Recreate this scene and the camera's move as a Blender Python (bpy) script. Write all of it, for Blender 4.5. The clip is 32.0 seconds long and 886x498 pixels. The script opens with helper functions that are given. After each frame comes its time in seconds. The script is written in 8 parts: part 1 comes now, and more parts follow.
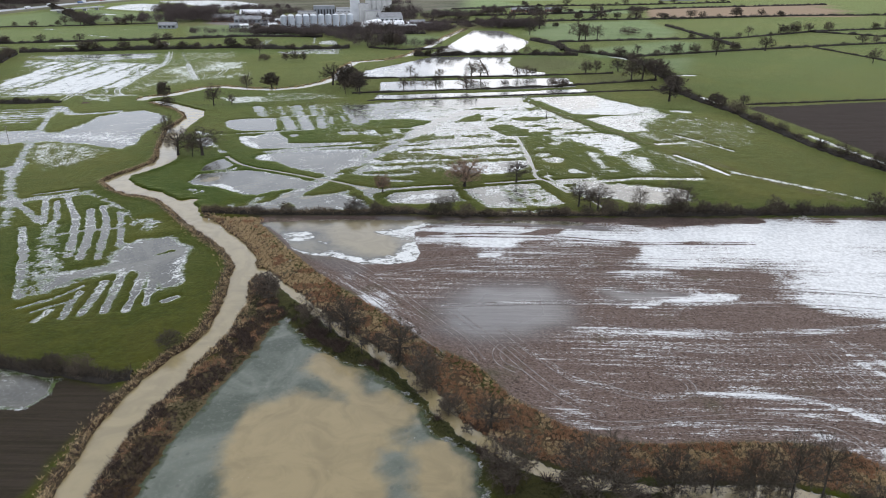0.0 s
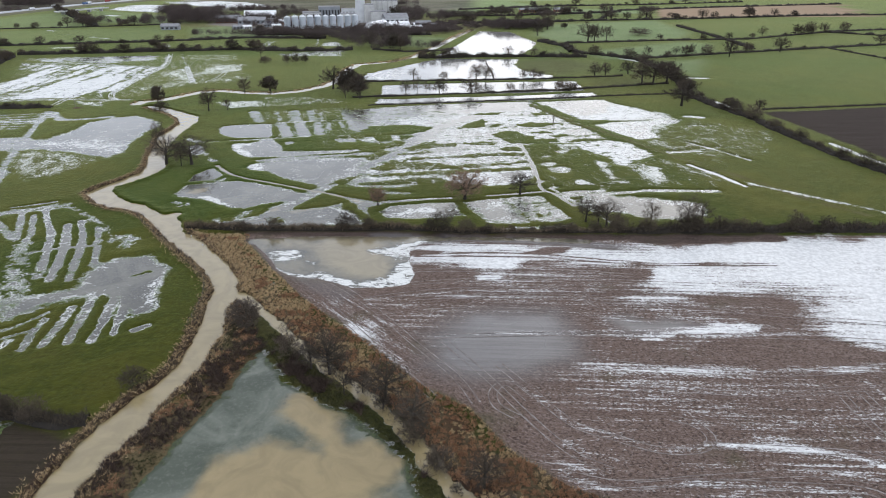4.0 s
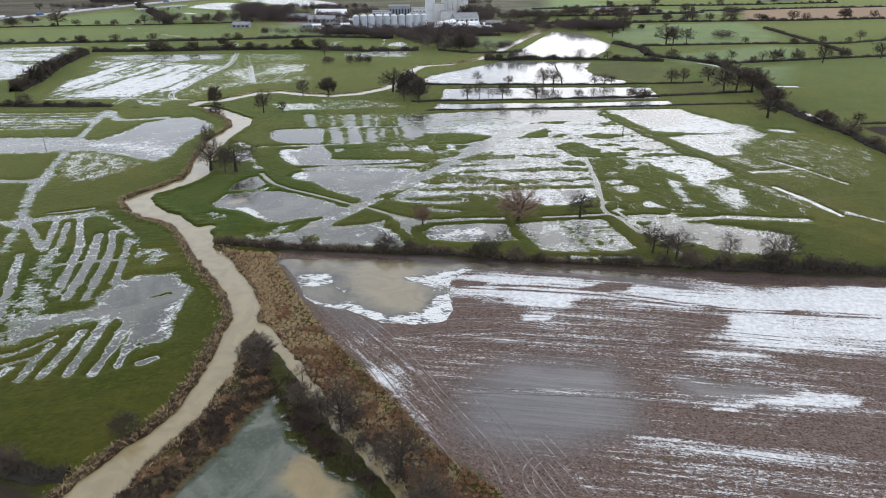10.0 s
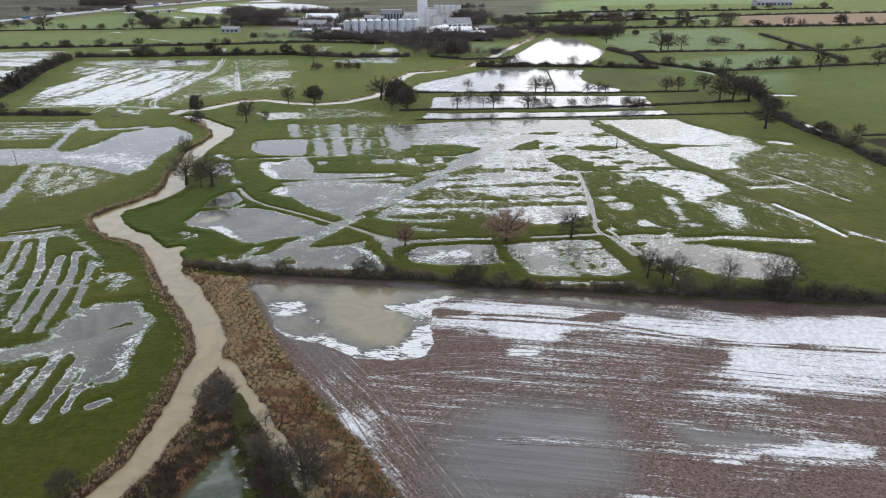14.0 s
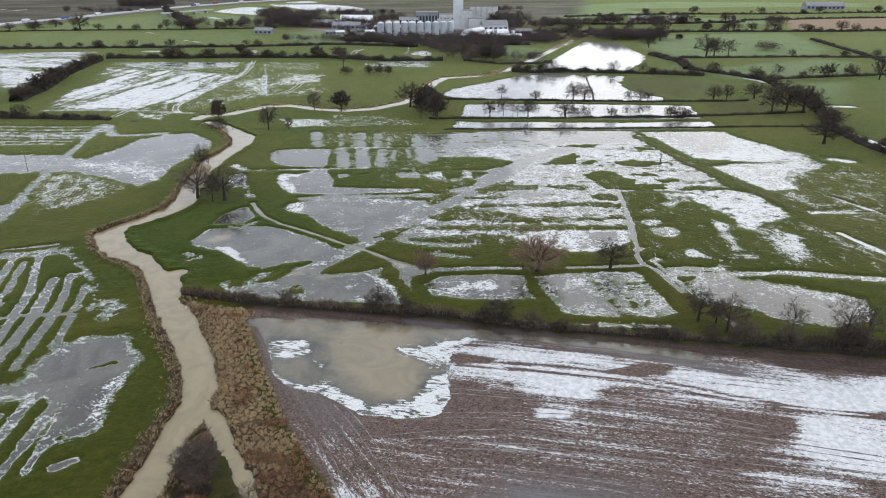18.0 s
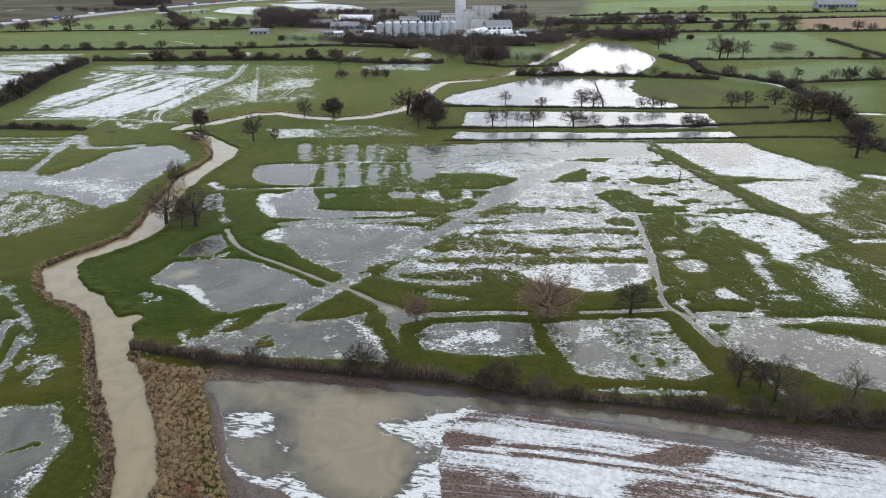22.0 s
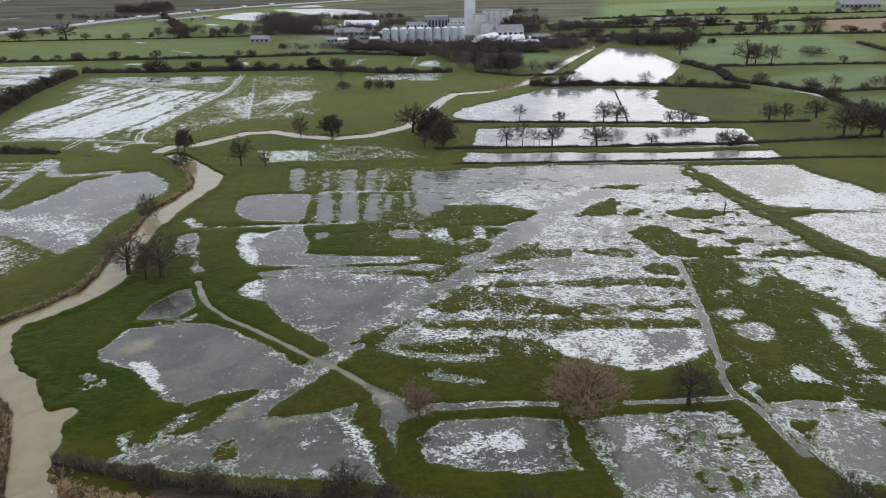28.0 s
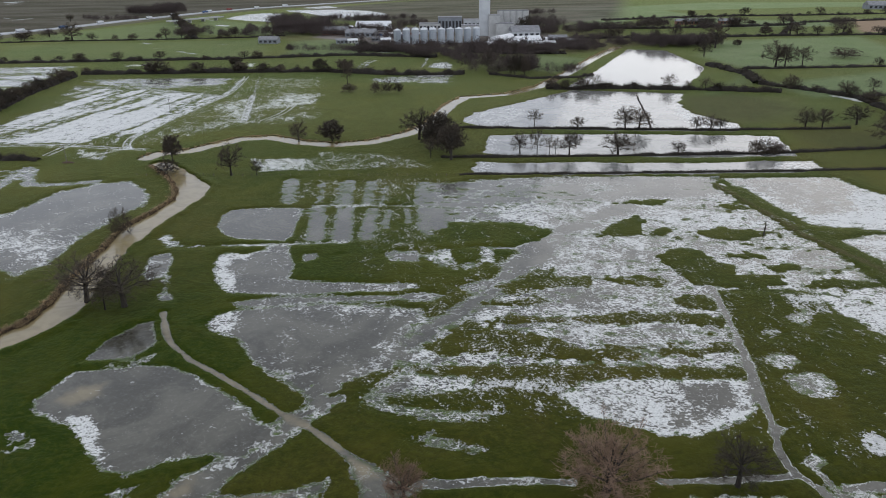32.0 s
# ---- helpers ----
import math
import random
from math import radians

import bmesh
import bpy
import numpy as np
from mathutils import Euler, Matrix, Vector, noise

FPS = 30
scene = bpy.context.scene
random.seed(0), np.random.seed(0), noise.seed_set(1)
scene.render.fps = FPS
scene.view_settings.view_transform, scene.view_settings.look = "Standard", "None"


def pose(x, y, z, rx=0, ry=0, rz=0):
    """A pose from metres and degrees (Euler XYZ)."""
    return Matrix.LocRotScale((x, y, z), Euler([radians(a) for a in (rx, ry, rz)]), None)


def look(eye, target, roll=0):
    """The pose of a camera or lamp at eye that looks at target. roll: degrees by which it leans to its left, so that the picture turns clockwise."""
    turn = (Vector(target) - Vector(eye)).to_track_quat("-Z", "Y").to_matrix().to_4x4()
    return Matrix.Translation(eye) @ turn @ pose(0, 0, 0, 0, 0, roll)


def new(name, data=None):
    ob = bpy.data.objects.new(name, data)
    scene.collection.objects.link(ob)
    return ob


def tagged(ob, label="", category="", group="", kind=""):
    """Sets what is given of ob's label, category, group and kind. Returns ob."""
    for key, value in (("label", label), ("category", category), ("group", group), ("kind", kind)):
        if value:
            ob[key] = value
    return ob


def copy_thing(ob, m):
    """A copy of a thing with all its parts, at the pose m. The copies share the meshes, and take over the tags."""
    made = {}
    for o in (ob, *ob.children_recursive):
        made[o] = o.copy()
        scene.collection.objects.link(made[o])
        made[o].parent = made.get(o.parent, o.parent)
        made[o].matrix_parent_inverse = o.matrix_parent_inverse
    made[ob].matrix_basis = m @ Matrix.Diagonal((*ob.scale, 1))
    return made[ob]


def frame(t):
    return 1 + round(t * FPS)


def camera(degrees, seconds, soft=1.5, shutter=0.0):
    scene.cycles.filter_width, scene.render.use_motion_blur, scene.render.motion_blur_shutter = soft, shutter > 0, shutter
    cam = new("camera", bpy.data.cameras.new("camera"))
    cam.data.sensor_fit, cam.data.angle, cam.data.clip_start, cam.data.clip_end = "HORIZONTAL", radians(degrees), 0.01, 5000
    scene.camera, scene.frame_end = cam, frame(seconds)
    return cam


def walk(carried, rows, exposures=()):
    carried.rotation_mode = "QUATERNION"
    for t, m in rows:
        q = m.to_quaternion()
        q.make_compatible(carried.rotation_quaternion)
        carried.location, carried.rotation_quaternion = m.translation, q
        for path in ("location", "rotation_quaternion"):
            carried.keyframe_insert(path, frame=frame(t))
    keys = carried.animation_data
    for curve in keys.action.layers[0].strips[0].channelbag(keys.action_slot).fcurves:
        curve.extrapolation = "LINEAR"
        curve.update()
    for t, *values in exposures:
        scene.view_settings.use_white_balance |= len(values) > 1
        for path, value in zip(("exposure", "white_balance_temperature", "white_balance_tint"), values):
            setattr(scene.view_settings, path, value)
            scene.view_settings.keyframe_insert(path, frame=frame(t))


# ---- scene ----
cam = camera(65.5, 32.0, soft=1.0)

PATH = [
    (0, (-6.436, 9.762, 95.764), (-6.455, 11.603, 94.982), 0.3),
    (0.5, (-5.971, 12.164, 95.755), (-5.995, 14.004, 94.973), 0.3),
    (1, (-5.579, 14.546, 95.755), (-5.606, 16.386, 94.972), 0.2),
    (1.5, (-5.158, 16.83, 95.709), (-5.19, 18.67, 94.926), 0.2),
    (2, (-4.6, 19.198, 95.68), (-4.634, 21.038, 94.898), 0.2),
    (2.5, (-4.052, 21.578, 95.649), (-4.088, 23.418, 94.866), 0.1),
    (3, (-3.513, 23.897, 95.581), (-3.552, 25.737, 94.799), 0.1),
    (3.5, (-3.017, 26.281, 95.52), (-3.059, 28.121, 94.738), 0.1),
    (5.5, (-0.949, 35.393, 95.397), (-0.999, 37.231, 94.612), 0.1),
    (6, (-0.424, 37.694, 95.385), (-0.477, 39.532, 94.598), 0.0),
    (6.5, (0.047, 39.899, 95.366), (-0.007, 41.736, 94.578), 0.0),
    (7, (0.528, 42.168, 95.322), (0.472, 44.006, 94.535), -0.0),
    (7.5, (1.065, 44.442, 95.223), (0.997, 46.28, 94.436), -0.0),
    (8, (1.281, 46.636, 95.151), (1.148, 48.47, 94.364), -0.0),
    (8.5, (1.678, 48.777, 95.085), (1.485, 50.606, 94.298), -0.0),
    (9, (2.28, 50.901, 95.034), (2.06, 52.726, 94.247), -0.1),
    (9.5, (2.771, 53.003, 95.104), (2.542, 54.827, 94.318), -0.1),
    (10, (3.228, 55.233, 95.114), (2.992, 57.057, 94.328), -0.0),
    (10.5, (3.547, 57.631, 95.143), (3.304, 59.454, 94.358), 0.0),
    (11, (3.846, 60.13, 95.275), (3.6, 61.952, 94.489), 0.0),
    (11.5, (4.175, 62.549, 95.718), (3.927, 64.372, 94.934), 0.0),
    (12, (4.446, 64.553, 96.253), (4.198, 66.378, 95.472), 0.0),
    (12.5, (4.716, 65.997, 96.53), (4.478, 67.824, 95.751), 0.1),
    (13, (4.967, 67.244, 96.557), (4.748, 69.073, 95.779), 0.2),
    (13.5, (5.26, 68.961, 96.356), (5.056, 70.792, 95.578), 0.2),
    (15.5, (5.357, 78.776, 95.845), (5.037, 80.591, 95.069), 0.3),
    (16, (5.515, 81.729, 95.766), (5.196, 83.544, 94.99), 0.3),
    (16.5, (5.601, 85.012, 95.711), (5.284, 86.828, 94.935), 0.3),
    (17, (5.541, 88.675, 95.713), (5.224, 90.491, 94.938), 0.3),
    (17.5, (5.301, 92.612, 95.645), (4.984, 94.429, 94.871), 0.3),
    (18, (4.925, 96.777, 95.603), (4.608, 98.593, 94.828), 0.3),
    (18.5, (4.54, 101.032, 95.557), (4.222, 102.848, 94.782), 0.3),
    (19, (4.128, 105.272, 95.503), (3.81, 107.088, 94.728), 0.2),
    (19.5, (3.766, 109.442, 95.349), (3.447, 111.257, 94.571), 0.2),
    (20, (3.431, 113.605, 95.201), (3.11, 115.419, 94.422), 0.2),
    (20.5, (3.052, 117.784, 95.133), (2.73, 119.597, 94.353), 0.2),
    (21, (2.654, 122.031, 95.136), (2.329, 123.844, 94.356), 0.2),
    (21.5, (2.25, 126.191, 95.165), (1.924, 128.004, 94.385), 0.2),
    (22, (1.834, 130.246, 95.269), (1.507, 132.058, 94.49), 0.2),
    (22.5, (1.359, 134.255, 95.427), (1.029, 136.067, 94.649), 0.2),
    (23, (0.816, 138.226, 95.738), (0.485, 140.038, 94.959), 0.2),
    (23.5, (0.214, 142.162, 96.124), (-0.118, 143.974, 95.347), 0.2),
    (24, (-0.412, 145.892, 96.558), (-0.746, 147.705, 95.782), 0.2),
    (24.5, (-1.026, 149.36, 96.931), (-1.361, 151.173, 96.156), 0.2),
    (25, (-1.683, 152.764, 97.244), (-2.021, 154.577, 96.47), 0.2),
    (25.5, (-2.329, 156.163, 97.394), (-2.671, 157.975, 96.62), 0.1),
    (27.5, (-5.162, 169.970, 96.533), (-5.513, 171.780, 95.760), -0.32),
    (28, (-5.642, 173.174, 95.172), (-5.998, 174.984, 94.399), -0.42),
    (28.5, (-5.995, 176.687, 93.913), (-6.356, 178.496, 93.140), -0.49),
    (29, (-6.363, 180.445, 92.908), (-6.729, 182.253, 92.136), -0.54),
    (29.5, (-6.735, 184.322, 92.098), (-7.108, 186.129, 91.327), -0.52),
    (30, (-7.004, 188.376, 91.413), (-7.384, 190.182, 90.643), -0.55),
    (30.5, (-7.226, 192.534, 90.864), (-7.613, 194.339, 90.094), -0.53),
    (31, (-7.460, 196.648, 90.406), (-7.854, 198.452, 89.637), -0.55),
    (31.5, (-7.534, 200.347, 90.286), (-7.933, 202.150, 89.518), -0.59),
    (32, (-7.327, 203.253, 90.785), (-7.726, 205.056, 90.018), -0.49),
]
walk(cam, [(t, look(eye, target, roll)) for t, eye, target, roll in PATH],
     exposures=[(0, 0.29), (9, 0.29), (18, 0.23), (24, 0.21), (28, 0.01), (32, -0.26)])

# ---- daylight: an even bright overcast with a soft, veiled sun ahead and to the right ----
SUN_UP, SUN_AZ = radians(19), radians(22)          # azimuth from +y towards +x
world = bpy.data.worlds.new("overcast")
scene.world = world
world.use_nodes = True
wt = world.node_tree
sky = wt.nodes.new("ShaderNodeTexSky")
sky.sky_type, sky.sun_disc = "NISHITA", False
sky.sun_elevation, sky.sun_rotation = SUN_UP, SUN_AZ
sky.dust_density, sky.air_density, sky.ozone_density = 2.0, 1.0, 2.0
veil = wt.nodes.new("ShaderNodeMix")
veil.data_type = "RGBA"
veil.inputs[0].default_value = 0.94                 # how much the cloud layer covers
veil.inputs[7].default_value = (6.55, 7.0, 7.95, 1)
wt.links.new(sky.outputs[0], veil.inputs[6])
wt.links.new(veil.outputs[2], wt.nodes["Background"].inputs[0])
wt.nodes["Background"].inputs[1].default_value = 0.15

sun_data = bpy.data.lights.new("sun", "SUN")
sun_data.energy, sun_data.angle, sun_data.color = 0.31, radians(50), (1.0, 0.96, 0.90)
sun = new("sun", sun_data)
sun.matrix_world = look((0, 0, 0), (-math.sin(SUN_AZ) * math.cos(SUN_UP), -math.cos(SUN_AZ) * math.cos(SUN_UP), -math.sin(SUN_UP)))


# ---- materials ----
class Nodes:
    """A short way to write one Principled material."""

    def __init__(self, name):
        self.m = bpy.data.materials.new(name)
        self.m.use_nodes = True
        self.t = self.m.node_tree
        self.out = self.t.nodes["Principled BSDF"]

    def put(self, socket, value):
        if isinstance(value, bpy.types.NodeSocket):
            self.t.links.new(value, socket)
        elif isinstance(value, tuple) and len(value) == 3 and socket.type == "RGBA":
            socket.default_value = (*value, 1)
        else:
            socket.default_value = value

    def place(self, scale=(1, 1, 1), turn=0.0):
        g = self.t.nodes.new("ShaderNodeNewGeometry")
        m = self.t.nodes.new("ShaderNodeMapping")
        m.vector_type = "TEXTURE"                      # turned first, then stretched
        m.inputs["Scale"].default_value = tuple(1 / v for v in scale)
        m.inputs["Rotation"].default_value = (0, 0, turn)
        self.t.links.new(g.outputs["Position"], m.inputs[0])
        return m.outputs[0]

    def noise(self, scale, detail=3.0, vec=None, rough=0.55, warp=0.0):
        n = self.t.nodes.new("ShaderNodeTexNoise")
        n.inputs["Scale"].default_value, n.inputs["Detail"].default_value = scale, detail
        n.inputs["Roughness"].default_value, n.inputs["Distortion"].default_value = rough, warp
        self.t.links.new(vec or self.place(), n.inputs["Vector"])
        return n.outputs["Fac"]

    def attr(self, name):
        a = self.t.nodes.new("ShaderNodeAttribute")
        a.attribute_name = name
        return a.outputs["Fac"]

    def random(self):
        return self.t.nodes.new("ShaderNodeObjectInfo").outputs["Random"]

    def island(self):
        return self.t.nodes.new("ShaderNodeNewGeometry").outputs["Random Per Island"]

    def math(self, op, a, b=0.0):
        n = self.t.nodes.new("ShaderNodeMath")
        n.operation = op
        self.put(n.inputs[0], a), self.put(n.inputs[1], b)
        return n.outputs[0]

    def ramp(self, x, lo, hi, a=0.0, b=1.0):
        n = self.t.nodes.new("ShaderNodeMapRange")
        n.interpolation_type = "SMOOTHSTEP"
        for k, v in enumerate((x, lo, hi, a, b)):
            self.put(n.inputs[k], v)
        return n.outputs[0]

    def mix(self, f, a, b):
        n = self.t.nodes.new("ShaderNodeMix")
        n.data_type = "RGBA"
        self.put(n.inputs[0], f), self.put(n.inputs[6], a), self.put(n.inputs[7], b)
        return n.outputs[2]

    def bump(self, height, strength, distance):
        n = self.t.nodes.new("ShaderNodeBump")
        n.inputs["Strength"].default_value, n.inputs["Distance"].default_value = strength, distance
        self.put(n.inputs["Height"], height)
        self.put(self.out.inputs["Normal"], n.outputs[0])

    def end(self, color, rough=0.9, spec=0.5, metal=0.0):
        self.put(self.out.inputs["Base Color"], color)
        self.put(self.out.inputs["Roughness"], rough)
        self.put(self.out.inputs["Specular IOR Level"], spec)
        self.put(self.out.inputs["Metallic"], metal)
        return self.m


def shore(n, depth):
    """How far a place lies under water, ragged by the tufts of the sward, and the crisp white rim of ice along that line."""
    fray = n.math("ADD", n.math("MULTIPLY", n.noise(0.95, 9, None, 0.75, 0.6), 0.60), n.math("MULTIPLY", n.noise(0.24, 4, n.place((0.7, 1.2, 1), 0.2), 0.6, 0.8), 0.50))
    ragged = n.math("ADD", depth, n.math("SUBTRACT", fray, 0.55))
    broad = n.ramp(n.noise(0.085, 3, None, 0.5, 1.0), 0.42, 0.66, 0.020, 0.080)
    rim = n.math("MULTIPLY", n.ramp(ragged, 0.006, 0.020), n.ramp(ragged, n.math("ADD", broad, 0.012), broad))
    rim = n.math("MULTIPLY", rim, n.ramp(n.noise(0.5, 5, None, 0.7, 0.5), 0.36, 0.56, 0.15, 0.80))
    return ragged, n.math("MULTIPLY", rim, n.ramp(n.attr("ice"), -0.12, 0.10))


def ground_material():
    n = Nodes("ground")
    wide, mid, fine, blade = n.noise(0.018, 3), n.noise(0.16, 5), n.noise(0.75, 6, None, 0.7), n.noise(2.6, 4, None, 0.75)
    grass = n.mix(n.ramp(wide, 0.35, 0.65), (0.026, 0.042, 0.002), (0.057, 0.056, 0.007))
    grass = n.mix(n.ramp(mid, 0.40, 0.64), grass, (0.018, 0.033, 0.002))
    grass = n.mix(n.ramp(n.noise(0.05, 5, None, 0.65, 0.5), 0.49, 0.62, 0.0, 0.65), grass, (0.070, 0.056, 0.013))
    grass = n.mix(n.ramp(fine, 0.51, 0.62, 0.0, 0.85), grass, (0.084, 0.089, 0.011))
    grass = n.mix(n.ramp(fine, 0.48, 0.38, 0.0, 0.9), grass, (0.013, 0.022, 0.003))
    grass = n.mix(n.ramp(blade, 0.50, 0.66, 0.0, 0.6), grass, (0.081, 0.094, 0.013))
    grass = n.mix(n.ramp(blade, 0.48, 0.36, 0.0, 0.6), grass, (0.009, 0.017, 0.002))
    grass = n.mix(n.ramp(n.noise(0.024, 5, None, 0.6, 0.8), 0.46, 0.66, 0.0, 0.75), grass, (0.095, 0.085, 0.010))
    grass = n.mix(n.ramp(n.noise(0.42, 5, n.place((0.482, 1.143, 0.670), 0.3), 0.7), 0.50, 0.66, 0.0, 0.60), grass, (0.090, 0.091, 0.011))
    grass = n.mix(n.ramp(n.noise(0.33, 5, n.place((0.482, 1.143, 0.670), 0.3), 0.7), 0.47, 0.33, 0.0, 0.65), grass, (0.014, 0.022, 0.002))
    grass = n.mix(n.attr("lush"), n.mix(0.5, grass, (0.075, 0.062, 0.015)), n.mix(0.55, grass, (0.019, 0.039, 0.002)))
    grass = n.mix(0.13, grass, (0.003, 0.006, 0.001))
    # ground under the tufts, darkened to paint shade into gaps between hummocks
    shaded_reed = n.mix(n.ramp(n.noise(0.07, 3), 0.4, 0.6), (0.099, 0.074, 0.042), (0.055, 0.031, 0.018))
    shaded_reed = n.mix(n.ramp(n.noise(0.9, 5), 0.48, 0.66, 0.0, 0.8), shaded_reed, (0.020, 0.015, 0.009))
    # rows of the drill run along x; wheel tracks and clods break them
    head = n.attr("head")                               # turned rows along the slanting boundary
    row = n.mix(head, n.noise(1.0, 7, n.place((0.030, 0.80, 1), -0.02), 0.75), n.noise(1.0, 7, n.place((0.030, 0.80, 1), -0.83), 0.75))
    fleck = n.mix(head, n.noise(1.0, 6, n.place((1.3, 2.4, 1), -0.03), 0.78), n.noise(1.0, 6, n.place((1.3, 2.4, 1), -0.83), 0.78))
    clod = n.noise(1.1, 6, None, 0.7)
    soil = n.mix(n.ramp(row, 0.30, 0.70), (0.096, 0.065, 0.051), (0.151, 0.107, 0.086))
    soil = n.mix(n.ramp(fleck, 0.42, 0.68, 0.0, 0.8), soil, (0.250, 0.196, 0.177))
    soil = n.mix(n.ramp(clod, 0.5, 0.32, 0.0, 0.7), soil, (0.052, 0.037, 0.029))
    soil = n.mix(n.ramp(n.noise(1.9, 5, None, 0.75), 0.50, 0.38, 0.0, 0.85), soil, (0.036, 0.025, 0.020))
    soil = n.mix(n.ramp(n.noise(0.05, 4), 0.56, 0.75, 0.0, 0.5), soil, (0.059, 0.061, 0.028))
    soil = n.mix(n.attr("wet"), soil, n.mix(n.ramp(row, 0.4, 0.65), (0.067, 0.063, 0.063), (0.118, 0.113, 0.113)))
    base = n.mix(n.attr("rough"), grass, shaded_reed)
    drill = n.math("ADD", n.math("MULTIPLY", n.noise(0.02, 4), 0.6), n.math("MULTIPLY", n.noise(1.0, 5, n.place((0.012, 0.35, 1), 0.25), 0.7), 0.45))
    # crop green made paler and bluer to paint in the haze of distance
    base = n.mix(n.attr("hazy_crop"), base, n.mix(n.ramp(drill, 0.38, 0.66), (0.074, 0.120, 0.060), (0.136, 0.166, 0.104)))
    base = n.mix(n.attr("plough"), base, soil)
    base = n.mix(n.attr("peat"), base, n.mix(n.ramp(row, 0.3, 0.7), (0.024, 0.017, 0.015), (0.046, 0.033, 0.029)))
    base = n.mix(n.attr("clay"), base, n.mix(mid, (0.25, 0.17, 0.11), (0.30, 0.22, 0.15)))
    tilth = n.math("ADD", n.math("MULTIPLY", n.noise(0.012, 6, n.place((0.35, 1, 1), 0.4), 0.68), 0.75), n.math("MULTIPLY", mid, 0.25))
    base = n.mix(n.attr("yard"), base, n.mix(n.ramp(tilth, 0.40, 0.60), (0.060, 0.050, 0.045), (0.25, 0.215, 0.195)))
    # thin skins of ice left on wet ground and round the pools
    film = n.attr("film")
    under, rim = shore(n, n.math("MULTIPLY", n.attr("level"), -1.0))
    sodden = n.math("MULTIPLY", n.ramp(under, -0.004, 0.016), n.ramp(n.attr("level"), 0.13, 0.10))
    sodden = n.math("MULTIPLY", sodden, n.ramp(n.math("ADD", n.attr("rough"), n.attr("plough")), 0.5, 0.2))
    rim = n.math("MULTIPLY", rim, sodden)
    base = n.mix(n.math("MULTIPLY", sodden, 0.85), base, (0.052, 0.054, 0.042))
    brink = n.math("MULTIPLY", film, 0.45)
    spots = n.math("ADD", n.math("ADD", n.math("MULTIPLY", n.noise(1.3, 8, None, 0.75, 0.5), 0.75), n.math("MULTIPLY", n.noise(0.22, 4, n.place((1, 0.6, 1), 0.5), 0.6, 0.8), 0.36)), brink)
    lines = n.math("ADD", n.math("ADD", n.math("MULTIPLY", row, 0.48), n.math("MULTIPLY", fleck, 0.52)), n.math("ADD", n.math("MULTIPLY", film, 0.30), n.math("MULTIPLY", n.math("SUBTRACT", n.noise(0.035, 3, n.place((0.5, 1, 1)), 0.5, 0.6), 0.5), 0.35)))
    f = n.math("MAXIMUM", n.mix(n.attr("plough"), n.ramp(spots, 0.78, 0.85, 0.0, 0.92), n.ramp(lines, 0.60, 0.70)), rim)
    dull = n.mix(n.math("MAXIMUM", n.attr("wet"), sodden), (0.9, 0.9, 0.9), (0.16, 0.16, 0.16))
    n.end(n.mix(f, base, n.mix(n.ramp(fine, 0.35, 0.65), (0.47, 0.47, 0.465), (0.68, 0.68, 0.67))), n.mix(f, dull, (0.32, 0.32, 0.32)), n.math("MAXIMUM", n.math("MULTIPLY", f, 0.28), n.math("ADD", n.math("MULTIPLY", n.math("MAXIMUM", n.attr("wet"), sodden), 0.50), 0.06)))
    bare = n.math("MAXIMUM", n.math("MAXIMUM", n.attr("plough"), n.attr("peat")), n.math("MAXIMUM", n.attr("yard"), n.attr("clay")))
    n.put(n.out.inputs["Sheen Weight"], n.ramp(bare, 0.0, 1.0, 0.35, 0.02))
    n.out.inputs["Sheen Roughness"].default_value = 0.28
    n.put(n.out.inputs["Sheen Tint"], (0.70, 0.84, 0.34))
    n.bump(n.math("MULTIPLY", n.math("ADD", fine, n.math("MULTIPLY", clod, 0.6)), n.ramp(n.math("MAXIMUM", n.attr("wet"), sodden), 0.2, 0.9, 1.0, 0.08)), 0.6, 0.35)
    return n.m


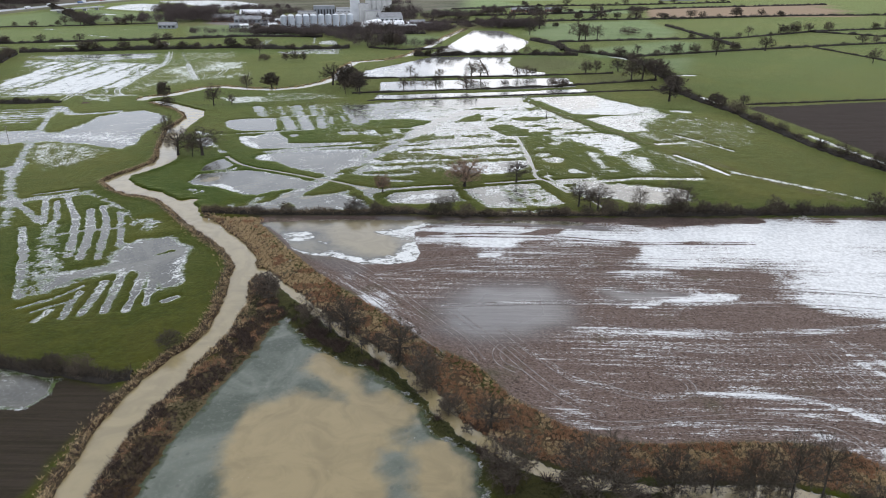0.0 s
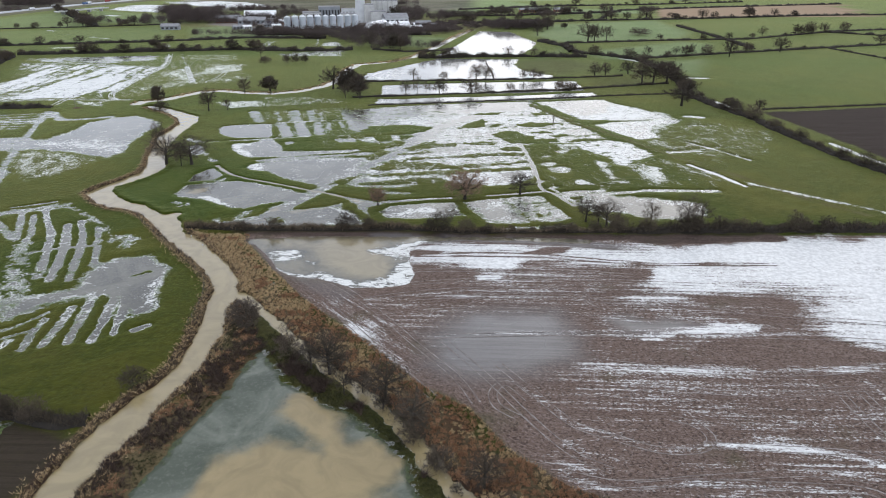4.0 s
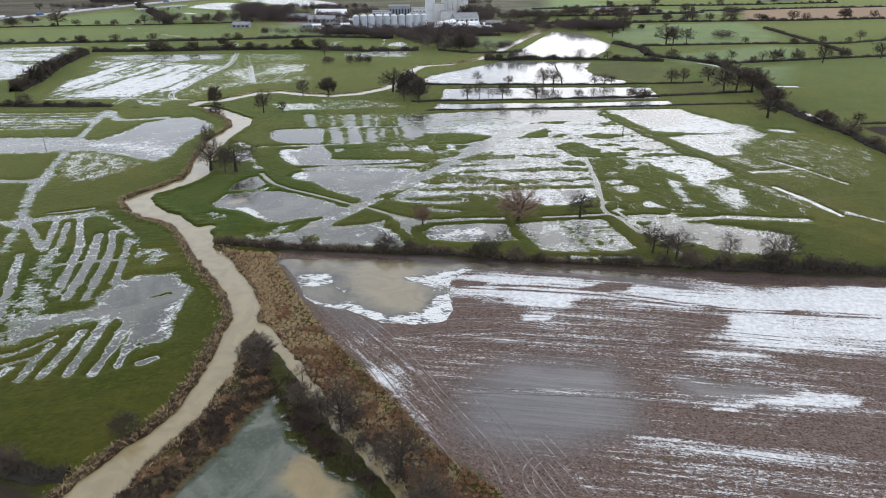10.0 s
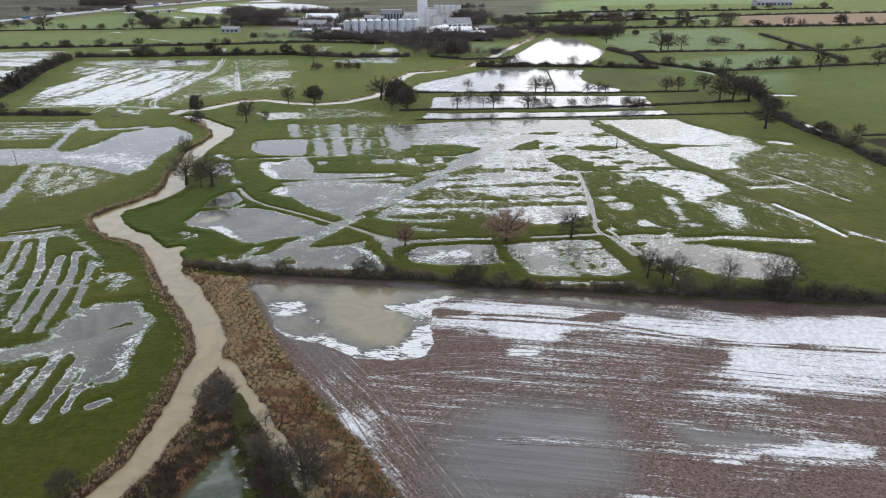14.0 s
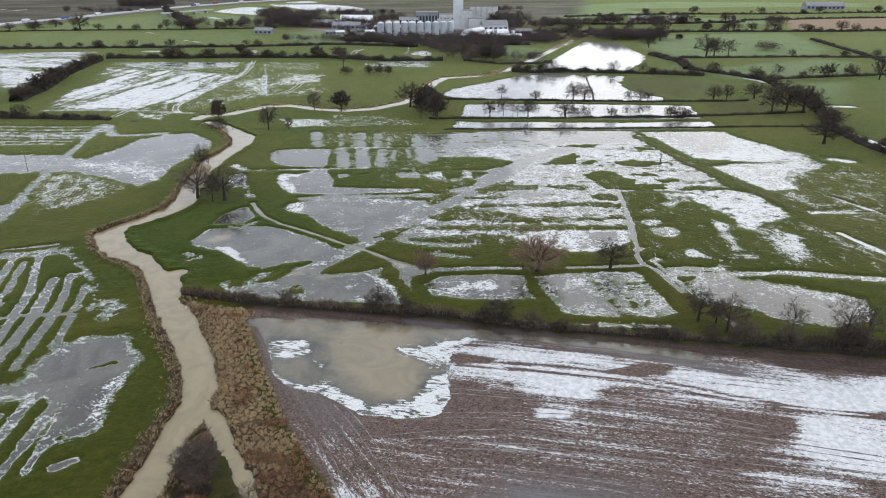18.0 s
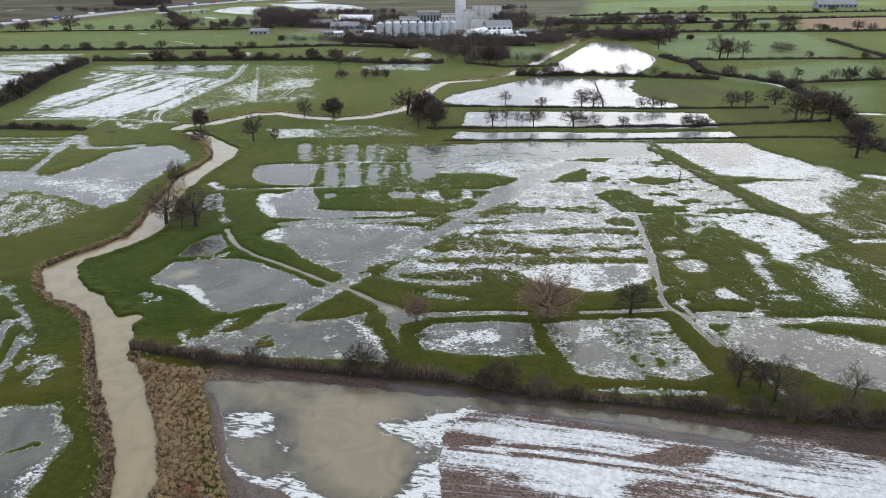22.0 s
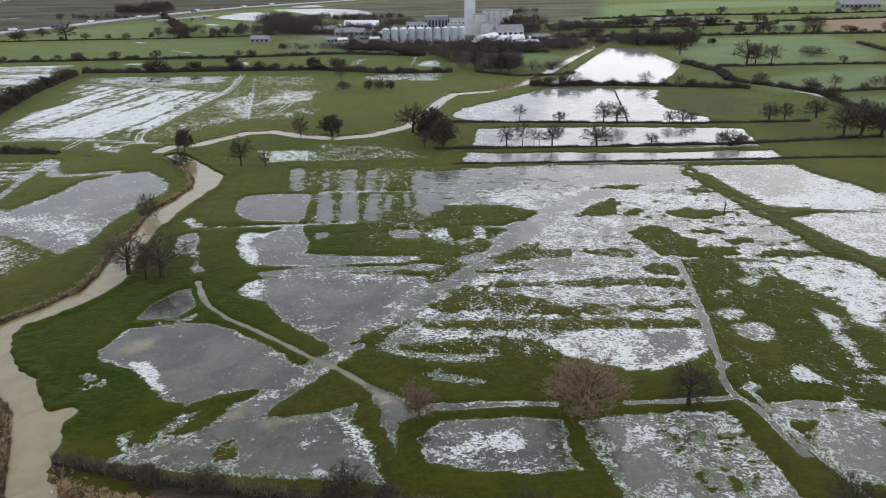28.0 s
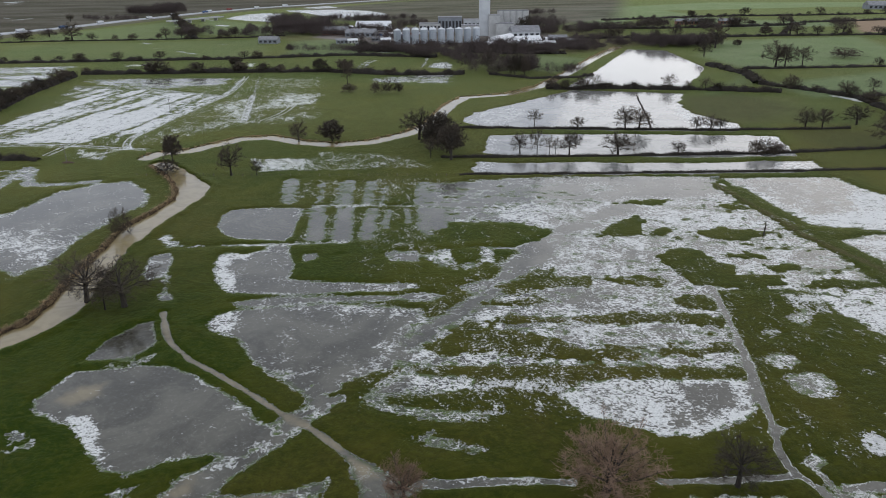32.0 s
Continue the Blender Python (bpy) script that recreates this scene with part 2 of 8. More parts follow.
def water_material(name, tan, grid=(0.75, 1.15, 1), rim=1.0, low=(0.044, 0.041, 0.030), high=(0.102, 0.096, 0.074), sward=(0.026, 0.040, 0.005), ior=1.47):
    n = Nodes(name)
    wide = n.noise(0.05, 4, None, 0.6, 1.0)
    clear = n.mix(n.ramp(wide, 0.35, 0.65), low, high)
    mud = n.mix(n.ramp(n.noise(0.11, 5, None, 0.6, 1.5), 0.35, 0.7), tan, tuple(0.80 * v for v in tan))
    swirl = n.math("ADD", n.math("MULTIPLY", wide, 0.35), n.math("MULTIPLY", n.math("SUBTRACT", n.noise(0.30, 6, None, 0.65, 0.8), 0.5), 0.45))
    silt = n.ramp(n.math("ADD", n.attr("silt"), swirl), 0.30, 1.0)
    mottle = n.math("MULTIPLY", n.ramp(n.noise(0.9, 7, None, 0.75, 0.5), 0.48, 0.70, 0.0, 0.30), n.ramp(n.attr("silt"), 0.8, 0.3))
    base = n.mix(mottle, n.mix(silt, clear, mud), (0.21, 0.205, 0.175))
    # dark breathing holes in the grey skin
    cell = n.t.nodes.new("ShaderNodeTexVoronoi")
    cell.inputs["Scale"].default_value = 0.36
    n.t.links.new(n.place((1, 0.8, 1)), cell.inputs["Vector"])
    hole = n.math("MULTIPLY", n.ramp(cell.outputs["Distance"], 0.20, 0.10, 0.0, 0.45), n.ramp(n.attr("silt"), 0.6, 0.3))
    base = n.mix(hole, base, (0.060, 0.062, 0.050))
    grain = n.noise(1.25, 8, n.place(grid), 0.66, 0.9)
    patch = n.noise(0.15, 4, None, 0.6, 1.0)
    ragged, brink = shore(n, n.attr("depth"))
    level = n.math("ADD", n.math("ADD", grain, n.math("MULTIPLY", patch, 0.55)), n.math("MULTIPLY", n.attr("ice"), 0.45))
    f = n.math("MAXIMUM", n.math("MULTIPLY", n.ramp(level, 0.97, 1.05), n.ramp(n.attr("ice"), 0.02, 0.30, 0.30, 1.0)), n.math("MULTIPLY", brink, rim))
    white = n.mix(n.ramp(n.noise(2.2, 5), 0.3, 0.7), (0.50, 0.50, 0.48), (0.74, 0.74, 0.71))
    # the drowned sward shows through where the water thins out
    base = n.mix(n.math("MULTIPLY", n.ramp(n.attr("depth"), 0.085, 0.005, 0.0, 0.85), n.ramp(n.attr("silt"), 0.7, 0.3)), base, tuple(1.4 * v for v in sward))
    skin = n.mix(f, base, white)
    # tufts standing clear along the ragged shore
    g = n.math("MULTIPLY", n.ramp(ragged, 0.016, -0.004), n.ramp(n.attr("silt"), 0.7, 0.3))
    skin = n.mix(g, skin, n.mix(n.ramp(n.noise(1.1, 5, None, 0.7), 0.4, 0.6), sward, tuple(2.6 * v for v in sward)))
    n.end(skin, n.mix(n.math("MAXIMUM", f, g), (0.10, 0.10, 0.10), (0.5, 0.5, 0.5)), n.ramp(f, 0.0, 1.0, 0.5, 0.22))
    n.out.inputs["IOR"].default_value = ior
    n.bump(n.math("ADD", n.noise(1.2, 3), n.math("MULTIPLY", f, 0.9)), 0.05, 0.1)
    return n.m


def plain(name, a, b, scale=1.0, rough=0.9, metal=0.0, bump=0.3, per="noise"):
    n = Nodes(name)
    x = n.noise(scale, 5, None, 0.65)
    if per == "object":
        x = n.math("ADD", n.math("MULTIPLY", x, 0.5), n.math("MULTIPLY", n.random(), 0.5))
    elif per == "clump":
        x = n.math("ADD", n.math("MULTIPLY", x, 0.75), n.math("MULTIPLY", n.island(), 0.25))
    elif per == "island":
        x = n.math("ADD", n.math("MULTIPLY", x, 0.35), n.math("MULTIPLY", n.island(), 0.65))
    n.end(n.mix(n.ramp(x, 0.2, 0.8), a, b), rough, 0.4, metal)
    if bump:
        n.bump(n.noise(scale * 6, 4), bump, 0.1)
    return n.m


GROUND = ground_material()
RIVER = water_material("river_water", (0.262, 0.206, 0.104), (0.75, 1.15, 1), 0.15, ior=1.55)
POND = water_material("pond_water", (0.265, 0.205, 0.105), (0.75, 1.15, 1), 0.0, (0.045, 0.056, 0.036), (0.125, 0.135, 0.105), sward=(0.016, 0.022, 0.006), ior=1.36)
FLOOD = water_material("flood_water", (0.23, 0.19, 0.115))
# silty water, its colours also lightened to stand in for mirrored sky
MERE_SKY_TINT = water_material("mere_water_sky_tint", (0.40, 0.38, 0.34), (0.75, 1.15, 1), 0.6, (0.14, 0.14, 0.13), (0.24, 0.235, 0.22), sward=(0.10, 0.10, 0.085), ior=1.66)
STREAKED = water_material("field_water", (0.23, 0.19, 0.115), (0.22, 0.8, 1), sward=(0.050, 0.038, 0.031))
BARK = plain("bark", (0.027, 0.022, 0.018), (0.063, 0.054, 0.044), 1.5, per="object")
TWIG = plain("twigs", (0.042, 0.032, 0.022), (0.096, 0.074, 0.052), 0.5, per="object", bump=0)
OSIER = plain("willow_twigs", (0.135, 0.086, 0.056), (0.250, 0.165, 0.112), 0.5, per="object", bump=0)
WOOD = plain("copse_twigs", (0.040, 0.030, 0.027), (0.125, 0.096, 0.086), 0.1, per="island", bump=0)
IVY = plain("ivy_twigs", (0.046, 0.037, 0.026), (0.098, 0.076, 0.057), 0.4, per="object", bump=0)
# solid body darker than the twigs, painting in the shade within a hedge
HEDGE_SHADE = plain("hedge_core_shade", (0.013, 0.011, 0.008), (0.030, 0.024, 0.018), 0.6, bump=0.6)
HEDGE_PALE = plain("pale_hedge_twigs", (0.095, 0.072, 0.048), (0.235, 0.182, 0.122), 0.3, per="island", bump=0)
HEDGE_TWIG = plain("hedge_twigs", (0.033, 0.026, 0.018), (0.090, 0.070, 0.050), 0.3, per="island", bump=0)
VERGE = plain("verge", (0.07, 0.08, 0.03), (0.13, 0.11, 0.06), 0.1)
STRAW = plain("dead_grass", (0.246, 0.161, 0.085), (0.672, 0.516, 0.300), 0.5, per="clump", bump=0)
RUST = plain("dead_bracken", (0.159, 0.084, 0.047), (0.451, 0.261, 0.145), 0.4, per="clump", bump=0)
BRAMBLE = plain("bramble", (0.030, 0.020, 0.016), (0.089, 0.059, 0.044), 0.2, per="island", bump=0)
TUSSOCK = plain("tussock", (0.022, 0.030, 0.007), (0.058, 0.053, 0.019), 0.2, per="island", bump=0)
POST = plain("weathered_wood", (0.11, 0.095, 0.08), (0.22, 0.20, 0.17), 3.0)
STEEL = plain("galvanised_steel", (0.42, 0.46, 0.50), (0.58, 0.62, 0.66), 0.4, 0.45, 0.6, 0.1, "object")
CONCRETE = plain("concrete", (0.42, 0.42, 0.41), (0.60, 0.60, 0.58), 0.15, 0.85)
PALE = plain("pale_cladding", (0.52, 0.54, 0.56), (0.68, 0.70, 0.71), 0.1, 0.6, bump=0.1)
GREY = plain("grey_cladding", (0.20, 0.22, 0.24), (0.33, 0.35, 0.37), 0.1, 0.6, bump=0.1)
ROOF = plain("roof_sheet", (0.16, 0.16, 0.165), (0.30, 0.30, 0.31), 0.3, 0.7, bump=0.2)
WHITE = plain("white_sheeting", (0.66, 0.67, 0.68), (0.80, 0.80, 0.80), 0.2, 0.5, bump=0.05)
DARK = plain("dark_opening", (0.02, 0.022, 0.025), (0.05, 0.052, 0.058), 0.5, 0.3, bump=0)
BRICK = plain("red_brick", (0.20, 0.10, 0.07), (0.32, 0.17, 0.12), 0.6)
ASPHALT = plain("asphalt", (0.17, 0.17, 0.175), (0.27, 0.27, 0.275), 0.2, 0.28)
BLUE = plain("blue_paint", (0.04, 0.09, 0.22), (0.06, 0.13, 0.28), 0.2, 0.4, bump=0)
RED = plain("red_paint", (0.24, 0.03, 0.03), (0.30, 0.05, 0.04), 0.2, 0.4, bump=0)
WIRE = plain("rusty_wire", (0.040, 0.034, 0.030), (0.085, 0.074, 0.066), 1.0, 0.8, bump=0)
RUBBER = plain("rubber", (0.015, 0.015, 0.016), (0.03, 0.03, 0.03), 2.0, bump=0)


# ---- mesh helpers ----
def quads_mesh(name, verts, quads, material, smooth=True):
    """A mesh straight from arrays: verts (n, 3), quads (m, 4)."""
    me = bpy.data.meshes.new(name)
    me.vertices.add(len(verts)), me.loops.add(4 * len(quads)), me.polygons.add(len(quads))
    me.vertices.foreach_set("co", np.asarray(verts, np.float32).ravel())
    me.loops.foreach_set("vertex_index", np.asarray(quads, np.int32).ravel())
    me.polygons.foreach_set("loop_start", np.arange(0, 4 * len(quads), 4, dtype=np.int32))
    me.materials.append(material)
    me.update(calc_edges=True)
    if smooth:
        me.shade_smooth()
    return me


def part(name, bm, material, parent, label=""):
    me = bpy.data.meshes.new(name)
    bm.to_mesh(me), bm.free()
    me.materials.append(material)
    ob = new(name, me)
    ob.parent = parent
    return tagged(ob, label)


def under(name, me, parent, label=""):
    ob = new(name, me)
    ob.parent = parent
    return tagged(ob, label)


def thing(name, m, label, category, group="", kind=""):
    ob = new(name)
    ob.matrix_world = m
    return tagged(ob, label, category, group, kind)


def box(bm, x0, x1, y0, y1, z0, z1, bevel=0.0):
    made = bmesh.ops.create_cube(bm, size=1.0, matrix=Matrix.Translation(((x0 + x1) / 2, (y0 + y1) / 2, (z0 + z1) / 2)) @ Matrix.Diagonal((x1 - x0, y1 - y0, z1 - z0, 1)))
    if bevel:
        edges = list({e for v in made["verts"] for e in v.link_edges})
        bmesh.ops.bevel(bm, geom=edges, offset=bevel, segments=1, affect="EDGES")
    return bm


def tube(bm, a, b, ra, rb, sides=6):
    a, b = Vector(a), Vector(b)
    q = (b - a).to_track_quat("Z", "Y").to_matrix()
    rings = []
    for at, r in ((a, ra), (b, rb)):
        rings.append([bm.verts.new(at + q @ Vector((r * math.cos(k * math.tau / sides), r * math.sin(k * math.tau / sides), 0))) for k in range(sides)])
    for k in range(sides):
        bm.faces.new((rings[0][k], rings[0][(k + 1) % sides], rings[1][(k + 1) % sides], rings[1][k]))
    bm.faces.new(rings[1]), bm.faces.new(rings[0][::-1])
    return bm


def ribbons(a, b, width, rng):
    """Thin tapering strips from the points a to the points b, as verts and quads."""
    a, b = np.asarray(a, float), np.asarray(b, float)
    side = np.cross(b - a, rng.normal(size=a.shape))
    side /= np.linalg.norm(side, axis=1, keepdims=True) + 1e-9
    w = np.asarray(width, float).reshape(-1, 1) / 2
    v = np.stack([a - side * w, a + side * w, b + side * w * 0.35, b - side * w * 0.35], 1).reshape(-1, 3)
    return v, np.arange(len(v)).reshape(-1, 4)


def strip_length(pts):
    p = np.array(pts, float)
    return np.r_[0, np.cumsum(np.hypot(*np.diff(p, axis=0).T))]


def along(pts, s):
    """Points at the lengths s along a polyline, and the unit normals there."""
    p, cum = np.array(pts, float), strip_length(pts)
    at = np.stack([np.interp(s, cum, p[:, k]) for k in range(p.shape[1])], -1)
    d = np.stack([np.interp(s + 1, cum, p[:, k]) - np.interp(s - 1, cum, p[:, k]) for k in range(2)], -1)
    d /= np.linalg.norm(d, axis=-1, keepdims=True) + 1e-9
    return at, np.stack([-d[..., 1], d[..., 0]], -1)


LATTICE = np.random.default_rng(5).uniform(-1, 1, (256, 256))


def value_noise(x, y, size, seed=0):
    """Smooth noise between -1 and 1, with features of that many metres."""
    x, y = x / size + 17.3 * seed, y / size + 31.7 * seed
    i, j = np.floor(x).astype(int), np.floor(y).astype(int)
    u, v = x - i, y - j
    u, v = u * u * (3 - 2 * u), v * v * (3 - 2 * v)
    g = lambda a, b: LATTICE[(i + a) % 256, (j + b) % 256]  # noqa: E731
    return (g(0, 0) * (1 - u) + g(1, 0) * u) * (1 - v) + (g(0, 1) * (1 - u) + g(1, 1) * u) * v


def smooth(x, lo, hi):
    x = np.clip((x - lo) / (hi - lo), 0, 1)
    return x * x * (3 - 2 * x)


# ---- the lie of the land: one sheet, dug out where water stands ----
def lines(*spans):
    """Grid lines: spans of (start, end, first step, growth)."""
    out = []
    for a, b, step, grow in spans:
        x = a
        while x < b - 1e-6:
            out.append(x)
            x, step = x + step, step * grow
    return np.array(out + [spans[-1][1]])


left = -lines((420, 900, 7, 1), (900, 4500, 9, 1.09))[::-1]
GX = np.r_[left[:-1], lines((-420, -235, 1.3, 1), (-235, 150, 0.8, 1), (150, 260, 2, 1), (260, 4500, 3, 1.09))]
GY = np.r_[-lines((-100, 700, 3, 1.12))[::-1][:-1], lines((100, 430, 0.8, 1), (430, 545, 1.0, 1), (545, 720, 1.4, 1), (720, 1100, 3, 1), (1100, 1750, 7, 1), (1750, 4800, 9, 1.07))]
XX, YY = np.meshgrid(GX, GY)
N6, N2 = value_noise(XX, YY, 6, 1), value_noise(XX, YY, 2.2, 2)
N1 = value_noise(XX, YY, 1.1, 9)
N25, N70 = value_noise(XX, YY, 25, 3), value_noise(XX, YY, 70, 4)
HH = 0.34 + 0.06 * N25 + 0.05 * N6 + 0.025 * N2
DEEP = np.full(XX.shape, -99.0)
OWNER = np.zeros(XX.shape, int)
ICE, SILT, FILM, ROUGH, PLOUGH, PEAT, CLAY, YARD, WET, HAZY_CROP, HEAD = (np.zeros(XX.shape) for _ in range(11))
LUSH = np.clip(0.5 + 0.45 * N70 + 0.2 * N25, 0, 1)
WATERS = [None]


def window(pts, margin):
    p = np.array(pts, float)[:, :2]
    (x0, y0), (x1, y1) = p.min(0) - margin, p.max(0) + margin
    a, b = np.searchsorted(GX, (x0, x1))
    c, d = np.searchsorted(GY, (y0, y1))
    return slice(max(c - 1, 0), d + 1), slice(max(a - 1, 0), b + 1)


def to_line(x, y, pts, closed):
    """The distance to a polyline and, if it is closed, whether a place lies inside; with the width where rows give one."""
    p = np.array(pts, float)
    ends = list(zip(p, np.roll(p, -1, 0)))[: len(p) if closed else -1]
    best, inside, wide = np.full(x.shape, 1e9), np.zeros(x.shape, bool), np.zeros(x.shape)
    for a, b in ends:
        dx, dy = b[0] - a[0], b[1] - a[1]
        u = np.clip(((x - a[0]) * dx + (y - a[1]) * dy) / (dx * dx + dy * dy + 1e-9), 0, 1)
        d = np.hypot(x - a[0] - u * dx, y - a[1] - u * dy)
        if p.shape[1] > 2:
            wide = np.where(d < best, a[2] + u * (b[2] - a[2]), wide)
        best = np.minimum(best, d)
        if closed and dy:
            inside ^= ((a[1] > y) != (b[1] > y)) & (x < a[0] + (y - a[1]) * dx / dy)
    return best, inside, wide


def reach(pts, w, width=None, margin=12):
    """The signed distance (positive inside) to an area, or to a strip of that width, in a window of the grid."""
    d, inside, wide = to_line(XX[w], YY[w], pts, width is None)
    if width is None:
        return np.where(inside, d, -d)
    return (wide if width == 0 else width) / 2 - d


def water(name, label, material):
    WATERS.append((name, label, material))
    return len(WATERS) - 1


def pool(pts, depth=0.3, ice=0.2, silt=0.0, width=None, rag=1.0, edge=2.3, owner=0, patch=None, name="water_pool", material=None):
    """Digs one pool (an area, or a strip with a width) and gives it its own sheet of water."""
    w = window(pts, 14)
    d = reach(pts, w, width)
    edge = edge * 1.75 if edge > 0.95 and silt < 0.5 else edge     # meadow pools shelve very gently
    ragged = d + 0.22 * edge + rag * (1.5 * N6[w] + 1.1 * N2[w] + 0.7 * N1[w])
    s = smooth(ragged, -edge, edge)
    tuft = 0.05 * N1[w] + 0.03 * N2[w]
    bed = -depth * (0.60 + 0.25 * N25[w] + 0.25 * smooth(d, 0, 6)) + 0.02 * N2[w]
    if patch:
        (ux, uy), long, short, rise = patch
        u, v = XX[w] * ux + YY[w] * uy, -XX[w] * uy + YY[w] * ux
        ridge = 0.65 * value_noise(u / long, v / short, 1, 7) + 0.35 * value_noise(u / long * 3, v / short * 2.6, 1, 8)
        bed = bed + rise * ridge + 0.05 * N2[w]
    HH[w] = HH[w] * (1 - s) + bed * s + tuft * 4 * s * (1 - s)
    if not owner:
        owner = water(name, LABEL_POOL if ice < 0.45 else LABEL_ICY, material or FLOOD)
    mine = d > np.maximum(DEEP[w], -7)
    OWNER[w] = np.where(mine, owner, OWNER[w])
    f = smooth(d, -3, 1)
    ICE[w] = ICE[w] * (1 - f) + ice * f
    SILT[w] = SILT[w] * (1 - f) + silt * f
    DEEP[w] = np.maximum(DEEP[w], d)
    return owner


def paint(field, pts, value=1.0, width=None, soft=2.0, rag=1.0):
    w = window(pts, 10 + soft)
    f = smooth(reach(pts, w, width) + rag * (1.2 * N6[w] + 0.6 * N2[w]), -soft, soft)
    field[w] = field[w] * (1 - f) + value * f


def mound(pts, rise, width=None, soft=2.0):
    w = window(pts, 10)
    f = smooth(reach(pts, w, width) + 0.8 * N6[w] + 0.8 * N2[w] + 0.6 * N1[w], -soft, soft)
    HH[w] = np.where(f > 0, np.maximum(HH[w], HH[w] * (1 - f) + rise * f), HH[w])


LABEL_POOL = "shallow grey flood pool with an icy rim on green meadow"
LABEL_ICY = "flooded meadow hollow whitened by broken ice and painted sky glare"
# fields
FIELD_EDGE = [(-78, 255), (-64, 234), (-50, 214), (-37, 199), (-25, 186), (-12, 169), (1, 159), (8, 146), (14, 140), (19, 135), (25, 132), (33, 129), (42, 129), (55, 130), (67, 130), (78, 127), (83, 122)]
HEADLAND = [(-82, 266), (-25, 267), (12, 266), (57, 267), (130, 269), (300, 275), (700, 290)]
paint(PLOUGH, FIELD_EDGE + [(150, 75), (700, 40)] + HEADLAND[::-1], rag=0.6, soft=1.2)
paint(PEAT, [(-90, 149), (-85, 144), (-88, 110), (-92, 40), (-500, 40), (-500, 185), (-150, 157), (-105, 152)], 0.85)
paint(PEAT, [(199, 491), (326, 519), (686, 597), (700, 330), (306, 250), (222, 300), (214, 400)], 1.0)
paint(CLAY, [(335, 1267), (390, 1502), (829, 1694), (714, 1305)], 1.0)
paint(ROUGH, [(-456, 1098), (-317, 1018), (-241, 992), (-137, 1002), (-32, 976), (10, 1023), (53, 1087), (52, 1159), (-61, 1265), (-285, 1305), (-490, 1258)], 0.85, soft=14)
paint(YARD, [(-381, 1099), (-241, 1019), (-137, 1034), (-61, 1012), (-23, 1068), (-42, 1149), (-108, 1238), (-285, 1279), (-398, 1233)], 0.9, soft=8)
paint(PEAT, [(-643, 1661), (-487, 1390), (-285, 1341), (-61, 1345), (22, 1504), (46, 2092), (-270, 2631)], 0.70, soft=30)
paint(YARD, [(-643, 1661), (-487, 1390), (-285, 1341), (-61, 1345), (22, 1504), (46, 2092), (-270, 2631)], 0.42, soft=30)
BEYOND = [(-882, 800), (-857, 930), (-849, 1006), (-855, 1074), (-846, 1119), (-836, 1168), (-833, 1232), (-829, 1303), (-819, 1391), (-806, 1500), (-785, 1588), (-761, 1676), (-472, 2242)] + [(-300, 3800), (-3400, 3700), (-4000, 800)]
paint(PEAT, BEYOND, 0.80, soft=10)
paint(YARD, BEYOND, 0.30, soft=10)
paint(LUSH, [(110, 285), (200, 290), (194, 497), (146, 467), (97, 418)], 0.15, soft=10)
paint(LUSH, [(-160, 290), (-100, 275), (-60, 310), (-120, 370), (-150, 350)], 1.0, soft=8)
paint(LUSH, [(-294, 551), (-119, 562), (-109, 743), (-244, 741)], 0.2, soft=15)
ROUGH_SIDE = [(-103, 265), (-97, 257), (-84, 238), (-70, 222), (-66, 212), (-59, 205), (-50, 195), (-44, 187), (-38, 180), (-28, 168), (-21, 162), (-14, 155), (-3, 135), (7, 127), (16, 122), (28, 119), (45, 118), (61, 118), (90, 110)]
ROUGH_AREA = ROUGH_SIDE + FIELD_EDGE[::-1] + [(-80, 264)]
ISLAND = [(-67, 213), (-61, 200), (-53, 184), (-54, 173), (-57, 160), (-60, 147), (-64, 130), (-66, 112), (-67, 90), (-76, 90), (-75, 112), (-76, 130), (-73, 146), (-68, 160), (-66, 175), (-65, 190), (-68, 205)]
SCRUB = [(-46, 178), (-35, 169), (-26, 159), (-17, 149), (-8, 138), (1, 129), (12, 121), (30, 116), (60, 114), (60, 100), (4, 100), (2, 122), (-6, 131), (-10, 138), (-18, 148), (-28, 156), (-37, 163)]
paint(ROUGH, ROUGH_AREA, 1.0, rag=0.6, soft=1.0)
paint(ROUGH, ISLAND, 0.9, soft=1.0)
paint(ROUGH, [(x - 1.6, y - 1.2) for x, y in FIELD_EDGE[:8]], 0.08, width=3.0, soft=0.8, rag=0.5)
paint(PLOUGH, [(x - 1.6, y - 1.2) for x, y in FIELD_EDGE[:8]], 0.0, width=3.0, soft=0.8, rag=0.5)
paint(ROUGH, SCRUB, 0.05)
paint(PEAT, [(-66, 206), (-51, 190), (-38, 174), (-28, 162), (-21, 155), (-13, 144), (-3, 128), (16, 114), (60, 110)], 0.40, width=16, soft=3)

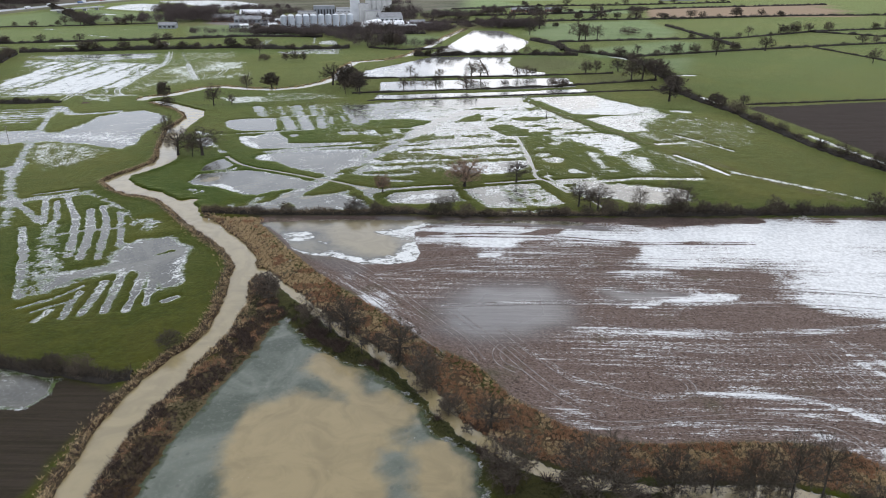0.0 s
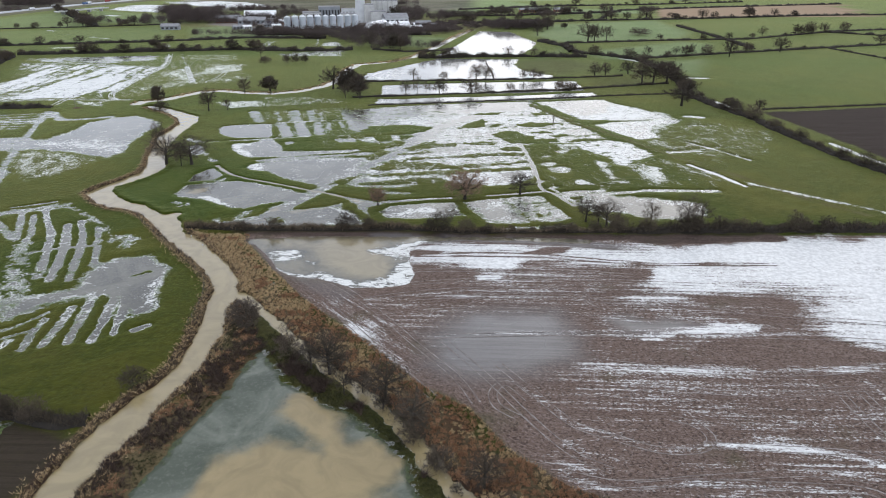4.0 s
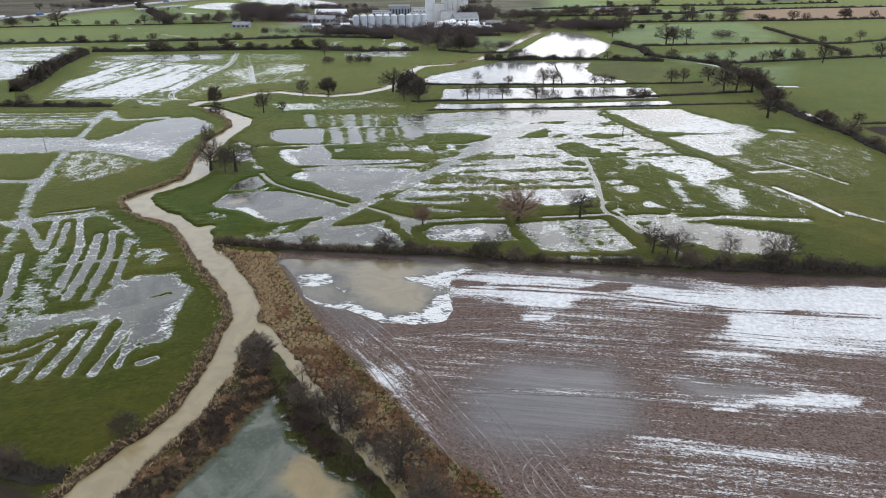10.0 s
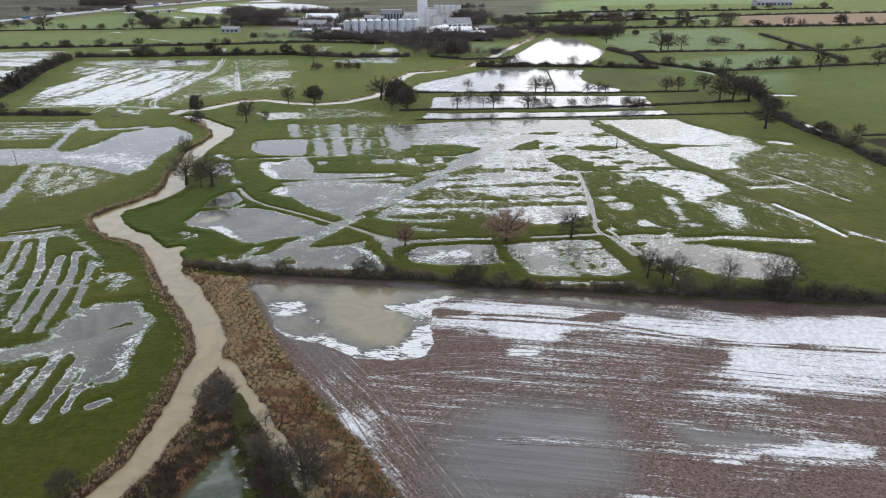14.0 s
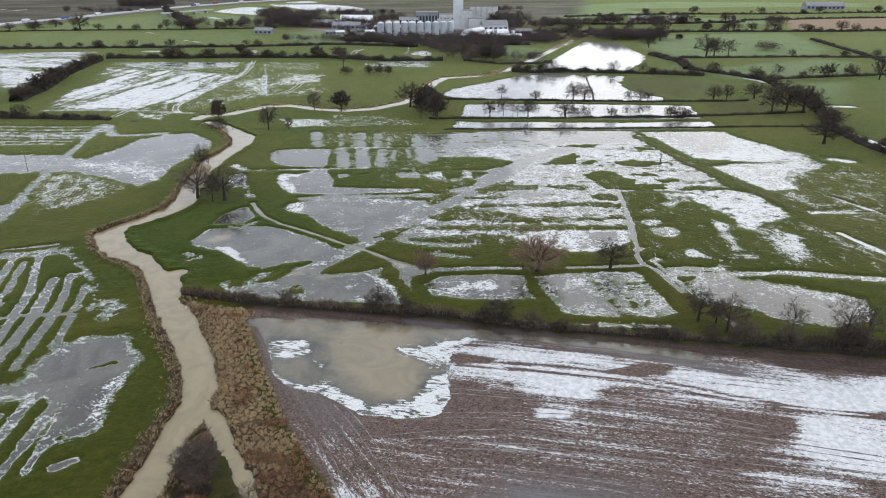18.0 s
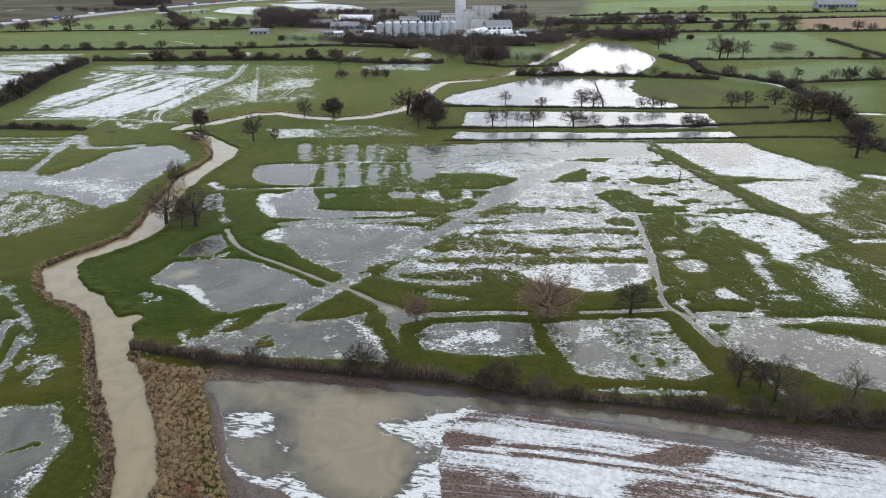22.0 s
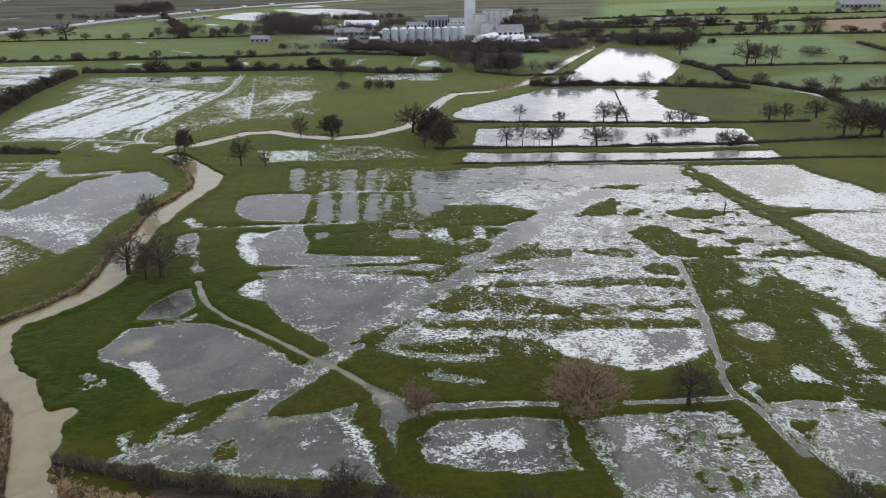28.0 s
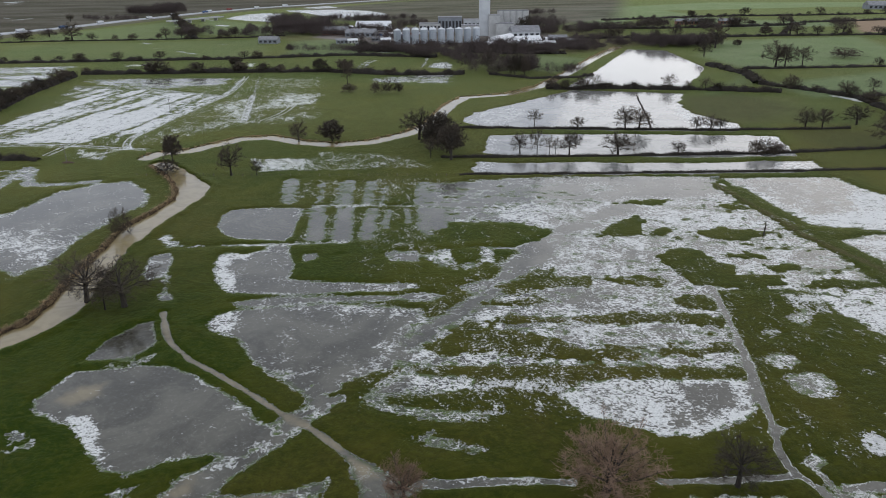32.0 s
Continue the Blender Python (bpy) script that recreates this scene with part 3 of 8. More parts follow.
# the river, row by row: x, y and width
RIVER_ROWS = [(-104, -180, 9), (-88, -90, 9), (-76, 0, 8), (-74, 60, 7.5), (-77, 101, 6.5), (-79, 115, 6.5), (-79.5, 128, 7), (-78.1, 140.5, 8.3), (-77, 147.4, 8.4), (-75.7, 155, 8.7), (-73.7, 161.4, 6.8), (-71.4, 168.3, 6.8), (-70.1, 174, 6), (-70.5, 183.8, 5.4), (-70.4, 192.7, 6.8), (-72.9, 203.1, 5.8), (-73.4, 214.7, 6.9), (-76.7, 225.3, 7.2), (-82.2, 233.9, 7.4), (-89.2, 242.3, 7.8), (-96.4, 251.2, 8.7), (-102.7, 258.7, 8), (-109.8, 266.1, 8.4), (-117.2, 277.7, 9.2), (-123.9, 283.5, 6.3), (-134.8, 292.1, 7.2), (-143.2, 295, 9.1), (-153.3, 302.9, 9.3), (-159.8, 312.2, 10.1), (-159.7, 320, 6.7), (-156.1, 326.6, 6.3), (-150.8, 341, 8.2), (-152.4, 355, 9.4), (-160, 375.5, 8), (-165.4, 393.5, 6.7), (-169.8, 415.5, 10.7), (-170.1, 432.1, 8.5), (-170.7, 448.2, 9.6), (-177.4, 464.1, 12.9), (-189.9, 476.2, 9.7), (-204, 489, 9), (-214, 496, 9)]
RIVER_NORTH = [(-228, 505), (-227, 514), (-214, 522), (-209, 534), (-200, 552), (-186, 559), (-166, 551), (-143, 548), (-125, 559), (-111, 581), (-104, 609), (-105, 669), (-100, 700), (-70, 720), (-50, 759), (-33, 830), (-8, 957), (14, 1046)]
bank_at, bank_nor = along([r[:2] for r in RIVER_ROWS], strip_length([r[:2] for r in RIVER_ROWS]))
WEST_BANK = [(float(p[0] + q[0] * (r[2] / 2 + 1)), float(p[1] + q[1] * (r[2] / 2 + 1))) for p, q, r in zip(bank_at, bank_nor, RIVER_ROWS)]
paint(ROUGH, WEST_BANK, 0.95, width=4.2, soft=0.8, rag=0.6)
paint(ROUGH, [(x, y, w + 5) for x, y, w in RIVER_ROWS if y < 262], 0.95, width=0, soft=0.8, rag=0.6)
paint(ROUGH, RIVER_NORTH, 0.8, width=9.5, soft=1.2)
mound([(x, y, w + 7) for x, y, w in RIVER_ROWS], 0.7, width=0)
river = water("water_river", "silt-brown river in flood winding between grassy banks", RIVER)
pool(RIVER_ROWS, 1.6, -0.6, 1.0, width=0, rag=0.45, edge=1.0, owner=river)
pool(RIVER_NORTH, 1.6, -0.45, 0.75, width=7.5, rag=0.5, edge=1.2, owner=river)
pool([(-124, 281), (-116, 285)], 1.4, -0.6, 1.0, width=4, rag=0.4, edge=1.0, owner=river)
ditch = water("water_ditch", "brown side stream between rough banks with foam scum", RIVER)
SIDE = [(-69, 216), (-60, 205), (-51, 195), (-45, 187), (-38, 179), (-28, 168), (-21, 161), (-13, 150), (-3, 133), (7, 124), (16, 119), (28, 116), (45, 115), (61, 115), (85, 108), (130, 98), (200, 88), (320, 80)]
pool(SIDE, 0.9, 0.08, 0.85, width=3.0, rag=0.6, edge=0.9, owner=ditch)

# pools of the near fields
pool([(-66, 101), (-65, 112), (-65, 125), (-63, 137), (-60, 148), (-58, 160), (-55, 175), (-54, 182), (-47, 172), (-38, 162), (-28, 157), (-20, 149), (-13, 141), (-11, 133), (-6, 128), (-1, 125), (0, 118), (0, 113), (-2, 102), (-15, 96)], 0.45, -0.05, 0.12, edge=3.6, material=POND, name="water_brown_pond")
paint(SILT, [(-48, 109), (-53, 127), (-52, 139), (-43, 148), (-32, 145), (-22, 128), (-20, 113), (-21, 104), (-35, 99)], 1.0, soft=5, rag=1.5)
paint(SILT, [(-42, 158), (-39, 163), (-31, 158), (-26, 148), (-13, 143), (-14, 137), (-19, 130), (-25, 131), (-33, 148)], 1.1, soft=5, rag=1.5)
paint(SILT, [(-14, 118), (-13, 126), (-7, 129), (-2, 123), (-2, 113), (-10, 107)], 1.0, soft=5, rag=1.5)
paint(FILM, [(-66, 101), (-65, 112), (-65, 125), (-63, 137), (-60, 148), (-58, 160), (-55, 175), (-54, 182), (-47, 172), (-38, 162), (-28, 157), (-20, 149), (-13, 141), (-11, 133), (-6, 128), (-1, 125), (0, 118), (0, 113), (-2, 102), (-15, 96), (-66, 101)], -0.7, width=8, soft=2)
pool([(-136, 156), (-119, 155), (-109, 153), (-102, 151), (-100, 145), (-104, 140), (-113, 138), (-123, 137)], 0.3, 0.12, 0.0)
# the flooded corner of the ploughed field, with its rafts of ice
pool([(-80, 259.5), (-67, 262.5), (-45.5, 266), (-31, 267), (-5, 267), (20, 266), (37.5, 265), (47.5, 263), (45, 259), (20, 260.5), (-1, 261), (-15, 259), (-19.5, 251), (-18.5, 241), (-16.5, 231), (-18, 225), (-26, 221.5), (-35, 221.5), (-41.5, 225), (-48, 228), (-53, 228.5), (-57.5, 230), (-62.5, 234.5), (-67, 243), (-73.5, 251.5)], 0.2, -0.12, silt=0.36, rag=0.5, edge=1.0, name="water_field_pool", material=STREAKED)
paint(SILT, [(-51.5, 260.5), (-33.5, 261.5), (-28.5, 249.5), (-25.5, 237.5), (-27.5, 229.5), (-36, 231.5), (-46.5, 240), (-51.5, 252.5)], 0.9, soft=5)
paint(SILT, [(-74, 259.5), (-56, 262), (-51.5, 252.5), (-64, 253)], 0.6, soft=5)
paint(ICE, [(-70.5, 248), (-67, 251), (-61.5, 251), (-57.5, 249.5), (-56, 243.5), (-60, 240), (-64, 239.5), (-68, 243)], 0.60, soft=1.6, rag=1.4)
paint(SILT, [(-70.5, 248), (-67, 251), (-61.5, 251), (-57.5, 249.5), (-56, 243.5), (-60, 240), (-64, 239.5), (-68, 243)], 0.1, soft=1.6, rag=1.4)
paint(ICE, [(-54, 241), (-50.5, 240.5), (-50.5, 238.5)], 0.60, soft=1.6, rag=1.4)
paint(SILT, [(-54, 241), (-50.5, 240.5), (-50.5, 238.5)], 0.1, soft=1.6, rag=1.4)
paint(ICE, [(-61.5, 234), (-53.5, 230), (-46, 232.5), (-41, 228), (-34.5, 225.5), (-30.5, 228), (-24.5, 227.5), (-24, 233.5), (-23.5, 241), (-15, 244), (-13, 224), (-25.5, 218), (-41.5, 222), (-52, 226.5), (-60, 230)], 0.60, soft=1.6, rag=1.4)
paint(SILT, [(-61.5, 234), (-53.5, 230), (-46, 232.5), (-41, 228), (-34.5, 225.5), (-30.5, 228), (-24.5, 227.5), (-24, 233.5), (-23.5, 241), (-15, 244), (-13, 224), (-25.5, 218), (-41.5, 222), (-52, 226.5), (-60, 230)], 0.1, soft=1.6, rag=1.4)
paint(ICE, [(-34, 251), (-25, 255.5), (-15, 260), (-9.5, 258), (-15, 244), (-23.5, 243), (-28.5, 248)], 0.60, soft=1.6, rag=1.4)
paint(SILT, [(-34, 251), (-25, 255.5), (-15, 260), (-9.5, 258), (-15, 244), (-23.5, 243), (-28.5, 248)], 0.1, soft=1.6, rag=1.4)
# skins of ice on the ploughed land
paint(FILM, FIELD_EDGE + [(150, 75), (700, 40)] + HEADLAND[::-1], 0.14, soft=4)
paint(FILM, [(20, 225), (60, 232), (110, 215), (100, 180), (30, 185)], 0.03, soft=10)
paint(FILM, [(70, 100), (300, 100), (300, 190), (90, 200), (50, 170)], 0.30, soft=16)
paint(FILM, [(32, 217.5), (62.5, 226.5), (80.5, 223), (107, 210.5), (99.5, 195), (72, 198), (47, 201), (30, 205)], 0.4, soft=12, rag=3)
paint(FILM, [(38.5, 262.5), (71, 260), (71.5, 237.5), (59.5, 222.5), (40, 222), (35.5, 242)], 0.44, soft=8, rag=3)
paint(FILM, [(35, 183), (65, 177.5), (117, 181.5), (106.5, 163.5), (60, 162.5), (33, 173.5)], 0.27, soft=8, rag=3)
paint(FILM, [(-58.5, 225.5), (-46, 215.5), (-29.5, 198), (-16.5, 183.5), (-10.5, 174), (-15, 173.5), (-31.5, 193.5), (-47, 210)], 0.36, soft=4)
paint(FILM, [(-33.5, 252), (-25, 254.5), (-4.5, 259), (19.5, 258), (39.5, 255.5), (61.5, 252), (64, 241.5), (50.5, 242.5), (35, 244.5), (21, 245.5), (16.5, 237.5), (12.5, 234.5), (3.5, 236), (-9.5, 238), (-17.5, 237.5), (-26, 243)], 0.74, soft=4, rag=1.4)
paint(FILM, [(-23.5, 248.5), (-16, 252), (-7.5, 251), (-9, 248.5), (-17, 246.5)], 0.05, soft=1.5, rag=0.5)
paint(FILM, [(21, 250), (29.5, 255), (37, 254.5), (35, 250.5), (26, 248.5)], 0.1, soft=1.5, rag=0.5)
paint(FILM, [(3.5, 230), (11, 230.5), (10.5, 229), (4.5, 228)], 0.85, soft=1.5, rag=0.5)
paint(FILM, [(19, 240), (34.5, 240.5), (46.5, 239), (65, 239.5), (60.5, 229), (47, 224.5), (18.5, 223.5), (12.5, 228.5)], 0.1, soft=3)
paint(FILM, [(59.5, 253), (85.5, 257.5), (114.5, 264), (138, 269), (109.5, 215.5), (94.5, 218), (83, 218.5), (64, 216), (52.5, 217), (56.5, 222.5), (61.5, 229), (66, 235.5), (63.5, 241)], 0.84, soft=8, rag=2.5)
paint(FILM, [(43, 219), (64, 216.5), (94, 217), (90.5, 209.5), (70, 210.5), (45, 214)], 0.5, soft=4)
paint(FILM, [(45, 193.5), (56, 195), (66, 197.5), (77.5, 200)], 0.72, width=3.6, soft=1.5)
paint(FILM, [(44.5, 191), (84.5, 196), (80, 185), (51, 185)], 0.3, soft=4)
paint(FILM, [(59.5, 223.5), (96.5, 220), (104.5, 213), (97.5, 205.5), (98.5, 189), (106, 188), (117.5, 185), (130.5, 185), (183.5, 269), (104.5, 262), (69, 237.5)], 0.80, soft=9, rag=2.5)
paint(FILM, [(67.5, 217.5), (81, 219), (95.5, 218.5), (93.5, 213), (73, 211)], 0.28, soft=2.5)
paint(FILM, [(76.5, 206.5), (93, 208), (93, 201.5), (77, 202)], 0.3, soft=2.5)
paint(FILM, [(76.5, 196), (95, 196), (106, 187), (117.5, 185), (114.5, 180), (74, 180.5), (60, 187)], 0.06, soft=3)
paint(FILM, [(26, 179.5), (57, 176.5), (88.5, 177.5), (117, 181.5), (133.5, 184.5)], 0.52, width=3.0, soft=1.5)
paint(FILM, [(48, 192), (59, 195.5), (79, 198.5)], 0.70, width=3.0, soft=1.5)
paint(FILM, [(63, 171), (113.5, 175), (103.5, 158.5), (83.5, 160.5)], 0.35, soft=5)
paint(FILM, [(53.5, 148), (68.5, 147.5), (80.5, 145), (91.5, 137)], 0.78, width=1.6, soft=0.9, rag=0.3)
paint(FILM, [(42.5, 136.5), (61, 136), (75, 134), (86, 128)], 0.74, width=1.6, soft=0.9, rag=0.3)
paint(FILM, [(74.5, 133), (81.5, 129.5), (85, 126), (88.5, 122)], 0.9, width=3.5, soft=1.2, rag=0.5)
# wet silty ground
paint(WET, [(-10.5, 192), (1.5, 206.5), (25.5, 207.5), (30, 195), (28.5, 182), (16.5, 174), (0, 170.5), (-9, 177.5)], 0.85, soft=8)
paint(WET, [(40.5, 203.5), (55.5, 202.5), (68, 199.5), (57, 195), (44, 194.5)], 0.8, soft=4)
paint(WET, [(-34.5, 265.5), (2.5, 265.5), (37, 262.5), (61.5, 257.5), (60, 251.5), (36.5, 256), (2.5, 259.5), (-29, 257)], 0.7, soft=2)
paint(WET, [(43, 257), (60.5, 254), (62, 245.5), (48, 247)], 0.55, soft=3)
paint(PEAT, [(-27, 267), (-5, 268), (20, 268), (51.5, 266.5), (70, 260.5), (115, 265)], 0.55, width=2.6, soft=1.0)
paint(FILM, [(-27, 267), (-5, 268), (20, 268), (51.5, 266.5), (70, 260.5), (115, 265)], -0.2, width=2.6, soft=1.0)
paint(FILM, [(51.5, 265.5), (72.5, 270), (118, 272), (115, 265), (70, 259)], -0.2, soft=1.5)
paint(PEAT, [(51.5, 265.5), (72.5, 270), (118, 272), (115, 265), (70, 259)], 0.6, soft=1.5)
paint(WET, [(-81, 259), (-75, 257.5), (-64, 241.5), (-52.5, 229.5), (-42, 224), (-34, 217), (-38.5, 211), (-50.5, 220.5), (-63, 234.5)], 0.35, soft=3)
paint(FILM, [(-57.5, 225.5), (-49, 227), (-37, 216.5), (-25.5, 203), (-30.5, 202.5), (-46, 215.5)], 0.3, soft=3)
paint(FILM, [(-33.5, 197.5), (-26, 194), (-16.5, 183.5), (-10, 171), (-14, 170), (-23.5, 182.5)], 0.42, soft=2)
paint(PEAT, [(-86, 266.5), (-40, 266), (12, 265.5), (57, 265)], 0.65, width=5.0, soft=1.2)
paint(FILM, [(-86, 266.5), (-40, 266), (12, 265.5), (57, 265)], -0.3, width=5.0, soft=1.2)
paint(FILM, [(-10.5, 192), (1.5, 205), (25.5, 206.5), (29.5, 195), (28, 182), (16.5, 174), (0, 170.5), (-9, 177.5)], -0.12, soft=7)
paint(FILM, [(41.5, 203), (55, 202), (66.5, 199.5), (57.5, 196.5), (44, 195)], -0.1, soft=3)
# wheel marks pressed through the ice
paint(FILM, [(-30.5, 246.5), (3, 249.5), (27.5, 249), (50.5, 244), (65.5, 242), (105.5, 243.5)], 0, width=0.9, soft=0.6, rag=0.2)
paint(FILM, [(-17, 245.5), (3, 246.5), (27.5, 246), (50, 242), (65, 240.5), (104.5, 241.5)], 0, width=0.9, soft=0.6, rag=0.2)
paint(FILM, [(-1, 258), (19.5, 258), (36.5, 257), (52.5, 254)], 0, width=0.9, soft=0.6, rag=0.2)
paint(FILM, [(-1, 260.5), (20, 260.5), (33.5, 260)], 0, width=0.9, soft=0.6, rag=0.2)
# faint iced tracks of the drill
paint(FILM, [(-66, 232), (-50, 210), (-36, 194), (-20, 178), (-4, 164)], 0.34, width=4)
paint(FILM, [(38, 179), (60, 176), (86, 175), (117, 182)], 0.5, width=1.6, soft=0.9, rag=0.2)
paint(FILM, [(33, 135), (47, 136), (60, 136), (76, 135), (84, 125)], 0.6, width=1.2, soft=0.9, rag=0.2)
paint(FILM, [(45, 157), (50, 155), (52, 150), (48, 146), (42, 146)], 0.45, width=0.8, soft=0.9, rag=0.2)
paint(FILM, [(49, 158), (53, 155), (54, 150), (50, 146)], 0.45, width=0.7, soft=0.9, rag=0.2)
paint(FILM, [(50, 148), (64, 147), (81, 145), (93, 139)], 0.6, width=1.0, soft=0.9, rag=0.2)
paint(FILM, [(21, 156), (29, 152), (39, 147), (50, 148)], 0.4, width=0.9, soft=0.9, rag=0.2)
paint(FILM, [(7, 177), (16, 165), (23, 154), (32, 150)], 0.45, width=1.0, soft=0.9, rag=0.2)
paint(FILM, [(-9, 216), (29, 216), (76, 208), (127, 199)], 0.4, width=1.2, soft=0.9, rag=0.2)
paint(FILM, [(-8, 192), (26, 194), (55, 193), (95, 196)], 0.45, width=1.2, soft=0.9, rag=0.2)
paint(FILM, [(11, 157), (7, 161), (6, 166), (9, 169)], 0.35, width=0.6, soft=0.9, rag=0.2)
paint(FILM, [(-10, 192), (14, 195), (41, 196), (88, 201)], 0.45, width=1.0, soft=0.9, rag=0.2)
paint(FILM, [(-30, 213), (0, 220), (45, 220), (96, 218)], 0.45, width=1.2, soft=0.9, rag=0.2)
paint(FILM, [(0, 206), (29, 207), (54, 200)], 0.4, width=1.0, soft=0.9, rag=0.2)
paint(HEAD, [(x + 5, y + 4) for x, y in FIELD_EDGE[:8]], 1.0, width=11, soft=2, rag=0.3)
# tramlines of the drill: iced ruts beside the boundary and dark ruts through the ice
for k in (1, 2, 4):
    paint(FILM, [(x + 0.72 * 3.1 * k + 1, y + 0.62 * 3.1 * k + 1) for x, y in FIELD_EDGE[:7]], 0.20, width=1.6, soft=1.2, rag=0.6)
    paint(FILM, [(x + 0.5 * k, y + 3.0 * k) for x, y in FIELD_EDGE[9:]], 0.40, width=2.0, soft=1.2, rag=0.6)
for k in range(7):
    paint(FILM, [(96 + 5 * k, 178 - 3 * k), (100 + 7 * k, 160 - 4 * k), (112 + 8 * k, 142 - 4 * k)], 0.55, width=1.6, soft=1.0, rag=0.5)

# the wide meadow: one broad shallow sheet of water and broken ice, west of the old ditch
pool([(-82, 486), (-54, 500.5), (-14.5, 509.5), (48.5, 520.5), (52, 505.5), (59, 481), (67.5, 468), (72.5, 453), (78, 428.5), (81, 415.5), (61.5, 406.5), (44, 404), (32.5, 400), (33.5, 375.5), (35, 358.5), (14.5, 354), (-13.5, 349), (-49, 341), (-53.5, 340.5), (-46, 355), (-37, 371), (-31, 388.5), (-29, 403), (-33.5, 407.5), (-25.5, 428), (-11.5, 440), (-34.5, 447.5), (-61, 442.5), (-73.5, 456)], 0.15, 0.47, rag=0.6, edge=1.8, patch=((0.985, 0.17), 14, 3.2, 0.1))
paint(ICE, [(-84, 492), (-54.5, 502.5), (-14.5, 511.5), (48.5, 522.5), (48.5, 501.5), (23, 490), (1.5, 485.5), (-13, 476.5), (-37, 472), (-50, 460.5), (-74, 457.5)], 0.1, soft=4)
paint(ICE, [(-64, 456), (-47.5, 459.5), (-38.5, 446.5), (-57.5, 447.5)], 0.22, soft=3)
paint(ICE, [(24.5, 474.5), (55.5, 473), (60, 460), (42.5, 455.5), (21, 454), (15, 461.5)], 0.62, soft=3)
paint(ICE, [(-43.5, 465.5), (-29, 464), (-21.5, 455), (-34.5, 447.5)], 0.6, soft=3)
paint(ICE, [(26.5, 444), (40.5, 442.5), (42, 437), (29.5, 434.5)], 0.25, soft=2)
paint(ICE, [(7.5, 431.5), (11, 426.5), (11, 416), (6, 415)], 0.2, soft=2)
paint(ICE, [(69, 446), (75, 438.5), (79, 426.5), (69, 422), (62, 431)], 0.28, soft=3)
# flecks of ice all over the sodden sward
paint(FILM, [(-62, 330), (36, 322), (130, 322), (152, 440), (130, 505), (46, 524), (-84, 494), (-100, 430), (-84, 400)], 0.32, soft=8)
paint(FILM, [(-60, 320), (-20, 322), (34, 352), (34, 400), (-10, 440), (-40, 400)], 0.42, soft=8)
# the sheets east of the ditch and the skins of ice in the grass on either side
pool([(53.5, 522), (101.5, 534), (106, 519), (120.5, 501.5), (129, 484.5), (135.5, 472.5), (110.5, 465), (98, 464.5), (82, 464.5), (73.5, 466.5), (66.5, 484.5)], 0.2, 0.6, rag=0.6, edge=1.8)
paint(ICE, [(59.5, 521.5), (98, 532), (103, 513.5), (97, 486), (77, 478.5), (67, 499.5)], 0.34, soft=4)
paint(ICE, [(103, 513.5), (119.5, 499), (126.5, 484), (112, 470), (85, 466), (73, 474), (93, 480)], 0.72, soft=4)
pool([(80, 451.5), (91.5, 458.5), (110.5, 464), (139, 468.5), (133, 456.5), (116.5, 450), (111.5, 433), (113, 420.5), (100, 413.5), (93, 424), (85, 440.5)], 0.2, 0.56, rag=0.6, edge=1.8)
pool([(60, 406), (81.5, 413), (90, 409), (97, 395), (100, 383), (92.5, 374.5), (85.5, 369), (81, 360), (75, 364.5), (74, 377), (69, 383.5), (62.5, 391.5)], 0.14, 0.64, rag=0.7, edge=2.0, patch=((0.75, -0.66), 10, 3, 0.1))
paint(FILM, [(118, 493), (133.5, 489.5), (135.5, 472), (133, 456.5), (117.5, 453.5), (113.5, 465.5)], 0.62, soft=4)
paint(FILM, [(108, 421), (120, 417.5), (128, 399), (124.5, 389.5), (112.5, 395), (103.5, 406)], 0.58, soft=3)
pool([(137.5, 448.5), (143.5, 452.5), (147, 450.5)], 0.1, 0.7, width=4)
pool([(111, 387), (125.5, 393), (138, 398.5)], 0.12, 0.6, width=2.4, rag=0.4)
pool([(105, 386.5), (109, 387)], 0.1, 0.6, width=3)
paint(FILM, [(66.5, 369.5), (70.5, 366), (71.5, 349), (71.5, 339.5), (67, 337), (66, 353)], 0.66, soft=2.5)
paint(FILM, [(74.5, 375.5), (84, 366.5), (88.5, 362), (94, 353.5), (95, 338), (89.5, 329), (83.5, 330), (81.5, 353.5)], 0.56, soft=4)
paint(FILM, [(89, 361.5), (94, 357.5), (94, 342), (88, 335), (86.5, 343)], 0.72, soft=2.5)
paint(FILM, [(51, 336.5), (59, 333.5), (60, 328.5), (50.5, 328.5)], 0.64, soft=2)
paint(FILM, [(68, 335), (76.5, 334.5), (75.5, 331.5), (67, 331)], 0.62, soft=1.5)
paint(FILM, [(96.5, 374), (114, 361), (121.5, 349.5), (116, 336), (108.5, 347), (99, 364)], 0.46, soft=4)
paint(FILM, [(50.5, 403), (62, 403.5), (62, 391.5), (52.5, 393)], 0.6, soft=2)
# the smooth pale track across the sheet
pool([(-75.5, 289.5), (-73, 300), (-68, 311), (-62.5, 321.5), (-59, 333), (-53, 345.5), (-45.5, 362), (-37, 379), (-31, 394), (-28.5, 407.5), (-22, 424.5), (-15, 440.5), (-3, 458), (8.5, 475)], 0.22, 0.1, width=6.5, rag=0.4, edge=1.2)
pool([(-45.5, 420), (-31.5, 423), (-25, 430), (-18.5, 433.5), (-16, 427), (-20, 410), (-29, 404), (-33.5, 407.5), (-25, 421)], 0.18, 0.14, rag=0.55, edge=1.6)
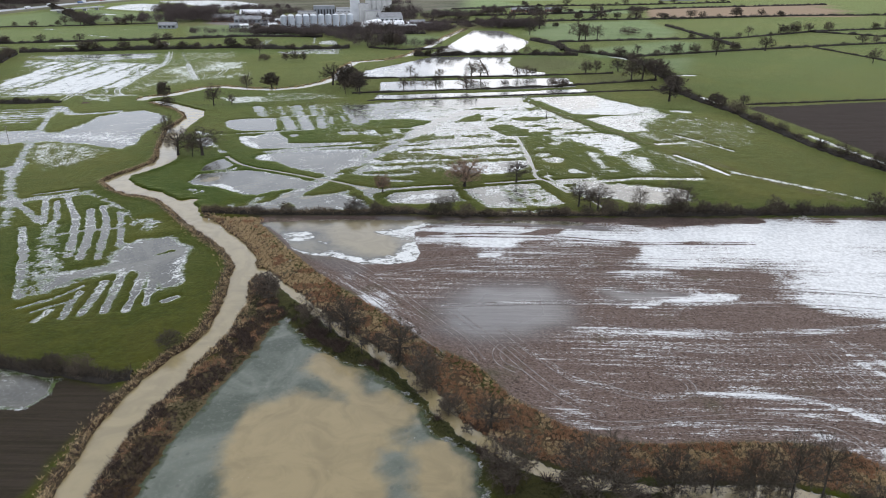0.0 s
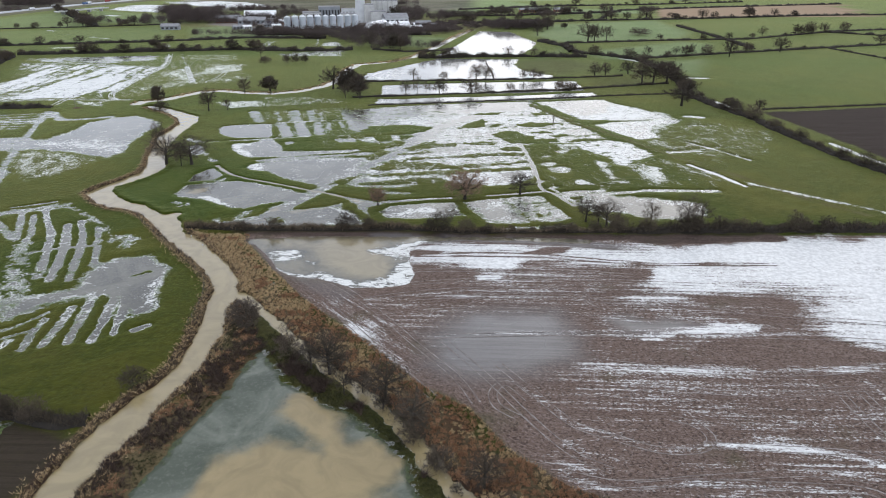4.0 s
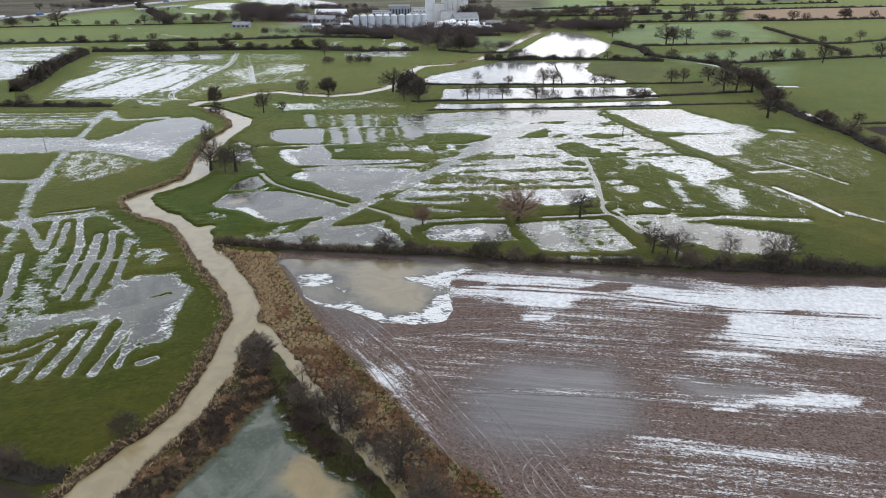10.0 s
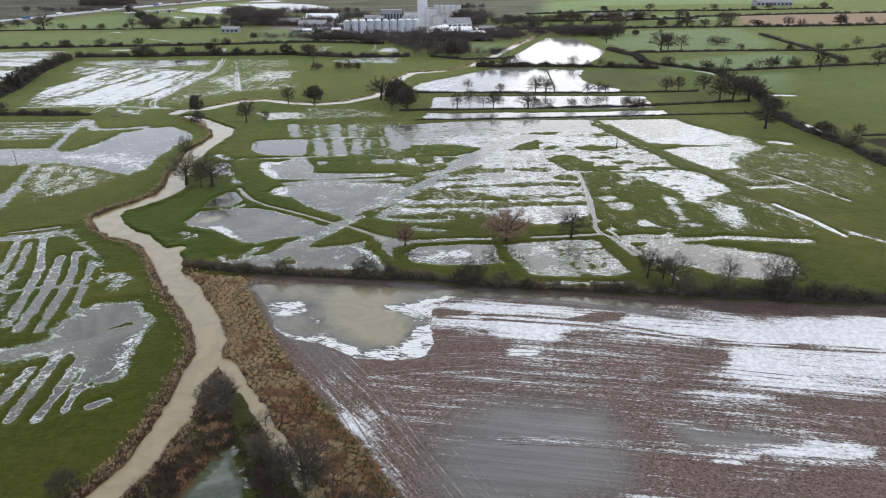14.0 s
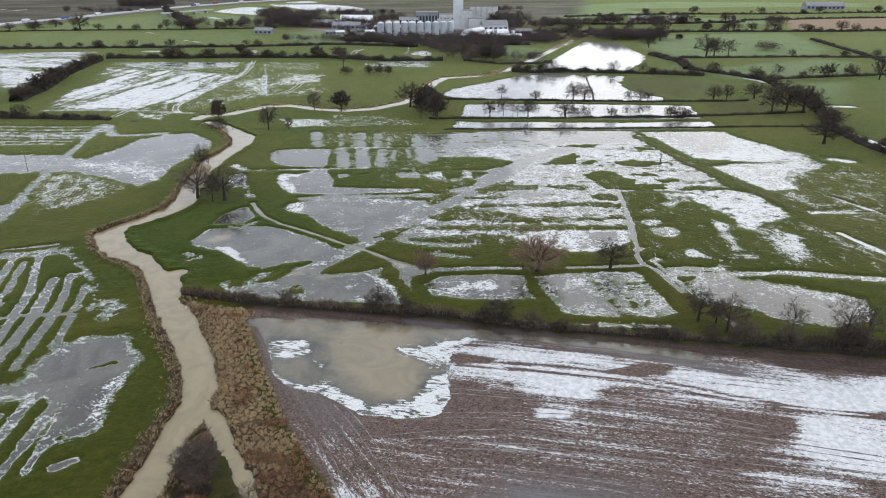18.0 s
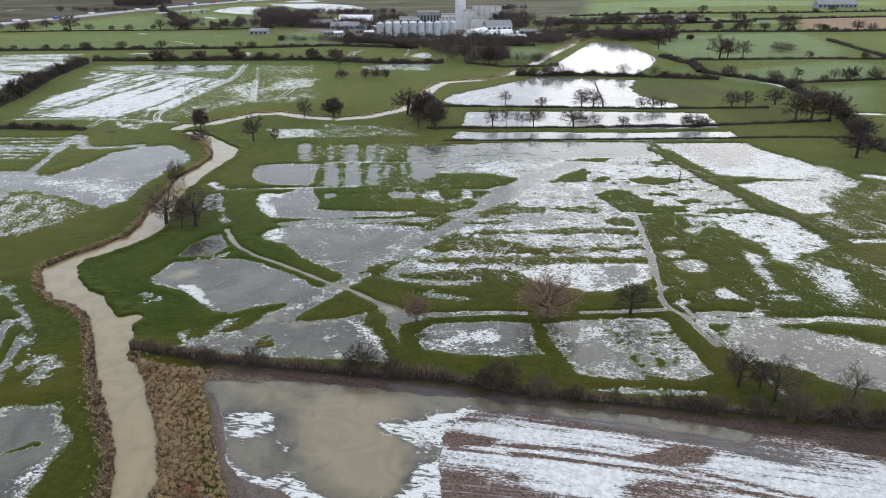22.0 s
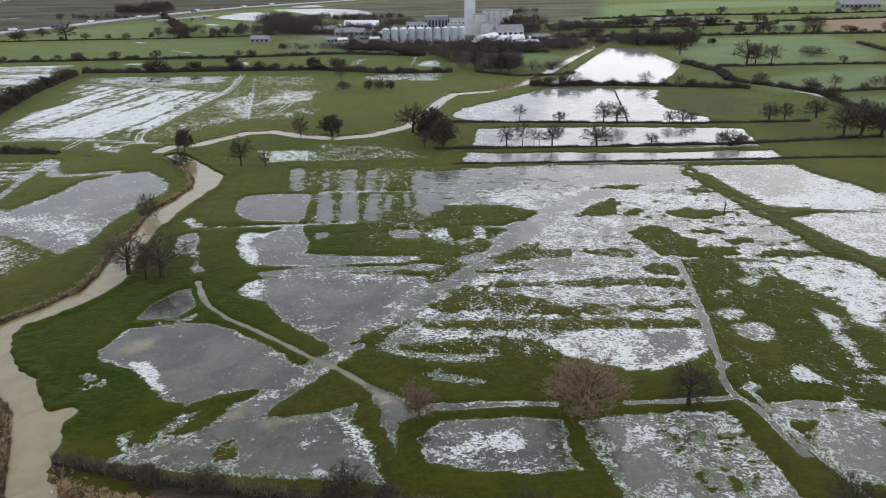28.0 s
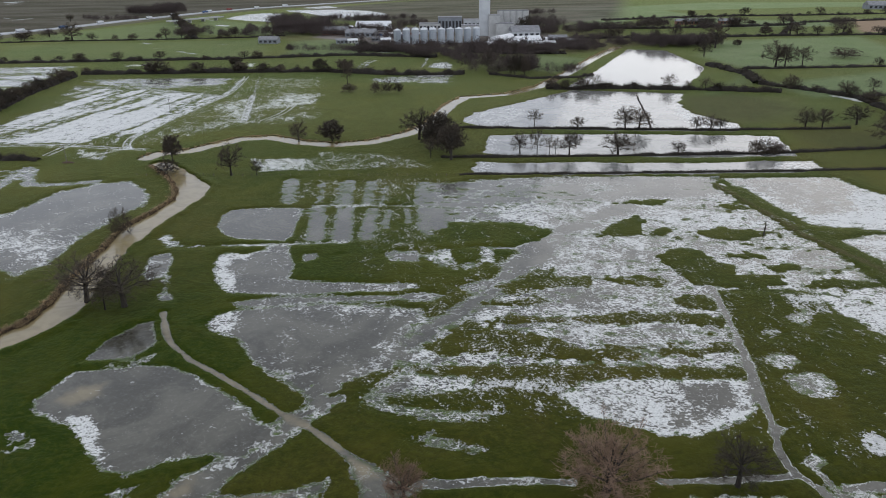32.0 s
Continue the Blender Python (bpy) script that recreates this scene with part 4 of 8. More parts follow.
# the grey basin south-west of the track
pool([(-106.5, 352), (-106, 357.5), (-102.5, 361), (-96.5, 364), (-88, 367), (-78.5, 370.5), (-60.5, 372.5), (-52, 372), (-47.5, 367), (-49.5, 359.5), (-51.5, 353.5), (-52.5, 343.5), (-55, 338.5), (-58.5, 336), (-61, 330.5), (-62, 325), (-62.5, 321.5), (-68.5, 325.5), (-74.5, 329.5), (-79.5, 332), (-85, 336), (-90, 341), (-95.5, 347), (-99.5, 348), (-103.5, 348.5)], 0.2, 0.16, rag=0.55, edge=1.6)
paint(ICE, [(-106.5, 352), (-106.5, 358), (-101.5, 361), (-98.5, 353.5), (-100, 348.5)], 0.62, soft=2)
paint(ICE, [(-95, 365), (-78.5, 370), (-60.5, 372.5), (-51.5, 371.5), (-52, 366), (-60, 364.5), (-69.5, 365.5), (-86.5, 363.5)], 0.42, soft=2)
paint(ICE, [(-54, 343.5), (-49.5, 359.5), (-47.5, 367), (-53, 368), (-55.5, 353), (-58, 346)], 0.42, soft=2)
pool([(-106.5, 365.5), (-94, 371.5), (-76.5, 375.5), (-62.5, 379.5), (-52.5, 383.5), (-46.5, 382), (-49, 377), (-61.5, 375), (-78.5, 371), (-94.5, 364.5), (-103.5, 363)], 0.18, 0.18, rag=0.4, edge=1.2)
pool([(-123.5, 385), (-128, 396), (-127, 400), (-119.5, 399), (-116, 403.5), (-113.5, 409.5), (-108.5, 409.5), (-103.5, 402), (-98, 391.5), (-97.5, 384), (-91, 383.5), (-75.5, 385), (-66.5, 386.5), (-57, 388), (-55.5, 385.5), (-63, 380.5), (-72, 379), (-80.5, 376), (-91, 373.5), (-101.5, 371.5), (-111, 370.5), (-117, 375.5)], 0.2, 0.22, rag=0.45, edge=1.3)
paint(ICE, [(-124, 385), (-128.5, 397), (-126.5, 401.5), (-117, 400), (-115, 396), (-120.5, 394), (-119, 386), (-112.5, 377.5), (-107.5, 371.5), (-112, 370.5)], 0.62, soft=1.5)
paint(ICE, [(-73.5, 385), (-57, 388), (-55.5, 385.5), (-65, 381.5)], 0.45, soft=2)
# ponds and old furrows along the north-west side
pool([(-142.5, 421.5), (-147, 433.5), (-146, 440), (-135, 444.5), (-124, 448), (-118, 446), (-114, 430.5), (-110.5, 417.5), (-111.5, 413), (-120.5, 412.5), (-129.5, 412), (-135.5, 414.5)], 0.26, 0.1, rag=0.4, edge=1.2)
pool([(-112.5, 447), (-101.5, 417.5)], 0.16, -0.25, width=7.5, rag=0.4, edge=1.4)
pool([(-102, 450.5), (-92, 419)], 0.16, -0.25, width=8, rag=0.4, edge=1.4)
pool([(-91, 451), (-84, 421.5)], 0.16, -0.25, width=6, rag=0.4, edge=1.4)
pool([(-84, 451.5), (-80, 432)], 0.16, -0.25, width=3.5, rag=0.4, edge=1.4)
pool([(-77.5, 453.5), (-73, 440)], 0.16, -0.25, width=3, rag=0.4, edge=1.4)
pool([(-67.5, 455.5), (-62, 434.5)], 0.16, -0.25, width=12, rag=0.4, edge=1.4)
pool([(-139, 482.5), (-128.5, 455)], 0.12, -0.25, width=8, rag=0.5, edge=1.6)
pool([(-123.5, 480), (-115.5, 456)], 0.12, -0.25, width=3.5, rag=0.5, edge=1.6)
pool([(-113, 484), (-105.5, 456)], 0.12, -0.25, width=8.5, rag=0.5, edge=1.6)
pool([(-102.5, 485.5), (-95.5, 458)], 0.12, -0.25, width=6, rag=0.5, edge=1.6)
pool([(-95.5, 485), (-89.5, 459)], 0.12, -0.25, width=2.5, rag=0.5, edge=1.6)
pool([(-79, 490), (-73.5, 460.5)], 0.12, -0.25, width=6, rag=0.5, edge=1.6)
pool([(-116, 451), (-98.5, 455), (-74.5, 459), (-45.5, 461)], 0.1, 0.35, width=2.4, rag=0.4, edge=1.0)
pool([(-132.5, 404.5), (-120.5, 407), (-106, 411), (-90, 416)], 0.12, 0.5, width=2.0, rag=0.4, edge=1.0)
pool([(-100, 402.5), (-96, 404.5), (-92, 398.5), (-94.5, 395.5), (-98, 397)], 0.16, 0.15, rag=0.4, edge=1.2)
pool([(-93.5, 396), (-89, 397.5), (-87, 393), (-90.5, 391)], 0.14, 0.2, rag=0.4, edge=1.2)
pool([(-89.5, 402), (-87.5, 405), (-85, 400), (-87, 397)], 0.08, 0.6, rag=0.5, edge=1.4)
pool([(-73, 408), (-71.5, 412), (-63.5, 413.5), (-60, 409.5), (-60, 404.5), (-69, 402.5)], 0.16, 0.15, rag=0.4, edge=1.2)
pool([(-60, 409), (-56.5, 416.5), (-52, 417.5), (-49, 406.5), (-52.5, 403)], 0.12, 0.6, rag=0.5, edge=1.4)
pool([(-42, 416.5), (-40, 421.5), (-36.5, 416.5), (-35, 408), (-40, 408)], 0.14, 0.55, rag=0.5, edge=1.4)
pool([(-51, 403.5), (-46, 401), (-42, 405.5)], 0.1, 0.3, width=4, rag=0.5)
pool([(-43.5, 388.5), (-37.5, 395.5), (-30, 395.5), (-31, 388.5), (-39.5, 383.5)], 0.14, 0.3, rag=0.5, edge=1.4)
pool([(-21.5, 386), (-11.5, 392.5), (1, 395), (1, 391.5), (-16, 383)], 0.14, 0.12, rag=0.5, edge=1.4)
# grass standing clear of the sheet
mound([(30, 450), (42.5, 456.5), (53, 456), (59.5, 456), (53.5, 448.5), (47, 444.5), (35, 445)], 0.22, soft=1.3)
mound([(17, 425), (23.5, 432.5), (29.5, 434), (34.5, 425.5), (40, 421.5), (40, 414), (53.5, 416.5), (54, 409.5), (44.5, 405), (26.5, 404), (21, 413)], 0.22, soft=1.3)
mound([(39.5, 427.5), (46.5, 434.5), (51, 434), (54, 425.5), (48.5, 429.5)], 0.22, soft=1.3)
mound([(50.5, 423.5), (60.5, 426), (59, 420), (52, 418.5)], 0.22, soft=1.3)
mound([(58.5, 409.5), (65.5, 416), (71, 416.5), (80.5, 416.5), (78.5, 413), (60, 407.5)], 0.22, soft=1.3)
mound([(-3, 438), (3.5, 452.5), (12, 465.5), (14, 458), (12.5, 451), (13.5, 443.5), (5.5, 441.5)], 0.22, soft=1.3)
mound([(16, 447.5), (21, 452.5), (23.5, 444), (18, 443)], 0.22, soft=1.3)
mound([(4, 477.5), (11, 482.5), (25.5, 487), (22.5, 478.5)], 0.22, soft=1.3)
mound([(-62, 431.5), (-55.5, 438.5), (-45, 444), (-41, 445.5), (-31, 439), (-22.5, 431), (-32, 426.5), (-53, 424.5)], 0.22, soft=1.3)
mound([(-31.5, 390.5), (-23, 401.5), (-17.5, 406), (-14.5, 400.5), (-4.5, 403.5), (-4, 397.5), (-17, 393), (-26, 384.5)], 0.22, soft=1.3)
mound([(-35, 379), (-26.5, 383.5), (-20, 386), (-16, 383.5), (-26, 378.5)], 0.22, soft=1.3)
mound([(-46, 350.5), (-40, 359.5), (-36.5, 368), (-30.5, 365.5), (-24.5, 364), (-14.5, 363.5), (-6.5, 360), (1.5, 357.5), (-2, 352.5), (-11, 352), (-23, 352.5), (-31, 352.5), (-41, 348.5)], 0.22, soft=1.3)
mound([(-34, 368.5), (-25.5, 373.5), (-18.5, 373), (-0.5, 378.5), (8, 382), (24.5, 383.5), (33.5, 382.5), (30.5, 378), (16, 377.5), (-0.5, 374), (-20, 370), (-30.5, 366)], 0.22, soft=1.3)
mound([(-2.5, 402.5), (5, 405.5), (10.5, 407.5), (19.5, 405.5), (15.5, 399.5), (6.5, 400)], 0.22, soft=1.3)
mound([(17, 390.5), (24, 397.5), (29.5, 396.5), (32, 391.5), (30, 388), (23.5, 388)], 0.22, soft=1.3)
mound([(9, 360), (22.5, 365), (32.5, 370), (32, 364.5), (22.5, 362)], 0.22, soft=1.3)
mound([(-6.5, 358.5), (4, 360), (12.5, 359.5), (1, 355)], 0.22, soft=1.3)
mound([(-52, 339), (-37, 343.5), (-22.5, 347), (-13.5, 348.5), (-0.5, 349.5), (14.5, 353.5), (29, 356), (34, 355), (28.5, 352), (-7.5, 345.5), (-29, 340.5), (-47, 339)], 0.22, soft=1.3)
mound([(-61, 327), (-59, 333), (-53.5, 337), (-54.5, 331.5), (-57, 327)], 0.22, soft=1.3)
mound([(44.5, 487.5), (53, 483.5), (57, 480.5), (47.5, 478.5)], 0.22, soft=1.3)
mound([(32.5, 393), (36.5, 400), (49.5, 405), (55.5, 401), (61, 390), (65, 381.5), (54, 374.5), (37, 371), (34, 381)], 0.22, soft=1.3)
mound([(-91.5, 401.5), (-82.5, 406), (-70.5, 400.5), (-56, 399.5), (-40.5, 400), (-43, 394.5), (-58.5, 392.5), (-76.5, 388), (-94.5, 387.5), (-98.5, 395)], 0.3, soft=1.3)
mound([(-77, 377), (-62.5, 380), (-49, 386)], 0.26, width=2.2, soft=1.0)
# shallow strips in the grass between the track and the drain
pool([(-54.5, 327), (-51.5, 334.5), (-48.5, 339), (-39.5, 340.5), (-30.5, 340.5), (-28.5, 337), (-35, 332.5), (-43, 330.5)], 0.14, 0.24, rag=0.6, edge=1.6)
paint(ICE, [(-45, 338.5), (-38, 340.5), (-30, 340.5), (-28.5, 336), (-35, 332.5), (-42.5, 333.5)], 0.58, soft=1.5)
paint(FILM, [(-29, 340.5), (-19, 341.5), (-9, 343.5), (-9, 338), (-20, 337), (-28.5, 335.5)], 0.62, soft=2)
pool([(-56.5, 325.5), (-48, 326.5), (-36.5, 327), (-27, 328), (-21.5, 328), (-25, 324), (-35.5, 322), (-44, 322.5), (-48.5, 323.5)], 0.12, 0.38, rag=0.6, edge=1.6)
pool([(-40.5, 315.5), (-35, 318.5), (-28, 316.5), (-23, 315.5), (-26, 313), (-35, 313)], 0.1, 0.36, rag=0.6, edge=1.6)
paint(FILM, [(-33.5, 317), (-22.5, 316.5), (-23.5, 313.5), (-31.5, 314)], 0.66, soft=1.5)
pool([(-11, 337.5), (-6, 344.5), (4, 347.5), (21.5, 351), (34.5, 352.5), (34.5, 344.5), (30, 336.5), (24.5, 332), (19, 328), (12.5, 327), (4, 329), (-4, 330.5)], 0.18, 0.62, rag=0.6, edge=1.6)
paint(ICE, [(15.5, 347.5), (26.5, 350), (27.5, 342.5), (23.5, 336), (15.5, 330), (13, 336), (19, 340.5)], 0.28, soft=2)
# drains
pool([(30.5, 403), (32, 396.5), (32.5, 388.5), (33.5, 375.5), (34, 360.5), (34, 352), (34.5, 341.5), (34.5, 334), (34, 327), (34.5, 322), (36, 320), (39, 316.5), (41.5, 311), (43, 306), (45.5, 300.5)], 0.35, 0.15, width=1.5, rag=0.3, edge=0.8)
pool([(33, 333.5), (35, 336), (37.5, 335), (36, 332), (33, 331.5)], 0.2, 0.1, rag=0.3, edge=1.0)
pool([(37, 323), (40, 328), (42.5, 326.5), (43, 324.5), (39.5, 322)], 0.14, 0.45, rag=0.4, edge=1.2)
pool([(39.5, 317), (41.5, 314.5), (41.5, 311), (40, 312.5)], 0.2, 0.05, rag=0.3, edge=1.0)
pool([(-34.5, 303), (-29.5, 303.5), (-23.5, 305.5), (-14, 308), (-6, 309)], 0.25, 0.2, width=2.4, rag=0.3, edge=0.8)
pool([(10, 312.5), (17.5, 314.5), (26, 316.5), (35.5, 319.5)], 0.25, 0.15, width=1.7, rag=0.3, edge=0.8)
pool([(44, 318), (49.5, 319.5), (60, 320.5)], 0.2, 0.25, width=3.0, rag=0.4, edge=0.9)
pool([(-122, 355), (-117, 348), (-110.5, 340.5), (-101, 334), (-90, 329), (-80, 324), (-70, 318.5), (-61, 314.5), (-54.5, 310.5), (-49, 307)], 0.4, -0.1, silt=0.6, width=1.5, rag=0.25, edge=0.7)
pool([(-51, 308.5), (-47, 307), (-42, 305), (-36.5, 303), (-34, 300.5), (-38, 298), (-40, 296), (-39.5, 291.5), (-38, 286), (-40, 289), (-44, 294.5), (-44.5, 298.5), (-48, 302.5)], 0.25, 0, silt=0.15, rag=0.35, edge=1.0)
paint(SILT, [(-49.5, 306.5), (-45.5, 306), (-43, 303.5), (-45.5, 301.5)], 0.65, soft=2)
# the basins by the hedge
pool([(-126.5, 311), (-126, 315), (-126, 321), (-125, 324), (-118, 326.5), (-111.5, 329), (-104, 330.5), (-96, 328), (-85.5, 323), (-77.5, 318.5), (-70.5, 313), (-68, 310.5), (-71.5, 303), (-77, 302.5), (-80, 301), (-85.5, 298), (-88.5, 294.5), (-90.5, 293.5), (-96, 293.5), (-103.5, 298.5), (-110.5, 304), (-118, 306), (-122.5, 306.5)], 0.28, 0.1, rag=0.35, edge=1.2)
paint(ICE, [(-114, 307), (-110, 309), (-106, 306), (-101.5, 300.5), (-94.5, 296.5), (-92, 294), (-96, 293.5), (-104, 298.5), (-110.5, 303.5)], 0.72, soft=1.2)
paint(SILT, [(-122, 311.5), (-121, 318.5), (-114.5, 321), (-112.5, 316), (-117, 311)], 0.65, soft=3)
pool([(-100, 266.5), (-94, 277), (-87.5, 281), (-82.5, 284.5), (-80.5, 290), (-80, 296), (-75.5, 298), (-71, 301.5), (-66, 312), (-63, 312.5), (-69.5, 298.5), (-72.5, 291), (-66, 293.5), (-57, 297), (-51, 301), (-51.5, 295.5), (-46, 290.5), (-43, 286), (-38.5, 276.5), (-72, 272), (-93.5, 272)], 0.25, 0.06, silt=0.14, rag=0.4, edge=1.3)
paint(ICE, [(-57, 296), (-51.5, 295), (-46, 290.5), (-42.5, 286), (-38.5, 276.5), (-40.5, 276.5), (-47.5, 287), (-53, 292.5)], 0.6, soft=1.5)
paint(SILT, [(-79.5, 290.5), (-79.5, 295.5), (-77, 297), (-75, 291.5), (-77, 289.5)], 0.6, soft=2)
paint(SILT, [(-74, 289.5), (-66, 293.5), (-57, 296), (-58.5, 293.5), (-69, 289.5)], 0.5, soft=2)
paint(SILT, [(-93, 276), (-87, 279.5), (-77.5, 280.5), (-87, 274)], 0.45, soft=2)
mound([(-77, 279.5), (-77, 284), (-74, 283), (-70, 277.5), (-73.5, 275.5)], 0.1, soft=1.6)
mound([(-70, 293.5), (-65, 297.5), (-59, 302), (-55, 304.5), (-49.5, 304.5), (-52.5, 301.5), (-59.5, 297), (-66, 293.5)], 0.26, soft=1.0)
pool([(-100, 279.5), (-98.5, 284.5), (-95.5, 282), (-96.5, 277.5)], 0.12, 0.5, rag=0.6)
pool([(-92.5, 282.5), (-90.5, 287), (-89, 291), (-85.5, 292.5), (-86.5, 289), (-87.5, 284.5), (-90, 281)], 0.12, 0.42, rag=0.6)
pool([(-122, 299.5), (-121, 301.5), (-118, 300), (-117, 298), (-120, 297.5)], 0.1, 0.2, rag=0.4)
pool([(-119, 295), (-114.5, 297.5), (-113.5, 295.5), (-117.5, 294.5)], 0.06, 0.3, rag=0.5)
pool([(-35, 291), (-31.5, 298), (-18, 302), (-4.5, 304), (-2.5, 300), (-3.5, 295), (1, 287.5), (-8.5, 284.5), (-24.5, 283.5), (-31, 284)], 0.2, 0.26, rag=0.5, edge=1.0)
paint(ICE, [(-22.5, 297.5), (-13, 297), (-11, 294), (-16, 291), (-23, 286.5), (-27, 286), (-23.5, 292)], 0.55, soft=1.5)
pool([(-1, 303.5), (7.5, 307.5), (16, 310), (19.5, 299.5), (22.5, 290), (27, 280), (18, 279), (9, 279), (4.5, 289.5)], 0.2, 0.16, rag=0.5, edge=1.0)
paint(ICE, [(9, 304.5), (15.5, 305.5), (19.5, 300), (20.5, 294), (16.5, 293.5), (14, 299)], 0.5, soft=2)
pool([(16, 310), (32.5, 313.5), (37, 300.5), (42, 286), (37.5, 281.5), (27, 280.5), (22.5, 290), (19.5, 299.5)], 0.14, 0.33, rag=0.6, edge=1.0, patch=((0.3, -0.95), 8, 3, 0.09))
pool([(48, 308), (53.5, 313.5), (58.5, 316), (64.5, 312.5), (58, 296), (52.5, 298.5), (51, 302)], 0.2, 0.1, rag=0.45, edge=1.4)
# pools by the river bend
pool([(-126.5, 328.5), (-128, 338.5), (-125, 348), (-122, 350.5), (-115, 340.5), (-115, 334.5), (-117.5, 331)], 0.26, -0.05, rag=0.35, edge=1.1)
pool([(-119, 328), (-113.5, 332.5), (-111.5, 335), (-111, 331.5)], 0.14, 0.1, rag=0.35)
pool([(-144.5, 377), (-149.5, 390.5), (-146, 396), (-140, 389.5), (-135.5, 377), (-139.5, 374)], 0.22, 0.14, rag=0.35, edge=1.0)
pool([(-135, 377), (-127.5, 363.5)], 0.14, 0.4, width=2.2, rag=0.4)
pool([(-130, 365), (-126.5, 366.5), (-124.5, 363), (-127.5, 362)], 0.2, 0.2, rag=0.3, edge=0.9)
pool([(-155.5, 408.5), (-148, 400.5)], 0.16, 0.5, width=4, rag=0.4)
pool([(-145.5, 401), (-135.5, 403)], 0.06, 0.5, width=1.4, rag=0.5)
# east of the drain: blots and skins of ice in the grass
pool([(40, 355), (44, 358.5), (50.5, 359.5), (52.5, 354), (49.5, 348), (43, 348.5)], 0.14, 0.42, rag=0.5, edge=1.6)
pool([(37, 362.5), (41, 367), (45, 367), (47.5, 363), (42, 358.5)], 0.12, 0.45, rag=0.5, edge=1.6)
pool([(39.5, 376.5), (44, 381), (46.5, 378), (42, 373.5)], 0.08, 0.3, rag=0.6)
pool([(48.5, 387.5), (53.5, 396.5), (57, 393), (54, 383), (49, 382)], 0.06, 0.34, rag=0.7, edge=2)
# the field east of these, seen from further back
pool([(12.5, 273.5), (23.5, 276.5), (33, 277.5), (41, 278), (39, 275.5), (19, 272)], 0.12, 0.3, rag=0.6, edge=1.2)
pool([(48, 302.5), (54.5, 309), (61.5, 314), (71, 314), (82.5, 311.5), (94, 308), (100.5, 305.5), (97, 290.5), (86, 285.5), (76.5, 285), (69.5, 288), (62.5, 292.5), (53, 295)], 0.18, 0.20, rag=0.5, edge=1.8)
paint(ICE, [(71, 314), (82.5, 311.5), (94, 308), (100.5, 305.5), (97, 297.5), (82, 302), (72, 306.5)], 0.36, soft=3)
pool([(45, 314.5), (60.5, 316), (79.5, 321.5), (99.5, 322.5), (111.5, 322)], 0.16, 0.35, width=4.0, rag=0.6, edge=1.2)
pool([(58.5, 321.5), (62, 328.5), (63.5, 326), (62.5, 318.5)], 0.1, 0.5, rag=0.6)
pool([(112, 364), (120, 348), (127, 329)], 0.3, 0.7, width=2.4, rag=0.3, edge=0.8)
pool([(124, 410), (135, 394), (146, 373)], 0.15, 0.5, width=1.8, rag=0.3, edge=0.9)
pool([(104, 385), (134, 392)], 0.12, 0.5, width=1.6, rag=0.3, edge=0.9)
pool([(39, 324), (46, 306), (54, 290), (60, 272)], 0.18, 0.2, width=1.3, rag=0.4, edge=0.9)
paint(FILM, [(112, 457), (134, 465), (122, 441), (111, 425)], 0.62, soft=4)
paint(FILM, [(102, 411), (119, 415), (114, 400), (102, 400)], 0.55, soft=4)
paint(FILM, [(-177, 514), (-116, 527), (-112, 505), (-160, 491)], 0.62, soft=4)
mound([(-104, 268), (-60, 268), (-5, 268), (34, 269), (97, 271), (300, 277), (700, 292)], 0.6, width=5)
mound([(47, 513), (70, 453), (91, 416), (107, 381), (123, 354), (135, 334), (146, 311), (161, 292)], 0.34, width=4)
paint(ROUGH, [(47, 513), (70, 453), (91, 416), (107, 381), (123, 354), (135, 334), (146, 311), (161, 292)], 0.6, width=2.5, soft=1)
# thin ice among the grass
paint(FILM, [(107, 418), (146, 467), (185, 438), (160, 380), (120, 380)], 0.4, soft=4)
paint(FILM, [(-110, 441), (-61, 466), (-61, 417), (-110, 410)], 0.4, soft=4)
paint(FILM, [(-134, 485), (-70, 500), (-70, 466), (-129, 456)], 0.42, soft=4)
paint(FILM, [(-148, 533), (-109, 538), (-75, 514), (-139, 499)], 0.45, soft=4)
paint(FILM, [(130, 333), (165, 300), (185, 280)], 0.8, width=3, soft=4)

# young crops and grass on the far fields, with distance haze in their colour
paint(HAZY_CROP, [(-54, 1302), (-26, 1638), (91, 1756), (202, 1476), (345, 1449), (331, 1360), (155, 1320), (124, 1457), (58, 1507), (-1, 1284)], 0.8, soft=12)
paint(HAZY_CROP, [(-99, 1709), (239, 2008), (725, 2062), (665, 1900), (395, 1832), (181, 1724), (-4, 1678)], 0.9, soft=12)
paint(HAZY_CROP, [(94, 972), (139, 1132), (313, 1208), (308, 1018), (280, 950), (123, 883)], 0.75, soft=12)
paint(HAZY_CROP, [(125, 797), (266, 905), (293, 884), (255, 780), (146, 744)], 0.7, soft=12)
paint(HAZY_CROP, [(76, 743), (128, 876), (105, 793)], 0.5, soft=12)
paint(HAZY_CROP, [(-719, 997), (-780, 1084), (-726, 1346), (-529, 1056)], 0.45, soft=12)
paint(HAZY_CROP, [(-563, 1116), (-708, 1393), (-490, 1253), (-417, 1123)], 0.55, soft=12)
paint(HAZY_CROP, [(-332, 904), (-386, 1050), (-332, 1101), (-231, 996), (-210, 942)], 0.6, soft=12)
paint(HAZY_CROP, [(184, 726), (244, 751), (202, 638)], 0.6, soft=12)
paint(HAZY_CROP, [(-603, 805), (-723, 952), (-432, 1062), (-347, 891)], 0.25, soft=12)
paint(HAZY_CROP, [(-81, 843), (-69, 962), (-17, 932), (-30, 834)], 0.5, soft=12)
